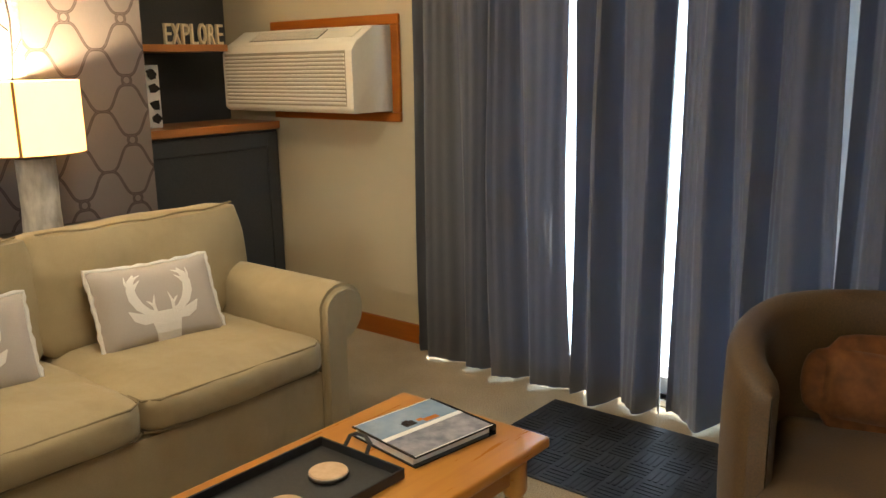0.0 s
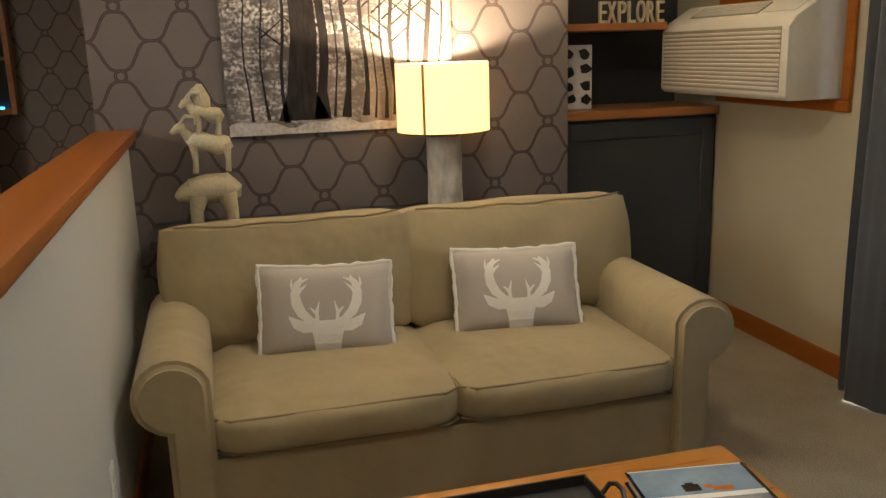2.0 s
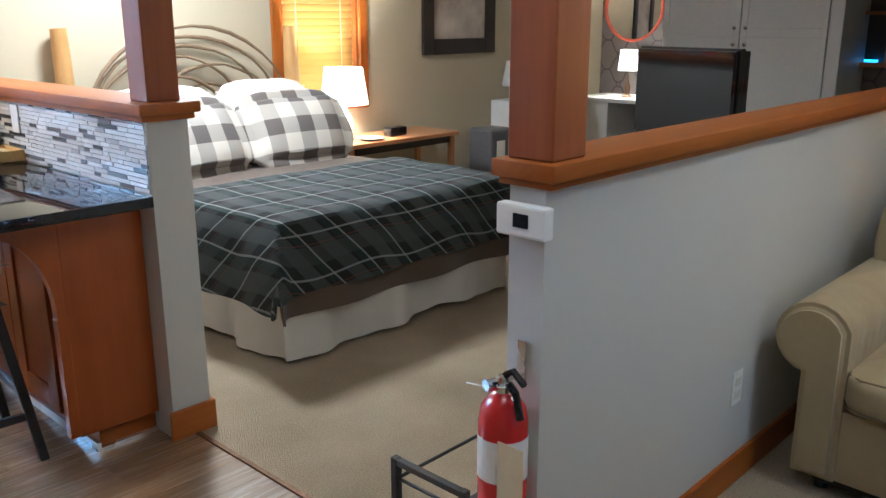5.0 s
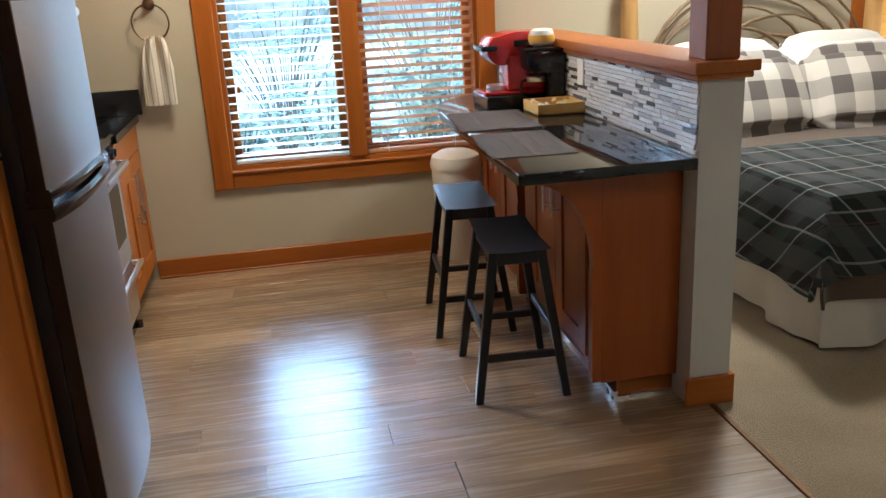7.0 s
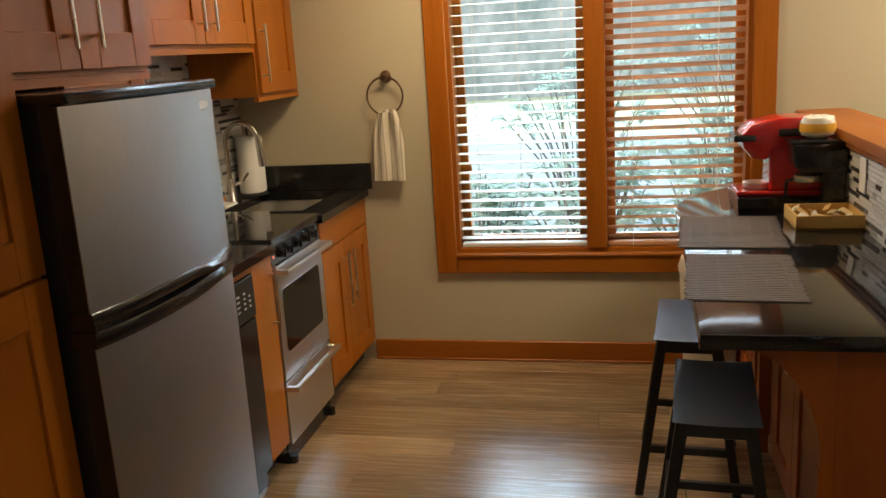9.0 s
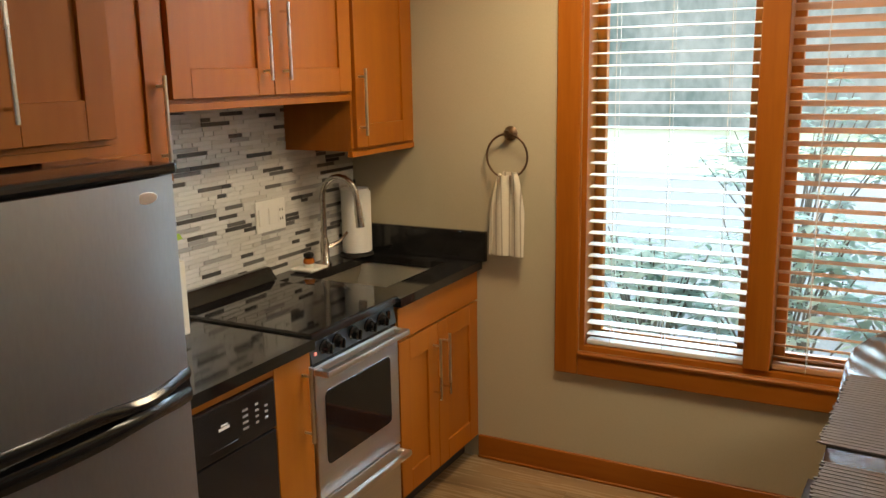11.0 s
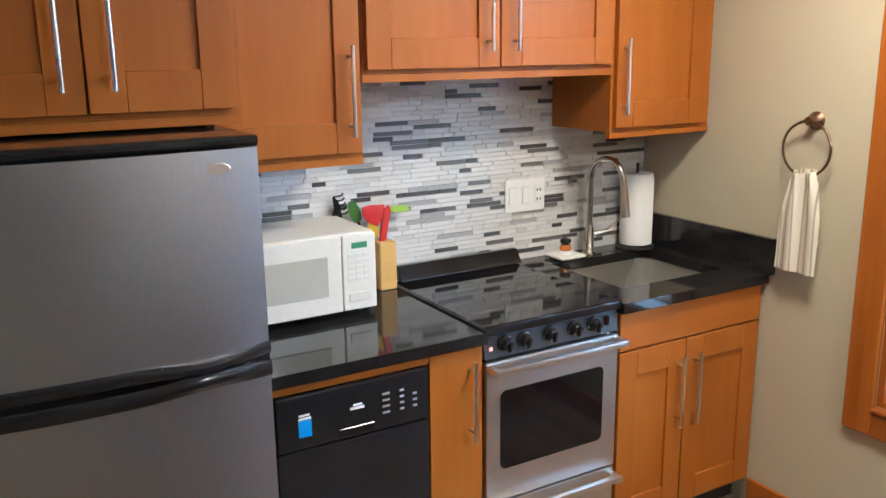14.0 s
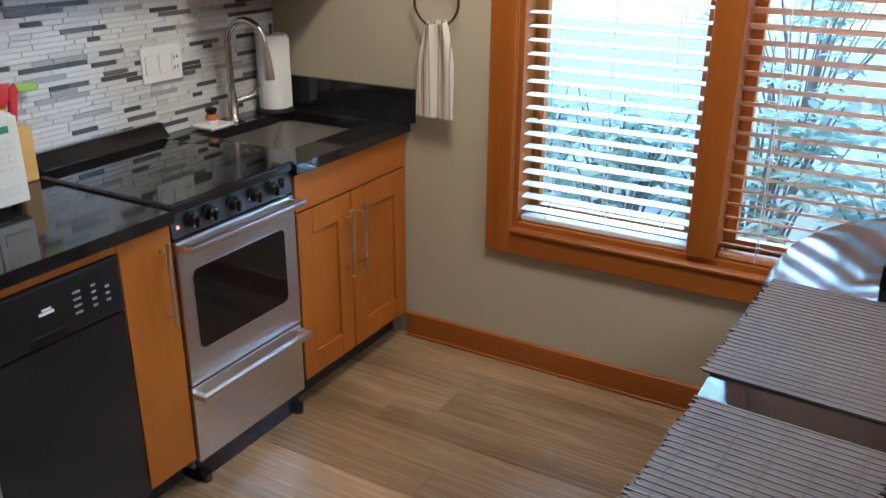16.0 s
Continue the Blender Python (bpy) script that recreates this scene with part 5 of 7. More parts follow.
def stool(label):
    t = thing("bar_stool", (0, 0, 0), label, "stool", "black bar stools")
    h = 0.605

    def saddle(u, v):
        x, y = (u - .5) * .225, (v - .5) * .47
        return (x, y, h - .008 + .012 * (2 * abs(v - .5)) ** 2 + .004 * (2 * abs(u - .5)) ** 2)
    bm = grid(10, 16, saddle)
    bmesh.ops.solidify(bm, geom=bm.faces[:], thickness=-0.03)
    if min(v.co.z for v in bm.verts) > h - .012:
        bmesh.ops.translate(bm, verts=bm.verts[:], vec=(0, 0, -.030))
    bmesh.ops.recalc_face_normals(bm, faces=bm.faces[:])
    bmesh.ops.bevel(bm, geom=[e for e in bm.edges if e.calc_face_angle(0) > 1.0], offset=.004, segments=2, affect="EDGES")
    part("seat", bm, M_BLACKPAINT, t, "saddle-shaped seat", smooth=True)
    tops, feet = {}, {}
    for sx in (-1, 1):
        for sy in (-1, 1):
            a, b = Vector((sx * .085, sy * .165, h - .035)), Vector((sx * .165, sy * .215, 0))
            tops[sx, sy], feet[sx, sy] = a, b
            bm = bmesh.new()
            vs = []
            for p, w in ((b, .015), (a, .017)):
                vs.append([bm.verts.new(p + Vector((dx * w, dy * w, 0))) for dx, dy in ((-1, -1), (1, -1), (1, 1), (-1, 1))])
            for k in range(4):
                bm.faces.new((vs[0][k], vs[0][(k + 1) % 4], vs[1][(k + 1) % 4], vs[1][k]))
            bm.faces.new(vs[0][::-1]), bm.faces.new(vs[1])
            bmesh.ops.bevel(bm, geom=bm.edges[:], offset=.003, segments=1, affect="EDGES")
            part("leg", bm, M_BLACKPAINT, t)
    for (p, q, zz) in (((-1, -1), (1, -1), .17), ((-1, 1), (1, 1), .17), ((-1, -1), (-1, 1), .25), ((1, -1), (1, 1), .25), ((-1, -1), (1, -1), .54), ((-1, 1), (1, 1), .54), ((-1, -1), (-1, 1), .545), ((1, -1), (1, 1), .545)):
        k = zz / (h - .035)
        a, b = feet[p].lerp(tops[p], k), feet[q].lerp(tops[q], k)
        bm = bmesh.new()
        hh = .014 if zz < .3 else .024
        if abs(a.y - b.y) < .01:
            box(bm, a.x, b.x, a.y - .009, a.y + .009, a.z - hh, a.z + hh, .002)
        else:
            box(bm, a.x - .009, a.x + .009, a.y, b.y, a.z - hh, a.z + hh, .002)
        part("rung" if zz < .3 else "apron", bm, M_BLACKPAINT, t)
    return t


s1 = stool("black wooden saddle stool at the bar")
put(s1, pose(-0.633, -2.03, 0, 0, 0, -4))
copy_thing(s1, pose(-0.605, -2.67, 0, 0, 0, -4))

for i, (x, y, rz, w, l) in enumerate(((-0.703, -2.065, -4, .295, .475), (-0.735, -2.635, -4, .325, .485))):
    t = thing("placemat", (x, y, 0.905), "dark brown woven placemat on the bar", "placemat", "woven placemats")
    n = 88
    bm = bmesh.new()
    for k in range(n):
        yy = -l / 2 + l * (k + .5) / n
        j = random.Random(k + i * 99).uniform(-.006, .006)
        box(bm, -w / 2 + j, w / 2 + j, yy - l / n * .46, yy + l / n * .46, 0.0, 0.0032 + .0012 * (k % 3 == 0))
    p = part("reeds", bm, M_MATGREY, t, smooth=False)
    p.matrix_parent_inverse = Matrix.Identity(4)
    q = part("stitching", B(*[(xx - .001, xx + .001, -l / 2, l / 2, .0046, .0052) for xx in (-w * .4, -w * .2, 0, w * .2, w * .4)]), M_BROWN, t)
    q.matrix_parent_inverse = Matrix.Identity(4)
    t.matrix_basis = pose(x, y, 0.9052, 0, 0, rz)

ty = thing("bamboo_tray", (-1.17, -2.63, 0.905), "shallow bamboo box with sachets", "tray")
part("base", B((-1.318, -1.032, -2.755, -2.505, 0.9055, 0.912)), M_BAMBOO, ty)
part("rim", B((-1.318, -1.308, -2.755, -2.505, 0.9056, 0.955), (-1.042, -1.032, -2.755, -2.505, 0.9056, 0.955), (-1.308, -1.042, -2.755, -2.745, 0.9056, 0.955), (-1.308, -1.042, -2.515, -2.505, 0.9056, 0.955), bevel=0.001), M_BAMBOO, ty)
M_SACHET = surface("sachet_paper", (0.62, 0.40, 0.12), (0.80, 0.66, 0.36), 20, 9, 0.5, bump=0.1)
rnd = random.Random(4)
for i in range(16):
    p = part("sachet", B((-.035, .035, -.013, .013, 0, .004), bevel=.0012), M_SACHET if i % 3 else M_WHITE, ty)
    p.matrix_parent_inverse = LOC[ty].inverted() @ pose(-1.27 + .19 * (i % 4) / 3 + rnd.uniform(-.01, .01), -2.72 + .17 * (i // 4) / 3, 0.928 + rnd.uniform(0, .018), rnd.uniform(-25, 25), rnd.uniform(-12, 12), rnd.uniform(50, 120))
ty.location, ty.scale = (-1.050, -2.745, 0.905), (0.77, 0.9, 1)

cm = thing("coffee_maker", (-1.0, -2.76, 0.905), "black drip coffee maker with a glass carafe", "coffee maker")
part("base", B((-1.10, -0.90, -2.86, -2.68, 0.905, 0.935), bevel=0.008, seg=2), M_BLACK, cm)
part("column", B((-1.10, -1.010, -2.855, -2.685, 0.935, 1.10), bevel=0.012, seg=3), M_BLACK, cm)
part("head", prism([(-1.105, 1.06), (-0.925, 1.06), (-0.895, 1.085), (-0.885, 1.165), (-1.105, 1.165)], "y", -2.858, -2.682, 0.014), M_BLACK, cm, "black filter housing")
part("lid", B((-1.11, -0.878, -2.862, -2.678, 1.163, 1.176), bevel=0.005, seg=2), M_BLACK, cm)
part("cord", T([(-1.08, -2.69, .95), (-1.12, -2.66, .99), (-1.135, -2.64, 1.05), (-1.12, -2.62, 1.03), (-1.11, -2.63, .95), (-1.10, -2.66, .91)], .003, 6), M_BLACK, cm)
ca = part("carafe", lathe([(0.045, 0.002), (0.060, .02), (0.062, .05), (0.048, .095), (0.045, .11)], (-0.965, -2.77, 0.936), 26), glass("carafe_glass", (.9, .92, .92)), cm, "clear glass carafe")
part("band", lathe([(0.049, .085), (0.051, .095), (0.049, .106)], (-0.965, -2.77, 0.936), 26), M_STEELH, ca)
part("grip", T([(-.92, -2.77, 1.03), (-.885, -2.77, 1.02), (-.885, -2.77, .965), (-.905, -2.77, .955)], .007, 8), M_BLACK, ca)
fl = thing("filter_stack", (-1.0, -2.77, 1.176), "stack of paper coffee filters in a clear bag", "coffee filters")
M_FILTER = surface("filter_paper", (0.70, 0.58, 0.34), (0.84, 0.76, 0.56), 30, 12, 0.8, bump=0.3)
for i in range(8):
    part("filter", lathe([(0.047, 0), (0.066 + .003 * math.sin(i * 2.1), .010), (0.064, .011), (0.045, .002)], (-1.0 + .003 * math.sin(i * 5), -2.77, 1.178 + i * .0075), 26), M_FILTER, fl)
M_BAG = surface("pale_film_bag", (0.72, 0.70, 0.62), (0.80, 0.78, 0.70), 40, 9, 0.25, bump=0.4, dist=0.006)
M_BAND = surface("yellow_label", (0.70, 0.38, 0.04), (0.80, 0.48, 0.08), 60, 9, 0.4, bump=0.1)
bag = lathe([(0.030, 0.0), (0.070, .012), (0.074, .03), (0.073, .055), (0.064, .072), (0.030, .080), (0.0, .078)], (-1.0, -2.77, 1.1775), 28)
for v in bag.verts:
    v.co += noise.noise_vector(v.co * 38) * .006
part("bag", bag, M_BAG, fl, "crumpled clear bag", smooth=True)
part("label_band", lathe([(0.0775, .022), (0.0785, .036), (0.0775, .052)], (-1.0, -2.77, 1.1775), 28, None, False), M_BAND, fl, "yellow printed band")

for o in (cm, fl):
    o.location = o.location + Vector((-0.066, -0.19, 0))
cm.scale = (0.88, 1, 1)
fl.scale = (0.78, 0.78, 1)
kb = thing("pod_coffee_maker", (-1.0, -3.03, 0.905), "red single-cup pod coffee machine on a black drawer", "coffee maker")
part("pod_drawer", B((-1.13, -0.80, -3.20, -2.90, 0.905, 0.965), bevel=0.004), M_BLACK, kb, "black pod drawer")
part("foot", B((-1.12, -0.80, -3.13, -2.935, 0.966, 0.982), bevel=0.006, seg=2), M_RED, kb)
part("back", B((-1.12, -0.925, -3.125, -2.94, 0.983, 1.20), bevel=0.016, seg=3), M_RED, kb, "glossy red housing")
part("head", prism([(-1.12, 1.15), (-0.93, 1.15), (-0.915, 1.105), (-0.86, 1.11), (-0.825, 1.15), (-0.815, 1.20), (-0.85, 1.245), (-0.97, 1.268), (-1.12, 1.262)], "y", -3.13, -2.935, 0.012), M_RED, kb, "glossy red brew head")
part("lid_lever", B((-0.87, -0.785, -3.10, -2.925, 1.180, 1.206), bevel=0.008, seg=2), M_BLACK, kb)
part("spout", lathe([(0.025, 0), (0.04, .03), (0.04, .04)], (-0.90, -3.035, 1.10), 16), M_BLACK, kb)
part("drip_tray", lathe([(0.055, 0), (0.055, .02), (0.05, .022), (0.0, .022)], (-0.89, -3.035, 0.985), 20), M_STEELH, kb)
part("side_grip", B((-1.06, -0.955, -2.936, -2.931, 1.195, 1.225), bevel=0.002), M_BLACK, kb, "dark side inset")

kb.location = kb.location + Vector((0.02, -0.05, 0))
kb.scale = (0.92, 1, 0.95)
bn = thing("trash_can", (-0.76, -3.59, 0), "cream plastic waste bin with a rounded lid under the bar", "trash can")
part("body", lathe([(0.11, 0), (0.115, .01), (0.135, .50), (0.135, .51)], (-0.76, -3.59, 0), 28), M_CREAM, bn)
part("lid", lathe([(0.14, .51), (0.142, .535), (0.13, .575), (0.09, .60), (0.0, .61)], (-0.76, -3.59, 0), 28), M_CREAM, bn)

# unseen fixtures that give the room light; the hall's is only added for fill
def ceiling_light(x, y):
    t = thing("ceiling_light", (x, y, TOP), "round white flush ceiling light, assumed, out of view", "ceiling light")
    part("rim", lathe([(0.24, -.001), (0.24, -.03), (0.20, -.03), (0.20, -.001)], (x, y, TOP), 32), M_WHITE, t)


for x, y in ((0.2, -3.0), (-0.7, 0.4), (-2.1, -2.9), (-2.2, 1.15)):
    ceiling_light(x, y)

# ---- living corner ----
made = set(scene.objects)
sf = thing("sofa", (-2.9, 1.38, 0), "olive-tan two-seat sofa with rolled arms", "sofa")
X0, X1, YL, YR = -3.36, -2.42, 0.47, 2.30
part("base", soft_box(X0 + .05, X1 - .015, YL + .05, YR - .05, 0.055, 0.305, 0.02, 0.0, 7), M_SOFA, sf)
# black strip imitating the shade beneath the sofa base
part("plinth_shadow_strip", B((X0 + .08, X1 - .05, YL + .08, YR - .08, 0.03, 0.056)), M_BLACK, sf)
part("back", soft_box(X0 + .01, X0 + .22, YL + .10, YR - .10, 0.06, 0.80, 0.06, 0.01, 9), M_SOFA, sf)
for s, y in ((-1, YL), (1, YR)):
    yi = y - s * .155
    poly = []
    cy, cz, rr = y - s * .045, 0.515, 0.118
    poly.append((yi, 0.06))
    poly.append((yi, 0.50))
    for k in range(13):
        a = radians(165 - 25 * k * .75 - 0)
        a = radians(158 - 18.5 * k)
        poly.append((cy + s * rr * math.cos(a), cz + rr * math.sin(a)))
    poly.append((y - s * .02, 0.40))
    poly.append((y - s * .02, 0.06))
    poly = poly if s > 0 else poly[::-1]
    bm = prism(poly, "x", X0 + .06, X1 + .01)
    bmesh.ops.bevel(bm, geom=[e for e in bm.edges if abs(e.verts[0].co.x - e.verts[1].co.x) < 1e-5], offset=0.022, segments=3, affect="EDGES")
    arm = part("arm", bm, M_SOFA, sf, "rolled arm", smooth=True)
for y0, y1, sd in ((0.622, 1.385, 1), (1.390, 2.150, 2)):
    c = part("seat_cushion", soft_box(X0 + .20, X1 + .004, y0, y1, 0.300, 0.445, 0.045, 0.030, 11, sd, 0.006), M_SOFA, sf)
    for zz in (0.318, 0.425):
        part("piping", T([(X1 - .16, y0 + .002, zz), (X1 - .03, y0 + .004, zz), (X1 + .004, y0 + .05, zz), (X1 + .008, (y0 + y1) / 2, zz), (X1 + .004, y1 - .05, zz), (X1 - .03, y1 - .004, zz), (X1 - .16, y1 - .002, zz)], 0.0045, 6), M_PIPING, c)
for y0, y1, sd in ((0.500, 1.375, 3), (1.385, 2.295, 4)):
    bm = soft_box(-0.10, 0.10, y0, y1, 0.0, 0.475, 0.04, 0.042, 14, sd, 0.016)
    for v in bm.verts:
        if v.co.z > .43:
            v.co.z = .43 + (v.co.z - .43) * .45 + .010 * abs((v.co.y - y0) / (y1 - y0) * 2 - 1) ** 3
    bmesh.ops.transform(bm, matrix=Matrix.Translation((-3.13, 0, 0.425)) @ Matrix.Rotation(radians(-9), 4, "Y"), verts=bm.verts[:])
    c = part("back_cushion", bm, M_SOFA, sf, "plump back cushion")
    q = Matrix.Translation((-3.13, 0, 0.425)) @ Matrix.Rotation(radians(-9), 4, "Y")
    part("piping", T([q @ Vector((.097 + .016 * math.sin(math.pi * k / 12), y0 + .03 + (y1 - y0 - .06) * k / 12, 0.447 + .004 * math.sin(k * 1.7) + .008 * abs(k / 6 - 1) ** 3)) for k in range(13)], 0.004, 6), M_PIPING, c)
for xx in (X0 + .12, X1 - .08):
    for yy in (YL + .1, YR - .1):
        part("foot", lathe([(0.022, 0), (0.03, .056)], (xx, yy, 0), 10), M_BLACKPAINT, sf)


def deer_pillow(y, rz, tilt, roll):
    """A throw pillow with a stag's head in white, built round the origin and facing +x."""
    t = thing("throw_pillow", (0, 0, 0), "grey-taupe throw pillow with a white stag emblem", "pillow", "stag pillows on the sofa")
    hw_, hh = 0.235, 0.165
    bm = bmesh.new()

    def bulge(u, v):
        return 0.062 * (max(0, 1 - u ** 4) * max(0, 1 - v ** 4)) ** .55

    def outline(u, v):
        return (u * hw_ * (1 - .055 * (1 - abs(v)) * 0 - .05 * (1 - v * v) * abs(u) ** 3 * .6), v * hh * (1 - .07 * (1 - u * u) * abs(v) ** 3))
    n = 16
    for s in (1, -1):
        vs = []
        for i in range(n + 1):
            row = []
            for j in range(n + 1):
                u, v = -1 + 2 * i / n, -1 + 2 * j / n
                a, b = outline(u, v)
                row.append(bm.verts.new((s * bulge(u, v), a, b)))
            vs.append(row)
        for i in range(n):
            for j in range(n):
                f = (vs[i][j], vs[i + 1][j], vs[i + 1][j + 1], vs[i][j + 1])
                bm.faces.new(f if s > 0 else f[::-1])
    bmesh.ops.remove_doubles(bm, verts=bm.verts[:], dist=1e-4)
    part("cover", bm, M_PILLOW, t, smooth=True)
    rim = []
    for k in range(64):
        q = k / 16
        e = (-1 + 2 * (q % 1))
        u, v = ((e, -1), (1, e), (-e, 1), (-1, -e))[int(q)]
        a, b = outline(u, v)
        rim.append((0.002 * math.sin(k * 2.4), a * 1.01 + .002 * math.sin(k * 5), b * 1.015 + .002 * math.cos(k * 4)))
    part("fringe", T(rim + [rim[0]], [0.0085 + .0025 * math.sin(k * 3.7) for k in range(65)], 7), M_FRINGE, t, "fluffy white edging")

    def on(a, b, lift=.002):
        return Vector((bulge(a / hw_, b / hh) + lift, a, b))

    def patch(bm, centre, left, right):
        """A flat strip of cloth between two lines of equal length."""
        lo, hi = [bm.verts.new(on(*p)) for p in left], [bm.verts.new(on(*p)) for p in right]
        for k in range(len(left) - 1):
            bm.faces.new((lo[k], hi[k], hi[k + 1], lo[k + 1]))

    bm = bmesh.new()
    head = [(-0.150, .044), (-0.12, .046), (-0.09, .052), (-0.065, .058), (-0.05, .050), (-0.04, .036)]
    patch(bm, 0, [(-w, z) for z, w in head], [(w, z) for z, w in head])

    def limb(s, line, widths):
        left, right = [], []
        for k, (p, w) in enumerate(zip(line, widths)):
            q, r = Vector(line[max(0, k - 1)]), Vector(line[min(len(line) - 1, k + 1)])
            n_ = (r - q).normalized()
            left.append((s * (p[0] - n_.y * w), p[1] + n_.x * w)), right.append((s * (p[0] + n_.y * w), p[1] - n_.x * w))
        patch(bm, 0, left, right)

    for s in (-1, 1):
        limb(s, [(.050, -.068), (.078, -.062), (.108, -.048), (.132, -.022)], [.012, .020, .017, .002])
        limb(s, [(.030, -.050), (.060, -.038), (.088, -.012), (.104, .022), (.108, .056), (.100, .088), (.084, .112)], [.008, .013, .017, .018, .016, .012, .003])
        limb(s, [(.106, .048), (.088, .070), (.066, .088)], [.010, .006, .001])
        limb(s, [(.104, .075), (.086, .098), (.060, .108)], [.009, .006, .001])
        limb(s, [(.108, .060), (.120, .085), (.118, .110)], [.008, .005, .001])
        limb(s, [(.034, -.046), (.036, -.010), (.026, .026)], [.007, .006, .001])
        limb(s, [(.036, -.020), (.050, -.002), (.060, .006)], [.005, .004, .001])
    bmesh.ops.recalc_face_normals(bm, faces=bm.faces[:])
    part("stag_emblem", bm, M_FRINGE, t, "white applique of a stag's head with antlers")
    put(t, pose(-2.895, y, 0.592, roll, tilt, rz))
    return t


deer_pillow(1.030, -4, -22, -2)
p2 = deer_pillow(1.745, -10, -26, 0)

# console, lamp, statue
cs = thing("console_table", (-3.6, 1.3, 0), "dark narrow console table behind the sofa", "table")
part("top", B((-3.80, -3.40, 0.42, 2.25, 0.755, 0.785), bevel=0.004), M_DARKFRAME, cs)
for xx in (-3.78, -3.44):
    for yy in (0.45, 2.20):
        part("leg", B((xx, xx + .03, yy, yy + .03, 0, 0.755)), M_DARKFRAME, cs)
M_BIRCH = surface("birch_bark", (0.30, 0.27, 0.22), (0.72, 0.68, 0.58), 34, 11, 0.8, bump=0.5, dist=0.006, stretch=(1, 1, .35))
lm = thing("table_lamp", (-3.58, 1.665, 0.785), "birch log lamp with a glowing amber drum shade", "lamp")
bm = lathe([(0.078, 0), (0.080, .02), (0.075, .12), (0.077, .24), (0.074, .33), (0.0, .332)], (-3.58, 1.665, 0.785), 28)
for v in bm.verts:
    v.co += noise.noise_vector(v.co * 14) * .006
part("trunk", bm, M_BIRCH, lm, "pale birch log base", smooth=True)
part("neck", T([(-3.58, 1.665, 1.11), (-3.58, 1.665, 1.24)], .008, 8), M_BRONZE, lm)
sh = part("shade", thick(lathe([(0.200, 1.135 - .785), (0.200, 1.28 - .785), (0.200, 1.425 - .785)], (-3.58, 1.665, 0.785), 40, None, False), 0.002), M_SHADE, lm, "amber fabric drum shade")
sh.visible_shadow = True
M_SHADETRIM = surface("shade_seam", (0.30, 0.16, 0.03), (0.36, 0.20, 0.05), 60, 4, 0.8, bump=0)
part("rim", lathe([(0.2025, 1.133 - .785), (0.2025, 1.139 - .785), (0.197, 1.139 - .785), (0.197, 1.133 - .785), (0.2025, 1.133 - .785)], (-3.58, 1.665, 0.785), 40), M_SHADETRIM, sh)
part("seam", B((-.003, .003, -.006, .006, 1.135, 1.425)), M_SHADETRIM, sh)
bpy.data.objects["seam"].matrix_parent_inverse = pose(-3.58 + .1995 * math.cos(radians(-38)), 1.665 + .1995 * math.sin(radians(-38)), 0, 0, 0, -38)
part("bulb", lathe([(0.0, .06), (.022, .05), (.03, .02), (.022, -.02), (.013, -.04), (.013, -.06)], (-3.58, 1.665, 1.28), 16), M_WHITE, lm)


def beast(bm, c, ln, h, body, seed, horns=False, facing=-1):
    """A standing four-legged animal along y, feet at c; facing is the way its head points along y."""
    rnd_, cx, cy, cz = random.Random(seed), *c
    prof = [(-.5, .55), (-.40, .92), (-.2, 1.0), (0, .92), (.2, 1.0), (.38, .95), (.5, .6)]
    tube(bm, [(cx, cy + facing * u * ln, cz + h * .62 + .01 * math.sin(u * 7)) for u, k in prof], [body * k for u, k in prof], 12)
    for u in (-.33, .33):
        for s in (-1, 1):
            x, y = cx + s * body * .55, cy + facing * u * ln + rnd_.uniform(-.01, .01)
            tube(bm, [(x, y, cz), (x, y + .004, cz + h * .25), (x, y, cz + h * .6)], [body * .30, body * .26, body * .45], 8)
    n0, n1 = Vector((cx, cy + facing * .42 * ln, cz + h * .72)), Vector((cx + .01, cy + facing * .62 * ln, cz + h * .98))
    tube(bm, [n0, (n0 + n1) / 2, n1], [body * .65, body * .52, body * .45], 10)
    tube(bm, [n1 + Vector((0, -facing * .015, .01)), n1 + Vector((0, facing * ln * .10, -.006)), n1 + Vector((0, facing * ln * .24, -.022))], [body * .50, body * .46, body * .22], 10)
    for s in (-1, 1):
        tube(bm, [n1 + Vector((s * body * .3, 0, body * .25)), n1 + Vector((s * body * .45, -facing * .008, body * .75))], [body * .18, body * .06], 6)
        if horns:
            tube(bm, [n1 + Vector((s * .01, 0, body * .4)), n1 + Vector((s * .022, -facing * .02, body * 1.1)), n1 + Vector((s * .036, -facing * .055, body * 1.0)), n1 + Vector((s * .044, -facing * .055, body * .3))], [.009, .008, .006, .003], 7)


bm = bmesh.new()
SX_, SY_ = -3.60, 0.665
lathe([(0.06, 0), (0.06, .001)], (SX_, SY_, 0.785), 8, bm)
tube(bm, [(SX_, SY_ + a, 0.785 + b) for a, b in ((.105, .12), (.097, .14), (.06, .165), (.0, .165), (-.04, .160), (-.07, .158), (-.095, .152), (-.115, .142), (-.135, .132))], [.02, .046, .064, .062, .060, .052, .040, .030, .016], 14)
for sx in (-1, 1):
    tube(bm, [(SX_ + sx * .026, SY_ - .080, .965), (SX_ + sx * .032, SY_ - .080, .992)], [.014, .008], 8)
    for a, b in ((-.045, -.060), (.065, .082)):
        tube(bm, [(SX_ + sx * .040, SY_ + b - .012, 0.786), (SX_ + sx * .040, SY_ + b, .80), (SX_ + sx * .040, SY_ + b, .86), (SX_ + sx * .036, SY_ + a, .93)], [.026, .027, .026, .040], 10)
beast(bm, (SX_, SY_ + .015, 0.785 + .235), 0.17, 0.19, 0.040, 2, True)
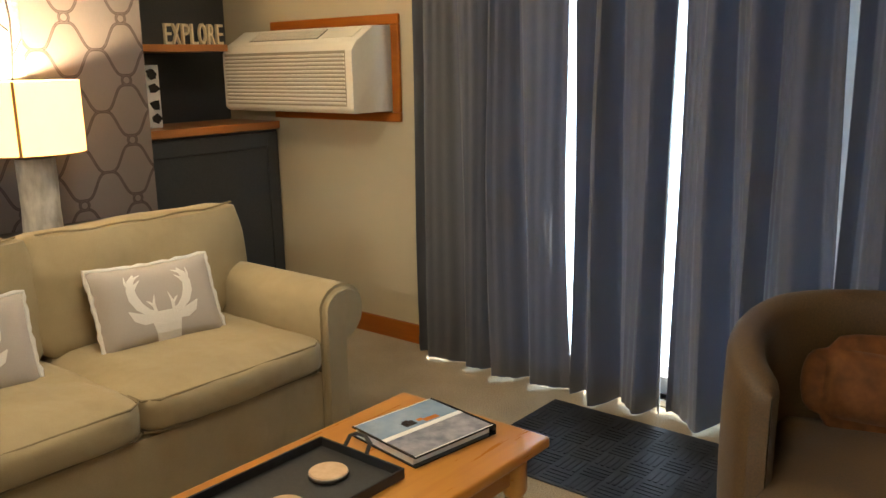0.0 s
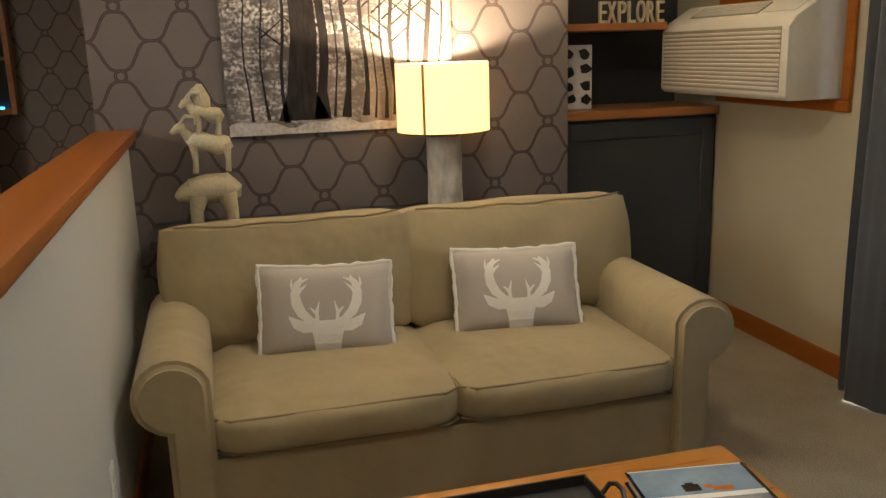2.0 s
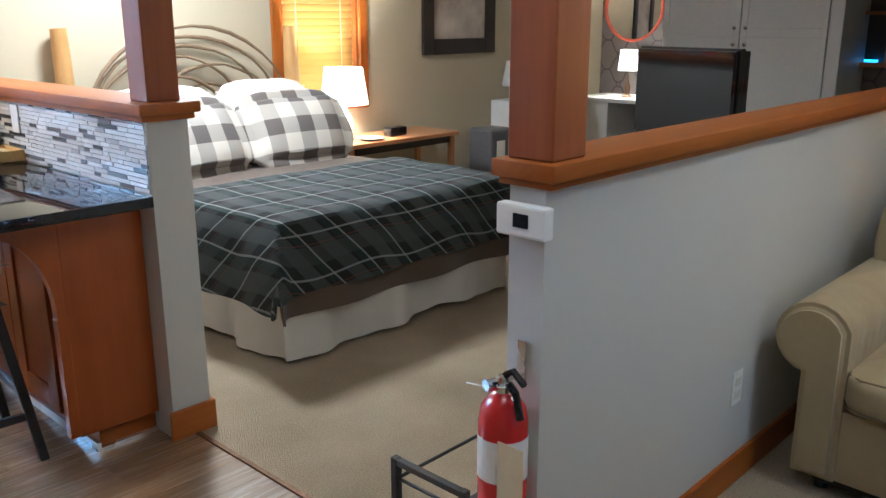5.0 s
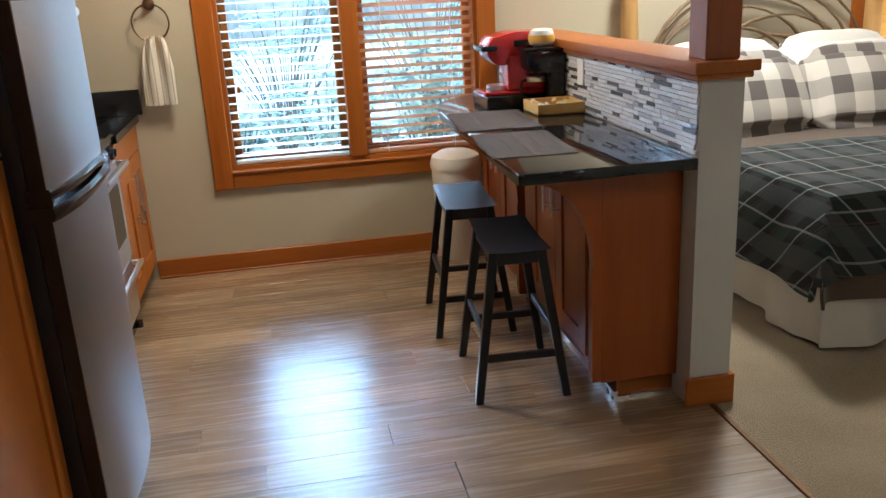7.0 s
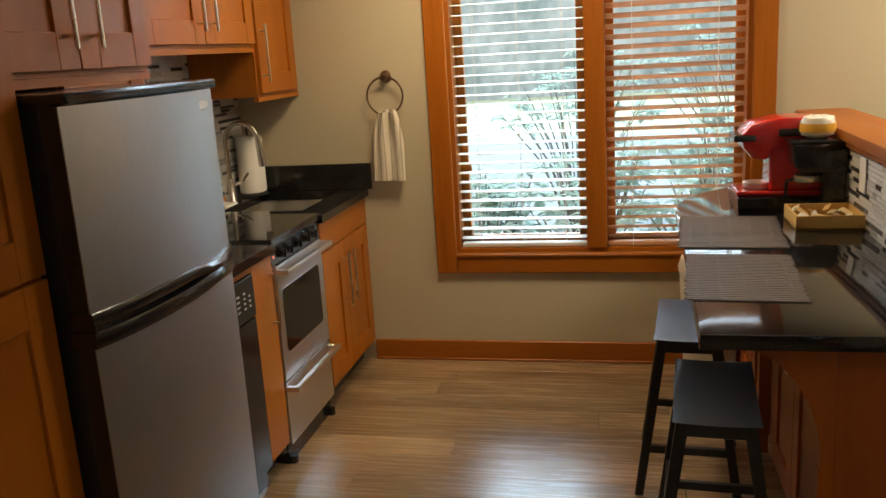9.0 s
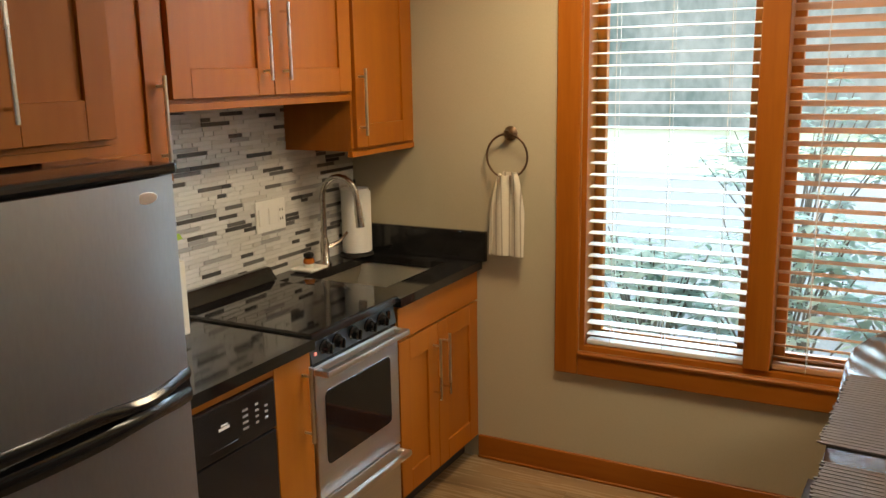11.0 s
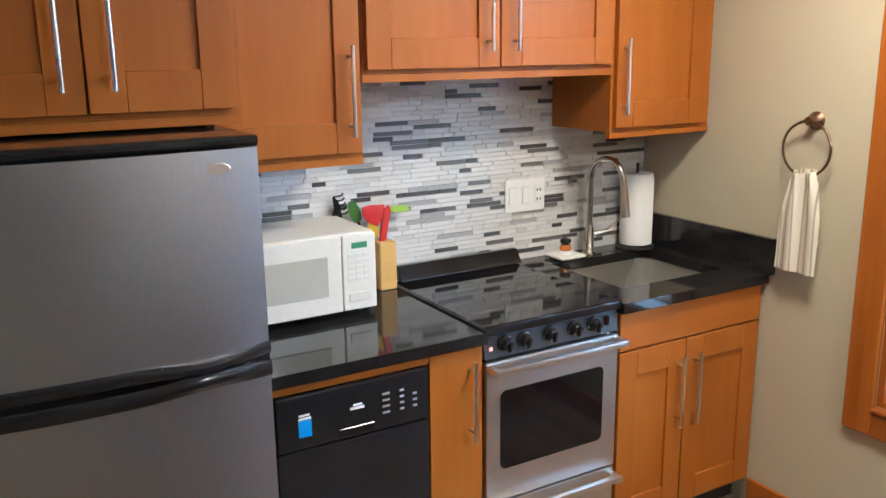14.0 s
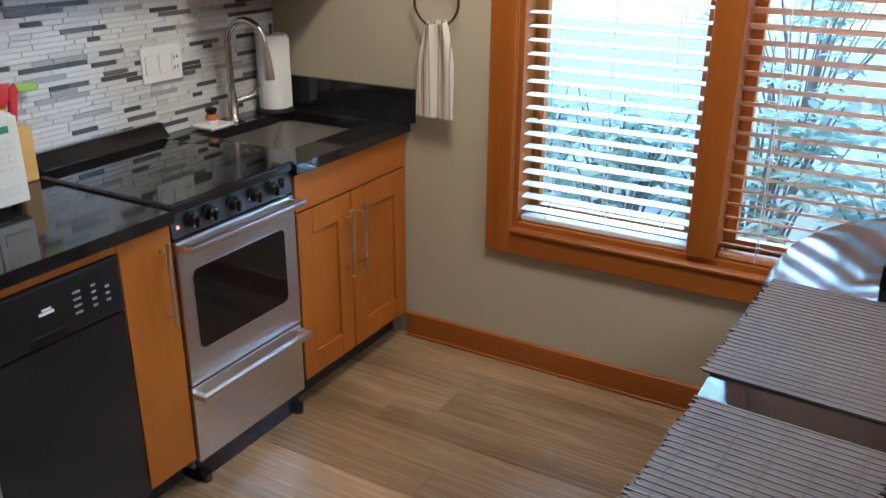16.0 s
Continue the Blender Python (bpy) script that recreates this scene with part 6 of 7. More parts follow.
beast(bm, (SX_, SY_ + .015, 0.785 + .385), 0.12, 0.14, 0.033, 3, True)
tube(bm, [(SX_, SY_ + .01, 1.27), (SX_, SY_ + .0, 1.31), (SX_, SY_ - .008, 1.345), (SX_, SY_ - .006, 1.375)], [.022, .034, .028, .010], 10)
tube(bm, [(SX_, SY_ - .01, 1.36), (SX_, SY_ - .04, 1.352)], [.012, .004], 8)
single("animal_statue", bm, M_STATUE, "cream statue of animals stacked on one another", "statue")


# forest print
def forest_material():
    m, nt, b, g = nodes_of("forest_print")
    sep = nt.nodes.new("ShaderNodeSeparateXYZ")
    link(nt, g.outputs["Position"], sep.inputs[0])
    fine = noisen(nt, g, 60, (1, 1, 1), 6)
    blot = noisen(nt, g, 9, (1, 1, 0.7), 6)
    streak = noisen(nt, g, 22, (1, 0.45, 2.2), 6)
    leaf = mathn(nt, "MULTIPLY", spread(nt, fine, .42, .62), spread(nt, streak, .40, .60))
    crown = spread(nt, mathn(nt, "ADD", mathn(nt, "SUBTRACT", sep.outputs[2], 1.20), mathn(nt, "MULTIPLY", mathn(nt, "SUBTRACT", 1.10, sep.outputs[1]), 1.1)), 0.05, 0.55)
    mist = mixn(nt, spread(nt, noisen(nt, g, 10, (1, 1.6, .18), 3), .35, .65), (0.10, 0.085, 0.080), (0.27, 0.235, 0.22))
    dark = mixn(nt, blot, (0.02, 0.018, 0.018), (0.11, 0.10, 0.10))
    wood_ = mixn(nt, mathn(nt, "MULTIPLY", crown, spread(nt, blot, .35, .6)), mist, dark)
    link(nt, mixn(nt, mathn(nt, "MULTIPLY", leaf, mathn(nt, "ADD", mathn(nt, "MULTIPLY", crown, .9), .08)), wood_, (0.66, 0.63, 0.62)), b.inputs["Base Color"])
    b.inputs["Roughness"].default_value = 0.55
    return m


fp = thing("forest_print", (-3.82, 1.27, 1.135), "large unframed black-and-white print of a misty forest", "picture")
part("canvas", B((-3.829, -3.800, 0.765, 1.775, 1.135, 2.05), bevel=0.003), forest_material(), fp)
M_TRUNKINK = surface("dark_ink", (0.014, 0.012, 0.012), (0.045, 0.040, 0.040), 50, 9, 0.8, bump=0, stretch=(1, 1, .2), spec=0.1)
M_GROUNDINK = surface("pale_ink", (0.25, 0.23, 0.23), (0.62, 0.60, 0.58), 60, 9, 0.55, bump=0)
rnd = random.Random(12)
tk = bmesh.new()
for yy, w in ((1.10, .135), (1.185, .045), (1.015, .016), (0.93, .009), (0.86, .008), (1.29, .026), (1.37, .020), (1.455, .012), (1.50, .022), (1.58, .018), (1.66, .030), (1.72, .012), (1.24, .008), (1.41, .007)):
    pts, z0 = [], 1.185 + rnd.uniform(0, .02)
    for k in range(8):
        pts.append((yy + .012 * math.sin(k * 1.3 + yy * 9), z0 + (2.045 - z0) * k / 7, w * (1.0 if k else 1.7) * (1 - .05 * k)))
    lo = [tk.verts.new((-3.7990, p[0] - p[2] / 2, p[1])) for p in pts]
    hi = [tk.verts.new((-3.7990, p[0] + p[2] / 2, p[1])) for p in pts]
    for k in range(7):
        tk.faces.new((lo[k], hi[k], hi[k + 1], lo[k + 1]))
    for k in range(4):
        z = rnd.uniform(1.5, 2.0)
        s = rnd.choice((-1, 1))
        a = [tk.verts.new((-3.7988, yy, z)), tk.verts.new((-3.7988, yy, z + .012)), tk.verts.new((-3.7988, min(1.77, max(.77, yy + s * .10)), min(2.04, z + .09))), tk.verts.new((-3.7988, min(1.77, max(.77, yy + s * .10)), min(2.04, z + .085)))]
        tk.faces.new(a)
part("forest_ink", tk, M_TRUNKINK, fp)
part("path_ink", grid(40, 2, lambda u, v: (-3.7985, 0.768 + 1.004 * u, 1.138 + v * (.045 + .012 * math.sin(u * 17) + .008 * math.sin(u * 41)))), M_GROUNDINK, fp)

# niche
M_SHELF = wood("shelf_wood", (0.27, 0.10, 0.03), (0.40, 0.17, 0.055), 1, 9, 0.35, 0.2)
nc = thing("niche_cabinet", (-4.2, 2.82, 0), "charcoal cabinet with a cherry wood top in the recess", "cabinet")
part("body", B((-4.449, -4.02, 2.356, 3.285, 0, 1.10)), M_CHARCOAL, nc)
part("top", B((-4.449, -3.985, 2.356, 3.286, 1.105, 1.150), bevel=0.004), M_SHELF, nc, "cherry wood top")
d = shaker(nc, -4.02, 1, 2.37, 3.275, 0.08, 1.09, M_CHARCOAL, fw=.075)
ns = thing("niche_shelf", (-4.2, 2.82, 1.545), "cherry wood shelf in the charcoal recess", "shelf")
part("board", B((-4.449, -4.02, 2.356, 2.985, 1.545, 1.582), bevel=0.003), M_SHELF, ns)
M_LETTER = surface("letter_wood", (0.60, 0.50, 0.32), (0.76, 0.67, 0.47), 60, 8, 0.6, bump=0.1)
lt = thing("word_sign", (-4.05, 2.80, 1.583), "cream block letters spelling EXPLORE on the shelf", "sign")
for i, c in enumerate("EXPLORE"):
    ex = bpy.data.curves.new("letter_source", "FONT")
    ex.body, ex.size, ex.extrude, ex.align_x = c, 0.155, 0.011, "LEFT"
    exo = new("letter_source", ex)
    bpy.context.view_layer.update()
    me = bpy.data.meshes.new_from_object(exo.evaluated_get(bpy.context.evaluated_depsgraph_get()))
    bpy.data.objects.remove(exo)
    me.materials.clear()
    me.materials.append(M_LETTER)
    wl = max(v.co.x for v in me.vertices)
    lo = min(v.co.y for v in me.vertices)
    q = new("letter", me)
    q.parent = lt
    q.matrix_parent_inverse = LOC[lt].inverted() @ pose(-4.06, 2.615 + i * .0535, 1.583 - lo, 90, 0, 90) @ Matrix.Diagonal((.046 / wl, 1, 1, 1))
pa = thing("pattern_art", (-4.2, 2.5, 1.15), "square black and white patterned art block", "picture")
part("board", B((-4.20, -4.165, 2.385, 2.635, 1.1505, 1.48), bevel=0.003), M_WHITEPAINT, pa)
for i in range(4):
    for j in range(3):
        c = (2.425 + .083 * j + rnd.uniform(-.012, .012), 1.192 + .078 * i + rnd.uniform(-.010, .010))
        n = rnd.randint(5, 8)
        pts = [(c[0] + rnd.uniform(.018, .042) * math.cos(6.283 * k / n), c[1] + rnd.uniform(.016, .036) * math.sin(6.283 * k / n)) for k in range(n)]
        part("dark_shape", prism(pts, "x", -4.166, -4.162), M_BLACKPAINT, pa)

# air conditioner
ac = thing("air_conditioner", (-3.55, N, 1.17), "cream through-wall air conditioner in a cherry frame", "air conditioner")
AX0, AX1, AZ0, AZ1, AY = -4.10, -3.075, 1.225, 1.650, 3.00
part("frame", B((-4.0, -3.015, N - .022, N - .001, 1.655, 1.705), (-4.0, -3.015, N - .022, N - .001, 1.170, 1.218), (-3.068, -3.015, N - .0215, N - .001, 1.218, 1.655), bevel=0.004), M_TRIM, ac, "cherry wood frame")
part("case", prism([(N - .002, AZ0), (AY + .02, AZ0), (AY, AZ0 + .02), (AY, 1.530), (AY + .035, 1.575), (AY + .16, AZ1), (N - .002, AZ1)], "x", AX0, AX1, 0.008), M_CREAM, ac)
M_GROOVE = surface("louvre_groove", (0.30, 0.26, 0.19), (0.36, 0.32, 0.24), 60, 3, 0.5, bump=0)
for i in range(13):
    z = AZ0 + .045 + i * .0195
    part("louvre", B((AX0 + .03, AX1 - .05, AY - .008, AY + .004, z, z + .011), bevel=0.002), M_CREAM, ac)
part("louvre_bed", B((AX0 + .025, AX1 - .045, AY - .0015, AY + .002, AZ0 + .035, AZ0 + .305)), M_GROOVE, ac)
ang = math.atan2(1.650 - 1.575, 0.125)
gr = part("top_grille", B((-.33, .22, -.045, .045, -.001, .0015)), M_BLACK, ac, "dark outlet grille")
gr.matrix_parent_inverse = LOC[ac].inverted() @ Matrix.Translation((-3.60, AY + .10, 1.6145)) @ Matrix.Rotation(ang, 4, "X")
slots = [(-.325 + i * .023, -.318 + i * .023, -.045, .045, .0015, .007) for i in range(24)] + [(-.33, .22, -.032 + j * .03, -.028 + j * .03, .0016, .006) for j in range(3)]
for s in slots:
    part("grille_bar", B(s), M_CREAM, ac).matrix_parent_inverse = gr.matrix_parent_inverse.copy()
part("control_flap", B((-.11, .11, -.04, .04, 0, .003), bevel=.001), M_CREAM, ac).matrix_parent_inverse = LOC[ac].inverted() @ Matrix.Translation((-3.24, AY + .10, 1.6145)) @ Matrix.Rotation(ang, 4, "X")

# coffee table
tb = thing("coffee_table", (-1.5, 1.45, 0), "honey pine coffee table with turned legs", "table")
part("top", B((-1.78, -1.235, 0.985, 1.905, 0.425, 0.458), bevel=0.010, seg=3), M_PINE, tb, "honey pine plank top")
part("apron", B((-1.72, -1.70, 1.05, 1.84, 0.335, 0.425), (-1.315, -1.295, 1.05, 1.84, 0.335, 0.425), (-1.70, -1.315, 1.05, 1.07, 0.335, 0.425), (-1.70, -1.315, 1.82, 1.84, 0.335, 0.425)), M_PINE, tb)
for xx in (-1.71, -1.305):
    for yy in (1.06, 1.83):
        part("leg", lathe([(0.02, 0), (0.03, .02), (0.022, .05), (0.036, .12), (0.026, .20), (0.038, .26), (0.024, .29), (0.036, .31), (0.036, .425)], (xx, yy, 0), 18), M_PINE, tb)
part("lower_shelf", B((-1.71, -1.305, 1.06, 1.83, 0.10, 0.12), bevel=0.003), M_PINE, tb)
ty2 = thing("serving_tray", (-1.55, 1.27, 0.458), "black metal tray with loop handles", "tray")
TX0, TX1, TY0, TY1 = -1.690, -1.395, 1.05, 1.475
part("base", B((TX0, TX1, TY0, TY1, 0.4585, 0.463)), M_BLACKMETAL, ty2)
part("rim", B((TX0 - .006, TX0, TY0 - .006, TY1 + .006, 0.4586, 0.488), (TX1, TX1 + .006, TY0 - .006, TY1 + .006, 0.4586, 0.488), (TX0, TX1, TY0 - .006, TY0, 0.4586, 0.488), (TX0, TX1, TY1, TY1 + .006, 0.4586, 0.488), bevel=0.002), M_BLACKMETAL, ty2)
for yy, s in ((TY1 + .003, 1), (TY0 - .003, -1)):
    part("handle", T([(-1.60, yy, .485), (-1.597, yy + s * .018, .510), (-1.575, yy + s * .024, .520), (-1.545, yy + s * .024, .520), (-1.523, yy + s * .018, .510), (-1.52, yy, .485)], .006, 8), M_BLACKMETAL, ty2)
M_CORK = surface("cut_wood_slice", (0.52, 0.34, 0.18), (0.66, 0.46, 0.28), 60, 8, 0.6, bump=0.1)
for x, y in ((-1.545, 1.368), (-1.50, 1.19)):
    c = thing("coaster", (x, y, .463), "round wood slice coaster on the tray", "coaster", "wood slice coasters")
    part("disc", lathe([(0.046, 0.0002), (0.049, .003), (0.049, .013), (0.046, .016), (0.0, .016)], (x, y, 0.463), 24), M_CORK, c)
    part("bark", lathe([(0.0505, .003), (0.0505, .013), (0.049, .013), (0.049, .003), (0.0505, .003)], (x, y, 0.463), 24), M_BARK, c)

# binder on the table
bk = thing("guest_binder", (0, 0, 0), "black ring binder with photographs on its cover", "binder")
part("back_cover", B((-.135, .135, -.145, .145, 0.0005, .004), bevel=.001), M_BLACK, bk)
part("page_block", B((-.125, .118, -.138, .138, .004, .026)), M_PAPER, bk)
part("cover", B((-.135, .135, -.145, .145, .0262, .030), bevel=.001), M_BLACK, bk)
part("spine", B((-.135, .135, .145, .150, .0005, .030), bevel=.001), M_BLACK, bk)
M_SKYPIC = surface("photo_blue", (0.16, 0.24, 0.33), (0.34, 0.42, 0.50), 8, 18, 0.15, bump=0)
M_ROOMPIC = surface("photo_room", (0.14, 0.15, 0.19), (0.44, 0.42, 0.43), 30, 25, 0.15, bump=0)
cv = [o for o in bk.children if o.name.startswith("cover")][0]
part("cover_photo", B((-.128, -.008, -.138, .138, .0301, .0306)), M_SKYPIC, cv, "blue-grey photograph of a lake")
part("cover_photo", B((.012, .128, -.138, .138, .0301, .0306)), M_ROOMPIC, cv, "photograph of a room interior")
part("white_band", B((-.008, .012, -.14, .14, .0301, .0307)), M_WHITE, cv)
for x in (-.132, .128):
    part("pale_border", B((x, x + .004, -.14, .14, .0301, .0307)), M_WHITE, cv)
part("dark_hut", B((-.052, -.022, -.04, .0, .0306, .0309), (-.060, -.052, -.03, -.01, .0306, .0309)), M_BLACK, cv)
part("orange_mark", B((-.035, -.015, .025, .075, .0306, .0309), (-.045, -.03, .01, .03, .0306, .0309)), M_AMBER, cv)
put(bk, pose(-1.515, 1.695, 0.4585, 0, 0, -8))

# door mat
dm = thing("door_mat", (-1.3, 2.8, 0), "black ribbed rubber door mat on the carpet", "door mat")
part("mat", B((-1.95, -0.75, 2.40, 3.06, 0.0005, 0.008), bevel=0.003), M_RUBBER, dm)
bm = bmesh.new()
for i in range(11):
    for j in range(6):
        cx, cy = -1.88 + i * .105, 2.46 + j * .105
        for k in range(4):
            if (i + j) % 2:
                box(bm, cx - .045, cx + .045, cy - .042 + k * .024, cy - .030 + k * .024, .008, .0105)
            else:
                box(bm, cx - .042 + k * .024, cx - .030 + k * .024, cy - .045, cy + .045, .008, .0105)
part("ribs", bm, M_RUBBER, dm, smooth=False)

# armchair
ch = thing("tub_chair", (0, 0, 0), "brown velour tub chair with a rust cushion", "armchair")


def shell(u, v):
    """A thick padded wall bent round the seat: up the inside, over a rolled top, down the outside."""
    a = radians(-128 + 256 * u)
    k = abs(u - .5) * 2
    top = 0.80 - .20 * max(0, k - .35) ** 1.4
    end = math.sqrt(max(0.0, 1 - (max(0, k - .92) / .08) ** 2))
    w = .048 * max(end, .04)
    s = (v - .5) * 2
    if abs(s) < .4:
        b = s / .4 * math.pi / 2
        off, z = w * math.sin(b), top - .048 + .048 * math.cos(b) * max(end, .3)
    else:
        q = (abs(s) - .4) / .6
        off, z = w * (1 if s > 0 else -1), (top - .048) * (1 - q) + .08 * q
    r = 0.345 + off + .012 * math.sin(math.pi * z / .8)
    return (r * math.sin(a), r * math.cos(a), z)


bm = grid(64, 30, shell)
bmesh.ops.recalc_face_normals(bm, faces=bm.faces[:])
part("shell", bm, M_LEATHER, ch, "curved velour back and arms", smooth=True)
part("seat", soft_box(-.285, .285, -.36, .26, .20, .44, .06, .02, 9), M_LEATHER, ch)
part("front_rail", soft_box(-.30, .30, -.36, -.30, .08, .22, .02, 0, 5), M_LEATHER, ch)
bm = soft_box(-.20, .20, -.05, .05, -.11, .11, .045, .045, 9, 3, .006)
cp_ = part("cushion", bm, M_CHAIRPILLOW, ch, "rust brown scatter cushion")
cp_.matrix_parent_inverse = pose(0.04, 0.20, 0.55, -18, 4, 0)
for a, b in ((-.24, -.26), (.24, -.26), (-.24, .24), (.24, .24)):
    part("leg", lathe([(0.018, 0), (0.024, .09)], (a, b, 0), 10), M_BLACKPAINT, ch)
put(ch, pose(-0.50, 2.34, 0, 0, 0, 18))

# half wall fittings
th = thing("thermostat", (-1.24, 0.29, 1.06), "white digital thermostat on the half wall end", "thermostat")
part("case", B((-1.25, -1.218, 0.238, 0.368, 1.03, 1.100), bevel=0.006, seg=2), M_WHITE, th)
part("display", B((-1.2195, -1.2165, 0.285, 0.325, 1.052, 1.082)), M_BLACKGLASS, th)
ol = thing("outlet", (-2.30, 0.345, 0.38), "white wall outlet on the half wall", "outlet")
part("plate", B((-2.325, -2.255, 0.345, 0.351, 0.290, 0.405), bevel=0.002), M_WHITE, ol)
for z in (.325, .370):
    part("socket", B((-2.308, -2.272, 0.350, 0.3535, z - .014, z + .014), bevel=0.001), M_CREAM, ol)

# extinguisher on its hook, black rack
EX, EY, EZ = -1.185, 0.295, 0.32
fe = thing("fire_extinguisher", (EX, EY, EZ), "red fire extinguisher with a paper tag on a wall hook", "fire extinguisher")
part("cylinder", lathe([(0.045, .0), (0.055, .01), (0.056, .03), (0.056, .30), (0.050, .335), (0.030, .362), (0.018, .370), (0.0, .370)], (EX, EY, EZ), 32), M_RED, fe, "glossy red cylinder")
part("label", lathe([(0.0567, .17), (0.0567, .27)], (EX, EY, EZ), 32, None, False), M_WHITE, fe, "white printed label")
part("valve", lathe([(0.018, .365), (0.020, .395), (0.014, .405), (0.0, .408)], (EX, EY, EZ), 16), M_CHROME, fe)
part("gauge", T([(EX + .015, EY - .010, .707), (EX + .04, EY - .018, .710)], .014, 14), M_CHROME, fe)
part("lever", T([(EX - .005, EY, .725), (EX + .005, EY + .03, .745), (EX + .012, EY + .065, .725)], .008, 8), M_BLACK, fe)
part("lever", T([(EX - .005, EY, .715), (EX + .010, EY + .04, .700), (EX + .016, EY + .06, .645)], .009, 8), M_BLACK, fe)
part("hook", B((-1.2495, -1.243, EY - .012, EY + .012, .690, .790), (-1.249, -1.20, EY - .010, EY + .010, .710, .718), bevel=.001), M_STEELH, fe)
part("tag", B((EX + .060, EX + .062, EY + .035, EY + .105, .455, .605), bevel=.001), surface("manila_tag", (.62, .50, .28), (.70, .57, .34), 60, 5, .8, bump=.05), fe, "buff paper tag")
part("pin", T([(EX + .02, EY - .09, .688), (EX + .03, EY - .03, .700), (EX + .02, EY + .02, .710)], .0018, 6), M_WHITE, fe)
rk = thing("boot_rack", (-1.42, -0.02, 0), "black metal boot rack standing on the carpet", "rack")
for xx in (-1.62, -1.22):
    for yy in (-0.09, 0.15):
        part("post", B((xx - .011, xx + .011, yy - .011, yy + .011, 0, .37), bevel=.002), M_BLACKMETAL, rk)
    for zz in (.35, .12):
        part("side_bar", B((xx - .010, xx + .010, -.08, .14, zz, zz + .019), bevel=.002), M_BLACKMETAL, rk)
part("shelf", B((-1.61, -1.23, -.08, .14, .125, .131)), M_BLACKMETAL, rk)
for a, b in (((-1.61, -.085, .31), (-1.23, -.085, .31)), ((-1.61, .145, .31), (-1.23, .145, .31)), ((-1.22, -.08, .31), (-1.22, .14, .31))):
    part("rail", T([a, b], .005, 8), M_BLACKMETAL, rk)
moved(made, *PLAN)

# ---- bedroom ----
BX0, BX1, BY0, BY1 = -3.37, -1.845, -3.62, -1.845
bd = thing("bed", (-2.7, -2.6, 0), "log bed with a twig headboard and cream bed skirt", "bed")
part("box_spring", B((BX0 + .03, BX1 - .03, BY0, BY1 - .03, 0.14, 0.36), bevel=.02), M_SKIRT, bd)
part("mattress", soft_box(BX0, BX1, BY0, BY1, 0.34, 0.585, .05, .008, 9), M_LINEN, bd)


def skirt(x0, x1, y0, y1, n, seed):
    def f(u, v):
        w = (math.sin(u * n) + .4 * math.sin(u * n * 2.3 + seed)) * max(0.0, math.sin(math.pi * u)) ** .3
        dx, dy = (y1 - y0), -(x1 - x0)
        ln = math.hypot(dx, dy)
        o = (.010 + .020 * v) * w
        return (x0 + (x1 - x0) * u + dx / ln * o, y0 + (y1 - y0) * u + dy / ln * o, 0.40 - (.375 + .012 * math.sin(u * n * .4)) * v)
    return thick(grid(70, 5, f), .003)


part("skirt", skirt(BX1 - .005, BX1 - .005, BY0, BY1 - .005, 24, 1), M_SKIRT, bd, "cream gathered skirt")
part("skirt", skirt(BX1 - .005, BX0 + .01, BY1 - .005, BY1 - .005, 18, 2), M_SKIRT, bd, "cream gathered skirt")


def drape(x0, x1, y0, y1, top, drop_side, drop_foot, nz, seed, over=.03):
    """A cloth over the mattress, hanging at both sides and, if wanted, at the foot."""
    def f(u, v):
        tot = (x1 - x0) + 2 * drop_side
        s = -drop_side + tot * u
        x = min(max(s, 0), x1 - x0)
        h = max(0, -s, s - (x1 - x0))
        ty_ = (y1 - y0) + drop_foot
        q = ty_ * v
        y = min(q, y1 - y0)
        g = max(0, q - (y1 - y0))
        z = top - max(h, g) + nz * noise.noise(Vector((u * 6, v * 6, seed)))
        e = over * (1 - math.exp(-h * 12)) * (1 if s > 0 else -1)
        w = .016 * math.sin(q * 14 + seed) * min(1, h * 6) * (1 if s > 0 else -1)
        wf = .022 * math.sin(s * 11 + seed) * min(1, g * 6)
        flare = .16 * min(h, g)
        return (x0 + x + e + w + (flare if s > 0 else -flare), y0 + y + over * (1 - math.exp(-g * 12)) + wf + flare, z)
    bm = grid(44, 36, f)
    return thick(bm, -.012)


part("blanket", drape(BX0, BX1, -3.40, BY1, .610, .22, .38, .008, 1, .035), M_BROWN, bd, "dark brown blanket")


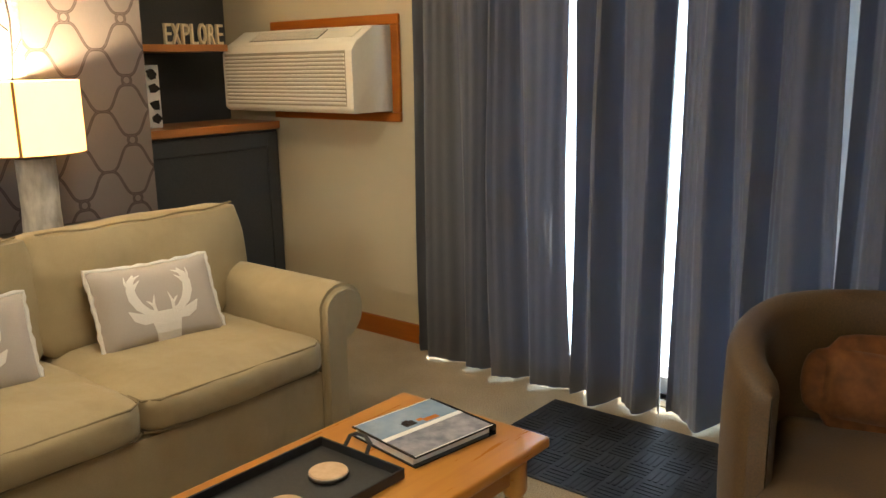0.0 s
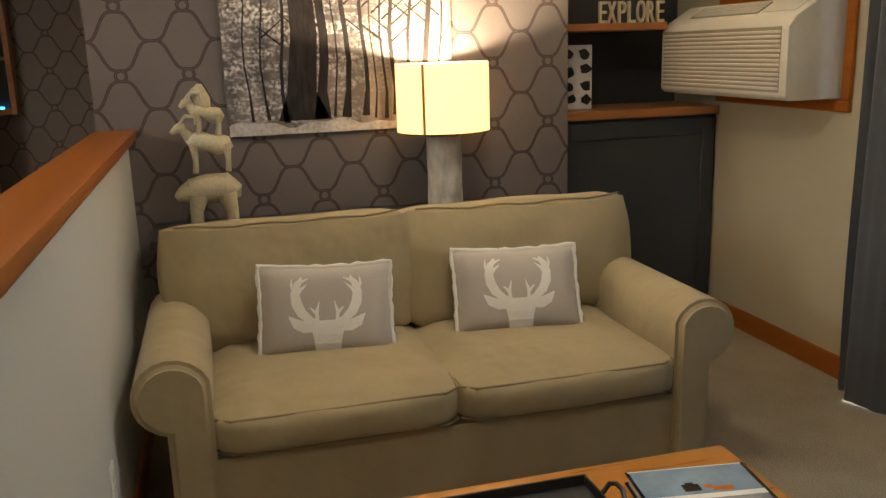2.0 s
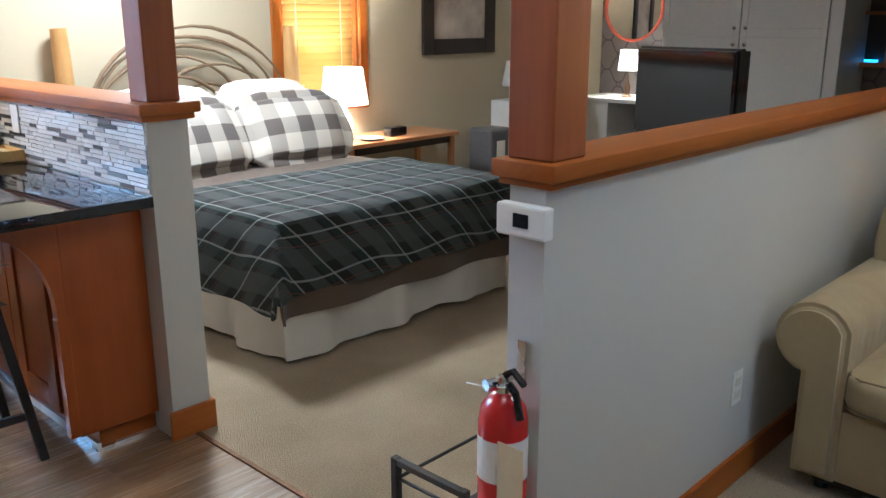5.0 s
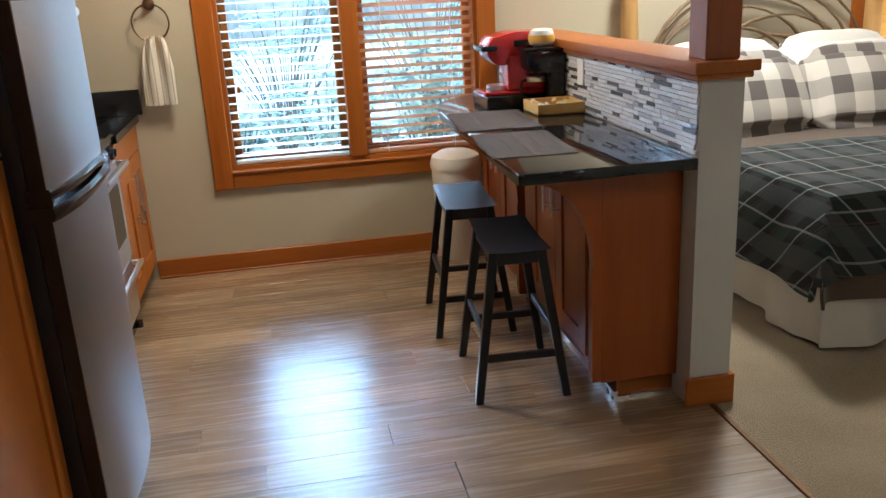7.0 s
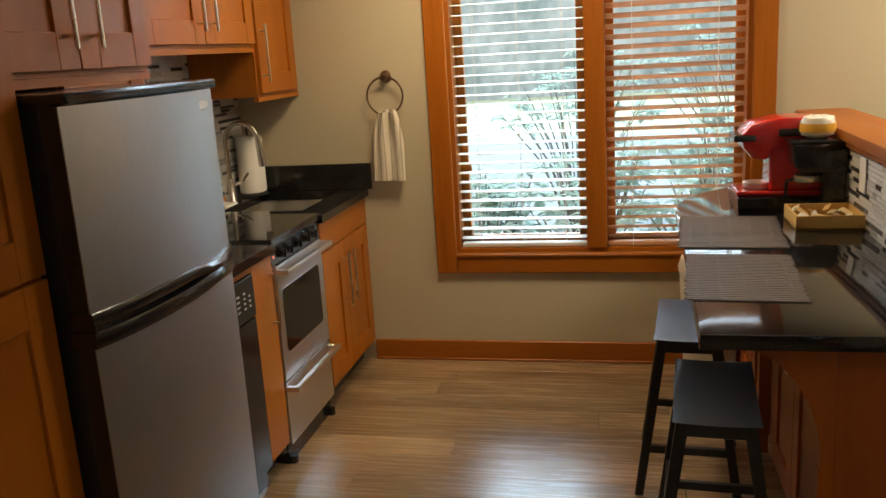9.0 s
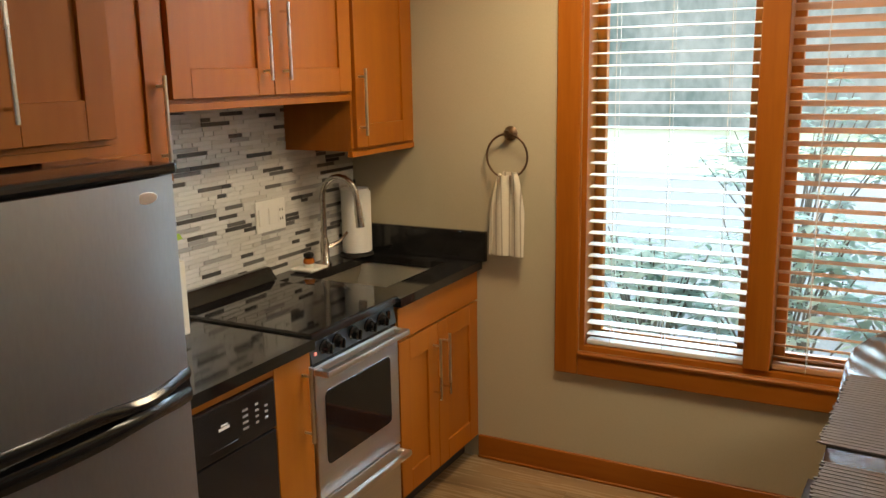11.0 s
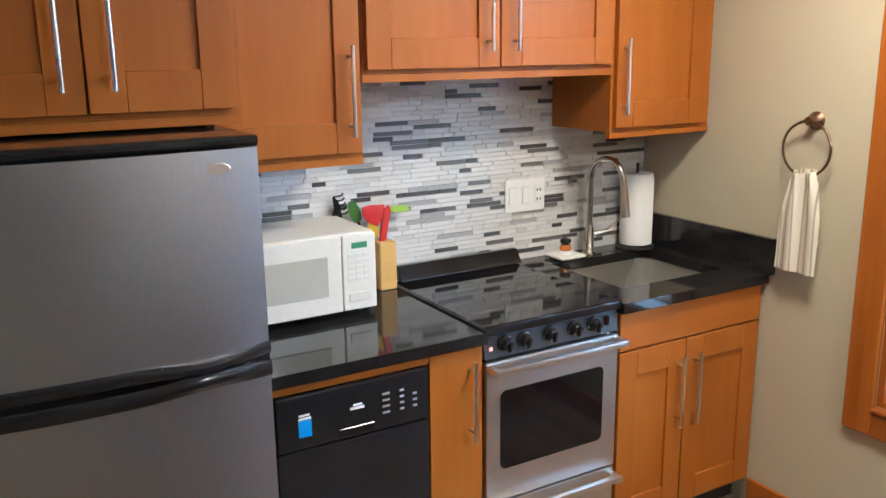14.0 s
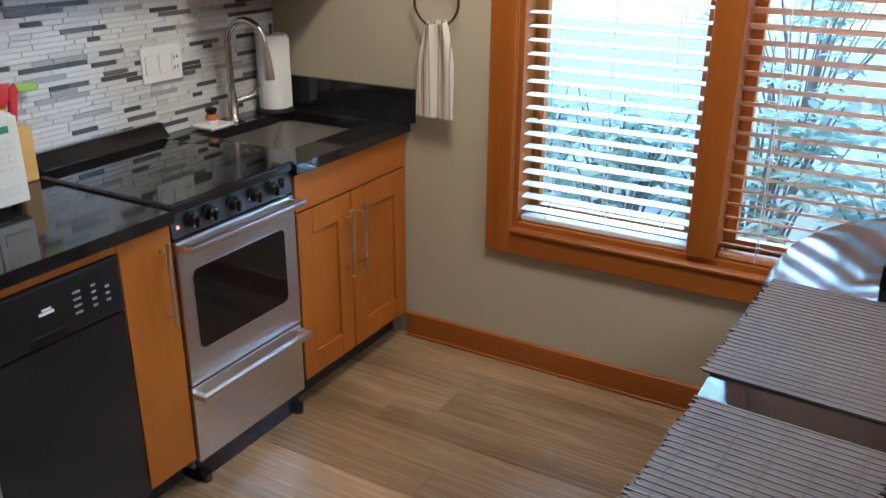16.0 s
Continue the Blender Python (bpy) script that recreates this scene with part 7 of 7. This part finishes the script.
def plaid_material():
    m, nt, b, g = nodes_of("plaid_throw")
    sep = nt.nodes.new("ShaderNodeSeparateXYZ")
    link(nt, g.outputs["Position"], sep.inputs[0])
    u, v = sep.outputs[0], mathn(nt, "SUBTRACT", sep.outputs[1], sep.outputs[2])
    u = mathn(nt, "ADD", sep.outputs[0], mathn(nt, "MULTIPLY", sep.outputs[2], -0.9))

    def band(c, freq, off, width):
        return mathn(nt, "LESS_THAN", mathn(nt, "ABSOLUTE", mathn(nt, "SUBTRACT", mathn(nt, "FRACT", mathn(nt, "ADD", mathn(nt, "MULTIPLY", c, freq), off)), .5)), width)
    col = mixn(nt, mathn(nt, "MULTIPLY", band(u, 4.6, .2, .20), .8), (0.004, 0.007, 0.006), (0.058, 0.068, 0.066))
    col = mixn(nt, mathn(nt, "MULTIPLY", band(v, 4.6, .0, .20), .55), col, (0.062, 0.072, 0.070))
    col = mixn(nt, mathn(nt, "MULTIPLY", band(u, 4.6, .6, .12), .5), col, (0.010, 0.040, 0.032))
    col = mixn(nt, mathn(nt, "MULTIPLY", band(u, 4.6, .70, .024), .55), col, (0.42, 0.43, 0.41))
    col = mixn(nt, mathn(nt, "MULTIPLY", band(v, 4.6, .50, .024), .55), col, (0.42, 0.43, 0.41))
    col = mixn(nt, mathn(nt, "MULTIPLY", band(v, 4.6, .25, .012), .5), col, (0.20, 0.06, 0.03))
    f = noisen(nt, g, 260)
    link(nt, mixn(nt, mathn(nt, "MULTIPLY", f, .5), col, (0.02, 0.02, 0.02)), b.inputs["Base Color"])
    b.inputs["Roughness"].default_value = .95
    bumpn(nt, b, f, .5, .004)
    return m


tv_ = thing("plaid_throw", (-2.7, -2.0, .62), "dark green and black plaid throw across the bed foot", "throw")
part("cloth", drape(BX0 - .01, BX1 + .01, -2.73, BY1 + .005, .650, .38, .31, .010, 2, .065), plaid_material(), tv_)


def check_material():
    m, nt, b, g = nodes_of("buffalo_check")
    tc = nt.nodes.new("ShaderNodeTexCoord")
    sep = nt.nodes.new("ShaderNodeSeparateXYZ")
    link(nt, tc.outputs["Object"], sep.inputs[0])

    def half(c):
        return mathn(nt, "LESS_THAN", mathn(nt, "FRACT", mathn(nt, "ADD", mathn(nt, "MULTIPLY", c, 4.8), .3)), .5)
    k = mathn(nt, "MULTIPLY", mathn(nt, "ADD", half(sep.outputs[0]), half(sep.outputs[2])), .5)
    f = noisen(nt, g, 260)
    col = mixn(nt, k, (0.62, 0.58, 0.50), (0.115, 0.10, 0.09))
    link(nt, mixn(nt, mathn(nt, "MULTIPLY", f, .15), col, (.2, .18, .16)), b.inputs["Base Color"])
    b.inputs["Roughness"].default_value = .9
    bumpn(nt, b, f, .3, .003)
    return m


M_CHECK = check_material()


def bed_pillow(x, y, z, w, h, tilt, rz, material, label, seed):
    t = thing("bed_pillow", (0, 0, 0), label, "pillow", "pillows on the bed")
    part("cover", soft_box(-w / 2, w / 2, -.045, .045, -h / 2, h / 2, .045, .065, 11, seed, .012), material, t)
    part("seam", T([(-w / 2, 0, -h / 2), (w / 2, 0, -h / 2), (w / 2, 0, h / 2), (-w / 2, 0, h / 2), (-w / 2, 0, -h / 2)], .004, 6), material, t)
    put(t, pose(x, y, z, tilt, 0, rz))


bed_pillow(-2.95, -3.42, .84, .66, .46, 22, 0, M_LINEN, "plump white pillow against the headboard", 1)
bed_pillow(-2.25, -3.42, .84, .66, .46, 22, 0, M_LINEN, "plump white pillow against the headboard", 2)
bed_pillow(-3.03, -3.27, .815, .66, .42, 30, -6, M_CHECK, "grey and white buffalo check pillow leaning on another", 3)
bed_pillow(-2.29, -3.27, .815, .66, .42, 30, 5, M_CHECK, "grey and white buffalo check pillow leaning on another", 4)
for xx in (-1.79, -3.30):
    bm = T([(xx, S + .09, 0), (xx + .006, S + .09, .5), (xx - .005, S + .09, 1.0), (xx, S + .09, 1.43)], [.052, .048, .050, .044], 14)
    for v in bm.verts:
        v.co += noise.noise_vector(v.co * 9) * .006
    part("post", bm, M_LOG, bd, "peeled log post", smooth=True)
rnd = random.Random(8)
for i in range(9):
    half, z0, rise = .20 + .058 * i, .78 + .012 * i, .16 + .036 * i
    cx = -2.545 + rnd.uniform(-.05, .05) + (.16 if i % 2 else -.16) * (i < 6)
    pts = []
    for k in range(17):
        a = math.pi * k / 16
        pts.append((max(-3.30, min(-1.79, cx - half * 1.05 * math.cos(a))), S + .085 + .012 * math.sin(i * 2 + k * .3), z0 + rise * 1.25 * math.sin(a) + rnd.uniform(-.004, .004)))
    part("twig", T(pts, [.010 + .003 * math.sin(k + i) for k in range(17)], 7), M_TWIG, bd)
part("rail", T([(-3.30, S + .09, .80), (-1.79, S + .09, .80)], .022, 10), M_LOG, bd)

nt_ = thing("nightstand", (-4.0, -3.45, 0), "wooden night table beside the bed", "nightstand")
part("top", B((-4.52, -3.44, -3.70, -3.25, .635, .665), bevel=.004), M_TABLEWOOD, nt_)
for xx in (-4.48, -3.49):
    for yy in (-3.66, -3.30):
        part("leg", B((xx - .02, xx + .02, yy - .02, yy + .02, 0, .635), bevel=.003), M_TABLEWOOD, nt_)
part("apron", B((-4.46, -3.51, -3.655, -3.635, .55, .635), (-4.46, -3.51, -3.315, -3.295, .58, .635)), M_DARKFRAME, nt_)
bl = thing("bedside_lamp", (-3.62, -3.50, .665), "white bedside lamp, lit, with a tapered shade", "lamp")
part("base", lathe([(0.06, 0), (0.06, .012), (0.035, .03), (0.055, .08), (0.05, .15), (0.02, .20), (0.012, .26)], (-3.62, -3.50, .665), 24), M_WHITE, bl)
part("shade", thick(lathe([(0.165, .245), (0.130, .490)], (-3.62, -3.50, .665), 32, None, False), 0.002), M_SHADE_W, bl, "glowing white fabric shade")
made = set(scene.objects)
ck = thing("alarm_clock", (-4.28, -3.35, .645), "small black alarm clock", "clock")
part("case", B((-4.36, -4.20, -3.39, -3.31, .6455, .71), bevel=.012, seg=2), M_BLACK, ck)
part("face", B((-4.35, -4.21, -3.311, -3.308, .66, .70)), M_BLACKGLASS, ck)
moved(made, 0.27, -0.06, 0.02)
made = set(scene.objects)
dsh = thing("dish", (-4.0, -3.22, .645), "shallow cream dish on the night table", "dish")
part("bowl", lathe([(0.05, 0.001), (0.085, .016), (0.09, .018), (0.085, .014), (0.0, .006)], (-4.0, -3.22, .645), 24), M_CREAM, dsh)
moved(made, 0.27, -0.14, 0.02)


def framed(name, axis_y, x0, x1, z0, z1, fw, label, inner):
    t = thing(name, ((x0 + x1) / 2, axis_y, z0), label, "picture")
    y = axis_y
    part("frame", B((x0, x0 + fw, y, y + .03, z0, z1), (x1 - fw, x1, y, y + .03, z0, z1), (x0 + fw, x1 - fw, y, y + .03, z0, z0 + fw), (x0 + fw, x1 - fw, y, y + .03, z1 - fw, z1), bevel=.004), M_DARKFRAME, t, "dark wooden frame")
    part("print", B((x0 + fw, x1 - fw, y + .001, y + .010, z0 + fw, z1 - fw)), inner, t)
    return t


M_PRINT = surface("sepia_print", (0.20, 0.14, 0.10), (0.66, 0.60, 0.52), 5, 4, .4, bump=0)
framed("framed_print", S + .001, -5.48, -4.62, 1.20, 2.06, .12, "sepia landscape print in a wide dark frame", M_PRINT)
framed("tall_mirror_frame", S + .001, -6.58, -6.21, 0.97, 2.0, .055, "narrow dark framed picture near the corner", M_PRINT)

# dressing corner
made = set(scene.objects)
dc = thing("white_chest", (-6.1, -3.4, 0), "white painted chest of drawers", "chest of drawers")
part("body", B((-6.55, -5.95, -3.74, -3.32, .04, .80), bevel=.006), M_WHITEPAINT, dc)
for i in range(4):
    q = part("drawer", B((-6.53, -5.97, -3.322, -3.305, .06 + .183 * i, .235 + .183 * i), bevel=.004), M_WHITEPAINT, dc)
    part("knob", lathe([(0.006, 0), (0.014, .014), (0.0, .02)], n=12), M_CHROME, q).matrix_parent_inverse = pose(-6.25, -3.305, .15 + .183 * i, -90, 0, 0)
wl2 = thing("white_lamp", (-6.12, -3.5, .80), "small unlit lamp with a white shade on the chest", "lamp")
part("base", lathe([(0.06, 0), (0.06, .01), (0.012, .03), (0.012, .14)], (-6.12, -3.5, .80), 18), M_BLACK, wl2)
part("shade", lathe([(0.19, .12), (0.20, .14), (0.165, .33), (0.0, .36)], (-6.12, -3.5, .80), 24), M_WHITEPAINT, wl2)
moved(made, 0.49, 0.0)
made = set(scene.objects)
fn = thing("tower_heater", (-5.55, -3.45, 0), "grey tower heater standing by the wall", "heater")
part("column", B((-5.68, -5.42, -3.58, -3.34, .03, .62), bevel=.03, seg=3), surface("grey_plastic", (.10, .10, .11), (.15, .15, .16), 60, 4, .4, bump=.02), fn)
part("panel", B((-5.60, -5.50, -3.342, -3.335, .38, .52), bevel=.002), M_WHITE, fn)
part("foot", lathe([(0.16, 0), (0.16, .02), (0.10, .03), (0.0, .03)], (-5.55, -3.45, 0), 24), M_BLACK, fn)
moved(made, 0.43, 0.0)
made = set(scene.objects)
va = thing("dressing_table", (-6.9, -2.85, 0), "white dressing table against the wallpaper", "dressing table")
part("top", B((-7.19, -6.62, -3.30, -2.45, .73, .765), bevel=.004), M_WHITEPAINT, va)
part("pedestal", B((-7.19, -6.66, -3.28, -2.95, .03, .73), bevel=.004), M_WHITEPAINT, va)
part("leg", B((-6.72, -6.66, -2.52, -2.46, 0, .73)), M_WHITEPAINT, va)
part("leg", B((-7.18, -7.12, -2.52, -2.46, 0, .73)), M_WHITEPAINT, va)
vl = thing("dressing_lamp", (-6.85, -2.87, .765), "small lit lamp on the dressing table", "lamp")
part("base", lathe([(0.05, 0), (0.05, .01), (0.02, .03), (0.03, .09), (0.01, .16), (0.01, .22)], (-6.85, -2.87, .765), 18), M_BRONZE, vl)
part("shade", thick(lathe([(0.095, .245), (0.075, .43)], (-6.85, -2.87, .765), 24, None, False), 0.002), M_SHADE_W, vl, "glowing white shade")
mr = thing("round_mirror", (-7.19, -2.75, 1.35), "round mirror with a thin red frame", "mirror")
M_MIRROR = surface("mirror_glass", (.88, .88, .88), (.9, .9, .9), 3, 3, .01, 1.0, 0, rvar=0)
M_REDFRAME = surface("red_paint", (.45, .07, .03), (.55, .10, .04), 50, 4, .35, bump=.02)
part("glass", lathe([(0.0, .0), (0.30, .0), (0.30, .006), (0.0, .006)], n=40), M_MIRROR, mr).matrix_parent_inverse = LOC[mr].inverted() @ pose(-7.199, -3.05, 1.58, 0, 90, 0)
bm = bmesh.new()
tube(bm, [(-7.185, -3.05 + .31 * math.cos(a), 1.58 + .31 * math.sin(a)) for a in [2 * math.pi * k / 40 for k in range(41)]], .014, 8)
part("rim", bm, M_REDFRAME, mr)

wd_ = thing("wardrobe", (-6.9, -1.75, 0), "white built-in wardrobe, darkened for shade, with panelled doors and knobs", "wardrobe")
part("body", B((-7.19, -6.62, -2.40, -0.93, 0.0, 2.40)), M_SHADEDWHITE, wd_)
part("edge_trim", B((-6.62, -6.595, -1.02, -0.92, 0.0, 2.40), bevel=.004), M_SHADEDWHITE, wd_)
for y0, y1, ky in ((-2.40, -1.715, -1.76), (-1.71, -1.03, -1.665)):
    for z0, z1 in ((.08, 1.33), (1.34, 2.38)):
        q = shaker(wd_, -6.62, 1, y0, y1, z0, z1, M_SHADEDWHITE, fw=.05)
        part("knob", lathe([(0.006, 0), (0.016, .014), (0.0, .022)], n=12), M_NICKEL, q).matrix_parent_inverse = pose(-6.60, ky, (z1 - .06) if z0 < 1 else z0 + .06, 0, 90, 0)
ws = thing("wall_shelf_box", (-7.19, -0.85, 1.15), "open wooden shadow-box shelf on the wallpaper", "shelf")
part("frame", B((-7.199, -7.08, -1.20, -1.16, 1.10, 2.0), (-7.199, -7.08, -0.75, -0.71, 1.10, 2.0), (-7.199, -7.08, -1.16, -.75, 1.10, 1.14), bevel=.003), M_SHELF, ws)
part("board", B((-7.19, -7.09, -1.16, -.75, 1.50, 1.525)), M_SHELF, ws)
part("backing", B((-7.1995, -7.185, -1.16, -.75, 1.14, 2.0)), M_DARKFRAME, ws)
part("blue_light", B((-7.10, -7.085, -0.90, -0.80, 1.141, 1.16)), emitter("blue_led", (.1, .5, 1.0), 2.0), ws)

ts = thing("tv_stand", (-3.3, -.3, 0), "dark wooden stand under the television", "stand")
part("body", B((-3.62, -2.95, -.62, .02, .02, .93), bevel=.005), M_DARKFRAME, ts)
tv = thing("television", (0, 0, 0), "black flat television seen from behind", "television")
part("screen", B((-.30, .30, -.05, -.03, .06, .44), bevel=.004), M_BLACKGLASS, tv)
part("bezel", B((-.31, .31, -.032, -.010, .05, .45), bevel=.006, seg=2), M_BLACK, tv)
part("back", prism([(-.30, .06), (.30, .06), (.30, .44), (-.30, .44)], "y", -.010, .02, .008), M_BLACK, tv)
part("back_bulge", B((-.22, .22, .02, .055, .10, .36), bevel=.015, seg=2), M_BLACK, tv)
part("foot", B((-.14, .14, -.09, .09, 0, .012), (-.03, .03, -.012, .012, .012, .07), bevel=.003), M_BLACK, tv)
put(tv, pose(-3.30, -.395, .93, 0, 0, 90 - 12) @ Matrix.Diagonal((.86, 1.5, .95, 1)))
moved(made, *PLAN)


# ---- mosaic tiles ----
def mosaic(parent, x, face, y0, y1, z0, z1, near, seed, skip=()):
    """Rows of narrow strips. near(y, z) picks the strips that are parts of their own."""
    rnd_ = random.Random(seed)
    rowh, joint = 0.0165, 0.0022
    meshes = {}
    far = bmesh.new()
    count = 0
    a, b = sorted((x, x + face * .0042))
    z = z0
    while z < z1 - .006:
        y = y0 - rnd_.uniform(0, .1)
        zt = min(z + rowh - joint, z1)
        while y < y1:
            ln = rnd_.choice((.048, .073, .098, .123, .148))
            c0, c1 = max(y, y0), min(y + ln - joint, y1)
            y += ln
            if c1 - c0 < .008 or any(s[0] < (c0 + c1) / 2 < s[1] and s[2] < z < s[3] for s in skip):
                continue
            d = face * rnd_.choice((0, 0, .0012, .0022))
            if near((c0 + c1) / 2, z) and count < 300:
                key = (round(c1 - c0, 3), round(zt - z, 4))
                if key not in meshes:
                    meshes[key] = mesh_of("tile", B((a, b, 0, c1 - c0, 0, zt - z), bevel=.0008), M_TILE, False)
                t = new("tile", meshes[key])
                t.parent = parent
                t.location = (d, c0, z)
                count += 1
            else:
                box(far, a + d, b + d, c0, c1, z, zt)
        z += rowh
    o = part("tile_field", far, M_TILE_JOINED, parent, smooth=False)
    tagged(o, kind="stuff")


mosaic(bpy.data.objects["tile_backing"], E_ - .004, -1, -3.738, -1.87, 0.932, 1.630, lambda y, z: -3.22 < y < -2.56 and z > 1.0, 5)
mosaic(bpy.data.objects["bar_tile_backing"], BX + .0015, 1, -3.738, -1.605, 0.909, 1.146, lambda y, z: y > -2.6, 6)

# ---- floor planks ----
rnd = random.Random(21)
plank_meshes = {}
y = S
row = 0
while y < 0.055:
    w = min(0.152, 0.055 - y)
    x = -1.248 - rnd.uniform(0, 1.1)
    while x < E_:
        a, b = max(x, -1.248), min(x + 1.22, E_)
        x += 1.22
        if b - a < .03:
            continue
        key = (round(b - a, 2), round(w, 3))
        if key not in plank_meshes:
            plank_meshes[key] = mesh_of("plank", B((0, key[0] - .0006, 0, key[1] - .0007, -.006, 0.0), bevel=.0007), M_PLANK, False)
        p = new("plank", plank_meshes[key])
        p.parent = plank_floor
        p.location = (a, y, 0.0)
    y += 0.152
single("threshold_strip", B((-1.26, -1.24, -1.584, 0.055, -0.002, 0.006), bevel=.002), M_BRONZE, "thin metal strip between carpet and planks", "threshold", "structure")
